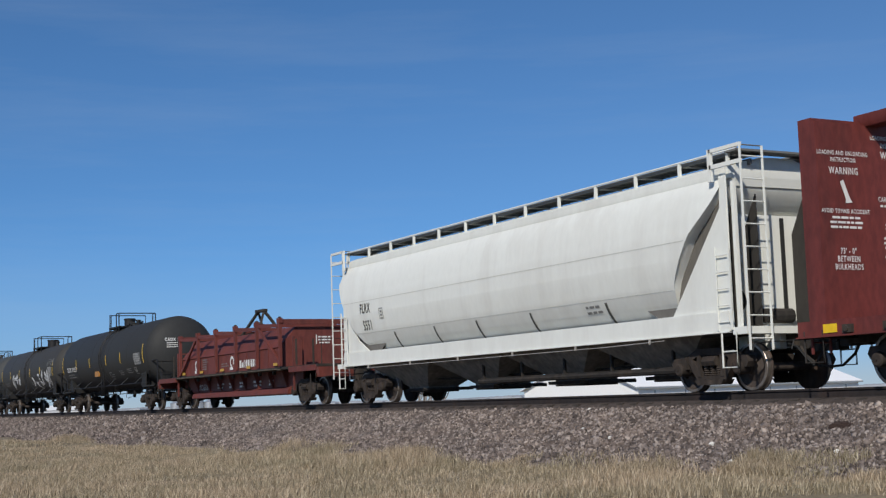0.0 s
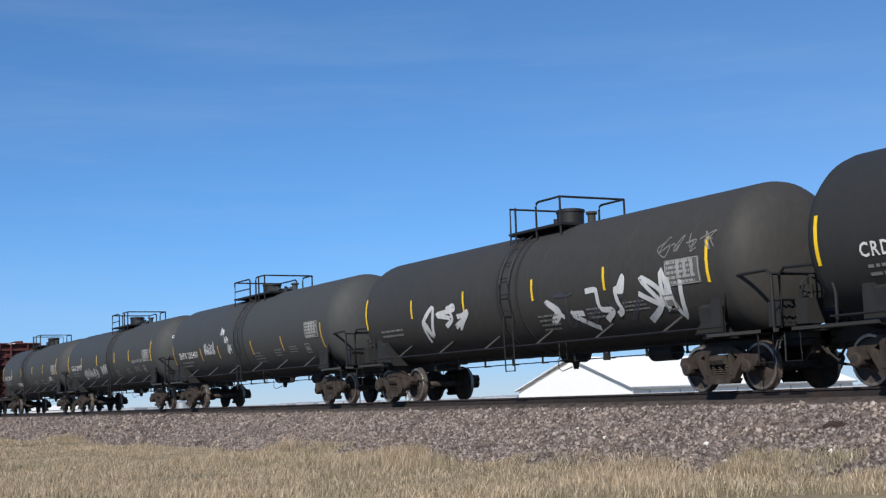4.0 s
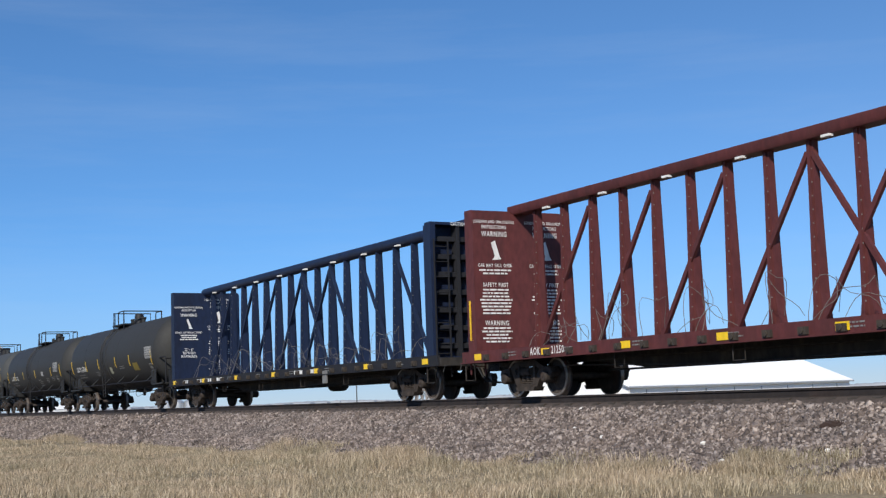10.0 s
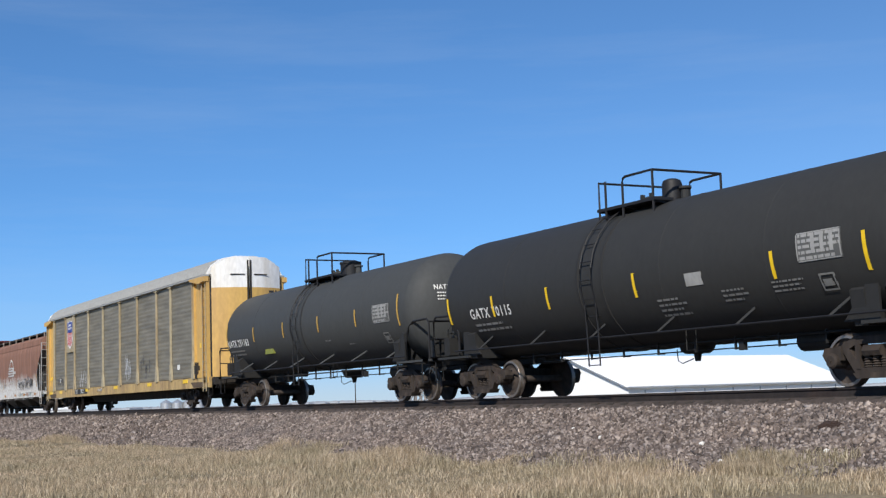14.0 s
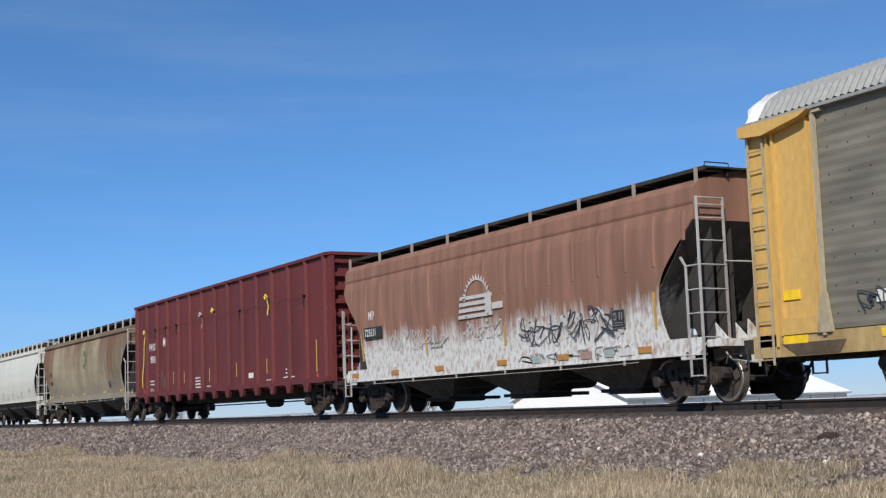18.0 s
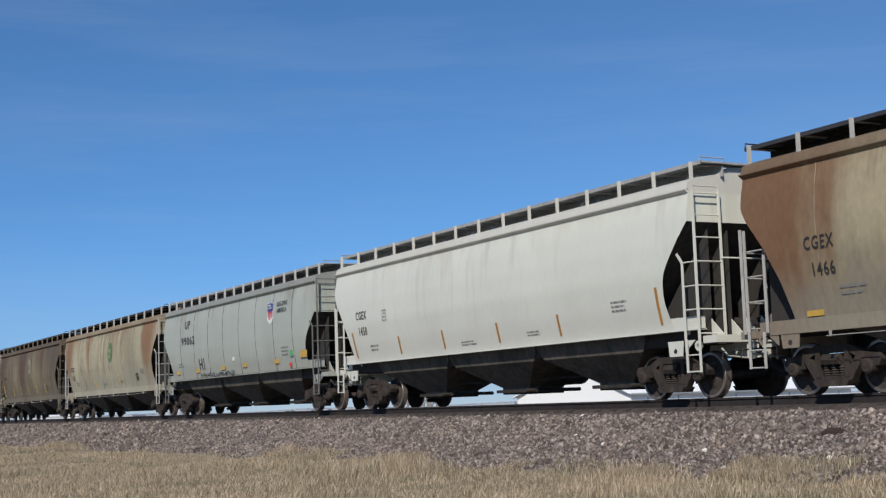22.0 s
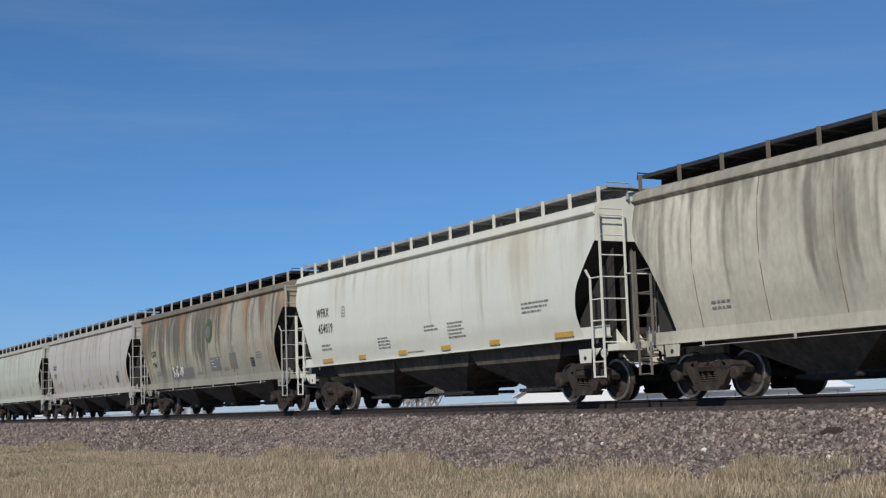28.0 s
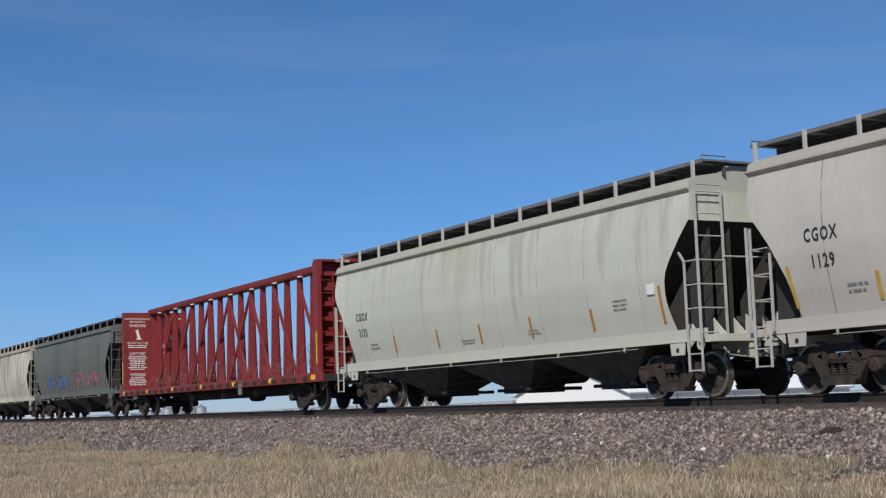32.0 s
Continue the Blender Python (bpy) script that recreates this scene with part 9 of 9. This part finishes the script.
h, s_ = covered_hopper(-332.7, "tan rust-streaked covered grain hopper with a faded round emblem", TAN, ladder_mat=PALE_STEEL, seams=8, brackets=14, board_mat=DK, tape=DULL_YELLOW, tape_x=(), writing=marks("CGEX", "1466"), spots=((-6.3, 1.78, 0.6, 2, 0.11), (5.75, 1.85, 0.6, 3, 0.09)), seed=5)
round_mark(h, 0.78, 3.12, 0.42, 0.45, s_, plain("worn_green_emblem", (0.12, 0.19, 0.075)), plain("worn_emblem_oval", (0.33, 0.29, 0.19)))
code_plate(h, 5.1, 1.6, 0.29, s_)
for x_ in (-7.0, -4.8, -2.3, 0.1, 4.0, 7.0):
    part("reflective_tape", Build().box(x_ - 0.2, x_ + 0.2, s_(1.4) - 0.02, s_(1.4) - 0.006, 1.36, 1.46), DULL_YELLOW, h)

h, s_ = covered_hopper(-351.3, "clean pale-grey covered grain hopper with amber tape stripes", WHITE_B, sill_z=(1.34, 1.60), rod=False, coaming=PALE_WALK, brackets=15, board_mat=PALE_WALK, tape=ORANGE, tape_x=(-7.35, -4.44, -1.9, 0.9, 3.6, 7.3), writing=marks("CGEX", "1450", -7.05, 2.60), box_mark=(-5.15, 2.62), seed=6)

h, s_ = covered_hopper(-369.5, "grey-green covered hopper with seams and a shield emblem", UP_GREY, coaming=GALV, half=8.15, slope_z=3.1, sill_z=(1.37, 1.62), rod=False, side_tab=[(1.40, 1.44), (1.6, 1.47), (1.9, 1.53), (2.5, 1.59), (3.1, 1.595), (3.6, 1.57), (4.07, 1.49)], seam_xs=tuple(-5.9 + 1.71 * i for i in range(8)), seam_mat=DARK_SEAM, bracket_mat=plain("pale_grey_bracket", (0.46, 0.47, 0.45)), ladder_mat=paint("dark_grey_ladder", (0.15, 0.15, 0.14), 0.7, grime=0.3), brackets=17, bulge=0.10, board_mat=PALE_WALK, tape_x=(),
                       writing=(("UP", -5.32, 3.40, 0.30, 1.3), ("99062", -5.73, 2.76, 0.31, 1.5), ("BUILDING", 4.75, 3.52, 0.15, 0.95), ("AMERICA", 4.75, 3.30, 0.15, 0.95)), spots=((5.0, 2.1, 0.8, 3, 0.12), (-6.3, 2.0, 0.7, 2, 0.10)), seed=7)
shield(h, 4.15, 3.36, 0.54, 0.70, lambda z: s_(z))
for x_ in (-6.46, -3.95, -1.02, 1.34, 4.42):
    part("reflective_tape", Build().box(x_ - 0.2, x_ + 0.2, s_(1.7) - 0.022, s_(1.7) - 0.004, 1.62, 1.77), DULL_YELLOW, h)
part("reflective_tape", Build().box(6.6, 7.15, s_(1.85) - 0.022, s_(1.85) - 0.004, 1.72, 1.95), DULL_YELLOW, h)
part("red_tag", Build().box(5.6, 5.74, s_(1.5) - 0.055, s_(1.5) - 0.035, 1.46, 1.60), RED_TAG, h)
part("green_tag", Build().box(5.75, 5.98, s_(1.9) - 0.02, s_(1.9) - 0.004, 1.80, 2.00), plain("green_tag", (0.10, 0.36, 0.16), 0.5), h)
part("rating_plate", Build().box(0.16, 0.34, s_(1.95) - 0.02, s_(1.95) - 0.004, 1.90, 2.04), WHITE_TRIM, h)
b_ = Build()
letter(b_, "HI", -3.72, 1.72, 0.42, s_, 1.25)
part("spray_scrawl", b_, GRAF_DARK, h)
b_ = Build()
scrawl(b_, -3.7, 1.38, 4.0, 0.20, s_, random.Random(4), 20, 0.013)
part("spray_scrawl", b_, GRAF_DARK, h, "small dark scrawl along the sill")

h, s_ = covered_hopper(-387.1, "cream rust-streaked covered grain hopper with a green round emblem", TAN_B, ladder_mat=PALE_STEEL, seams=8, brackets=14, board_mat=DK, tape=YELLOW, tape_x=(-2.4, 2.1), writing=marks("CGEX", "1533", -7.1, 2.40), box_mark=(-5.0, 2.50), seed=8)
round_mark(h, 0.8, 3.05, 0.44, 0.47, s_, GREEN, plain("pale_emblem_oval", (0.24, 0.31, 0.15)))
code_plate(h, 4.9, 1.62, 0.29, s_)
b_ = Build()
strip(b_, -4.4, 1.5, 1.95, 0.085, s_)
part("reflective_tape", b_, ORANGE, h)

h, s_ = covered_hopper(-405.6, "dirty brown covered grain hopper with yellow tape stripes", BROWN, ladder_mat=paint("dusty_brown_ladder", (0.20, 0.175, 0.13), 0.7, (0.14, 0.11, 0.08), 0.3), seams=6, seam_mat=plain("dark_brown_weld_line", (0.12, 0.09, 0.06)), brackets=14, board_mat=DK, tape=YELLOW, tape_x=(-7.15, -4.3, -2.15, 0.1, 2.45, 4.68), writing=marks("CGOX", "3131", -6.9, 2.50), seed=9)
part("emblem_field", Build().box(0.42, 1.45, s_(3.1) - 0.014, s_(3.1) - 0.002, 2.66, 3.60), plain("pale_brown_square", (0.19, 0.155, 0.10)), h)
round_mark(h, 0.92, 3.13, 0.40, 0.43, lambda z: s_(3.1) - 0.006, plain("dirty_pale_emblem", (0.30, 0.27, 0.21)), OLIVE)
code_plate(h, 4.95, 1.6, 0.29, s_)

h, s_ = covered_hopper(-423.9, "cream covered grain hopper with dark soot streaks", CREAM, ladder_mat=paint("sooty_ladder", (0.19, 0.175, 0.145), 0.7, (0.12, 0.10, 0.08), 0.3), seams=8, brackets=14, board_mat=DK, tape_x=(), writing=(), seed=10)
code_plate(h, 5.1, 1.62, 0.29, s_)

h, s_ = covered_hopper(-442.3, "bright white covered grain hopper with yellow sill tape", WHITE_C, sill_z=(1.37, 1.62), rod=False, coaming=PALE_WALK, brackets=16, bulge=0.06, board_mat=PALE_WALK, tape_x=(), writing=(("WFRX", -6.85, 2.86, 0.26, 0.9), ("454019", -6.75, 2.36, 0.28, 0.9)), box_mark=(-4.85, 2.92), seed=11,
                       spots=((-6.6, 1.95, 0.8, 2, 0.12), (-2.6, 1.95, 0.9, 4, 0.09), (0.3, 2.1, 0.8, 2, 0.1), (1.6, 2.1, 1.0, 5, 0.09), (5.3, 2.3, 1.2, 3, 0.1), (-0.9, 1.48, 1.0, 1, 0.07)))
for x_ in (-6.35, -3.83, -1.19, 1.33, 3.83, 6.9):
    w_ = 0.38 if abs(x_) > 6 else 0.24
    part("reflective_tape", Build().box(x_ - w_, x_ + w_, s_(1.5) - 0.03, s_(1.5) - 0.004, 1.45, 1.57), DULL_YELLOW, h)

h, s_ = covered_hopper(-460.4, "pale covered grain hopper mottled with rust and soot", MOTTLE, ladder_mat=PALE_STEEL, seams=9, seam_mat=plain("brown_weld_line", (0.16, 0.13, 0.10)), brackets=14, board_mat=DK, tape=ORANGE, tape_x=(-7.3, -3.7, 3.2, 7.3), writing=marks("CGEX", "1944", -6.8, 2.46), seed=12)
round_mark(h, 0.85, 3.12, 0.42, 0.46, s_, plain("dark_green_emblem", (0.08, 0.125, 0.052)), plain("grey_emblem_oval", (0.19, 0.18, 0.14)))
code_plate(h, 5.1, 1.62, 0.29, s_)
for x_, w_, h_ in ((0.75, 1.15, 0.50), (2.95, 0.72, 0.58), (-4.3, 2.9, 0.42)):
    n_ = plain("grey_patch_paint", (0.19, 0.19, 0.175))
    z_ = 1.42 if x_ < 0 else 1.60
    b_ = Build()
    strip(b_, x_ + w_ / 2, z_, z_ + h_, w_, s_, lift=0.008)
    part("paint_patch", b_, n_, h, "grey touch-up patch")
b_ = Build()
for k_, line_ in enumerate((((0, 0), (0, 1), (0.5, 0.85), (0.05, 0.55), (0.6, 0.25), (0, 0)), ((0, -0.1), (0.35, 0.75), (0.65, -0.05), (0.5, 0.3), (0.15, 0.3)), ((0.6, 0.85), (0.15, 1.05), (0, 0.5), (0.2, 0.05), (0.6, 0.2)),
                             ((0.3, 0.1), (0.05, 0.35), (0.3, 0.6), (0.5, 0.3), (0.3, 0.1)), ((0, 0), (0.1, 0.9), (0.5, 0.2), (0.65, 1.0)))):
    b_.tube([(-3.95 + 0.26 * k_ + 0.36 * p_, s_(1.53 + 0.4 * q_) - 0.022, 1.53 + 0.4 * q_) for p_, q_ in line_], 0.013, 4)
part("spray_scrawl", b_, GRAF_WHITE, h, "thin white sprayed word")
for k_ in range(3):
    # loose wavy lines, one above the other
    b_ = Build()
    b_.tube([(0.85 + 0.05 * i_, s_(1.72 + 0.12 * k_) - 0.014, 1.72 + 0.12 * k_ + 0.03 * math.sin(0.55 * i_ + k_) + 0.006 * i_) for i_ in range(17)], 0.011, 4)
    part("spray_scrawl", b_, GRAF_WHITE, h, "white sprayed wavy line")

h, s_ = covered_hopper(-478.9, "warm pale-grey covered grain hopper with curved seams", LILAC, coaming=EDGE_GREY, seams=8, seam_mat=plain("grey_weld_line", (0.20, 0.185, 0.165)), brackets=14, board_mat=GALV, ladder_mat=PALE_STEEL, tape=DULL_YELLOW, tape_x=(-7.6, -5.6, 0.3, 3.9, 7.3), writing=marks("CGOX", "1129", -7.15, 2.62), seed=13)
code_plate(h, 5.6, 1.6, 0.29, s_)
h, s_ = covered_hopper(-497.6, "pale greenish-grey covered grain hopper with amber tape", MINT, coaming=EDGE_GREY, seams=8, seam_mat=plain("pale_weld_line", (0.30, 0.30, 0.26)), brackets=14, board_mat=GALV, ladder_mat=PALE_STEEL, tape=ORANGE, tape_x=(-4.75, -2.24, 0.0, 2.37, 4.87, 7.35), writing=marks("CGOX", "3133", -7.05, 2.52, 0.22), seed=14)
part("rating_plate", Build().box(6.95, 7.2, s_(2.2) - 0.02, s_(2.2) - 0.004, 2.10, 2.32), WHITE_TRIM, h)
centre_beam(-519.5, "bright red centre-beam lumber flat car, empty, near the tail", RED_C, seed=6, gap_tags=3.7)
h, s_ = covered_hopper(-541.0, "dark grey-green covered hopper with blue sprayed letters", DARKG, seams=8, brackets=14, board_mat=DK, tape_x=(), writing=(), seed=15)
for x_, m_ in ((-5.0, plain("blue_spray_paint", (0.10, 0.17, 0.36))), (1.5, plain("pink_spray_paint", (0.36, 0.13, 0.20)))):
    b_ = Build()
    scrawl(b_, x_, 1.5, 4.5, 0.8, s_, random.Random(17), 5, 0.09)
    part("spray_scrawl", b_, m_, h)
covered_hopper(-559.2, "pale covered grain hopper with light soot streaks", CREAM, ladder_mat=PALE_STEEL, seams=8, brackets=14, board_mat=DK, tape_x=(), seed=16)
covered_hopper(-577.5, "tan stained covered grain hopper near the tail", TAN, ladder_mat=PALE_STEEL, seams=8, brackets=14, board_mat=DK, tape_x=(), seed=17)


# ---- what moves ----
def motions():
    for car, u in CARS:
        walk(car, [(t, pose(u + SPEED * t, TRACK, RAIL)) for t in (0, 8, 16, 24, 32)])
    # wheels roll on the rail; all turn alike
    first = WHEELS[0]
    turn = math.degrees(SPEED / 0.457)
    walk(first, [(i / FPS, pose(0, 0, 0, 0, (turn * i / FPS) % 360.0, 0)) for i in range(0, 32 * FPS + 1)])
    for w in WHEELS[1:]:
        w.rotation_mode = "QUATERNION"
        keys = w.animation_data_create()
        keys.action = first.animation_data.action
        keys.action_slot = first.animation_data.action_slot


motions()
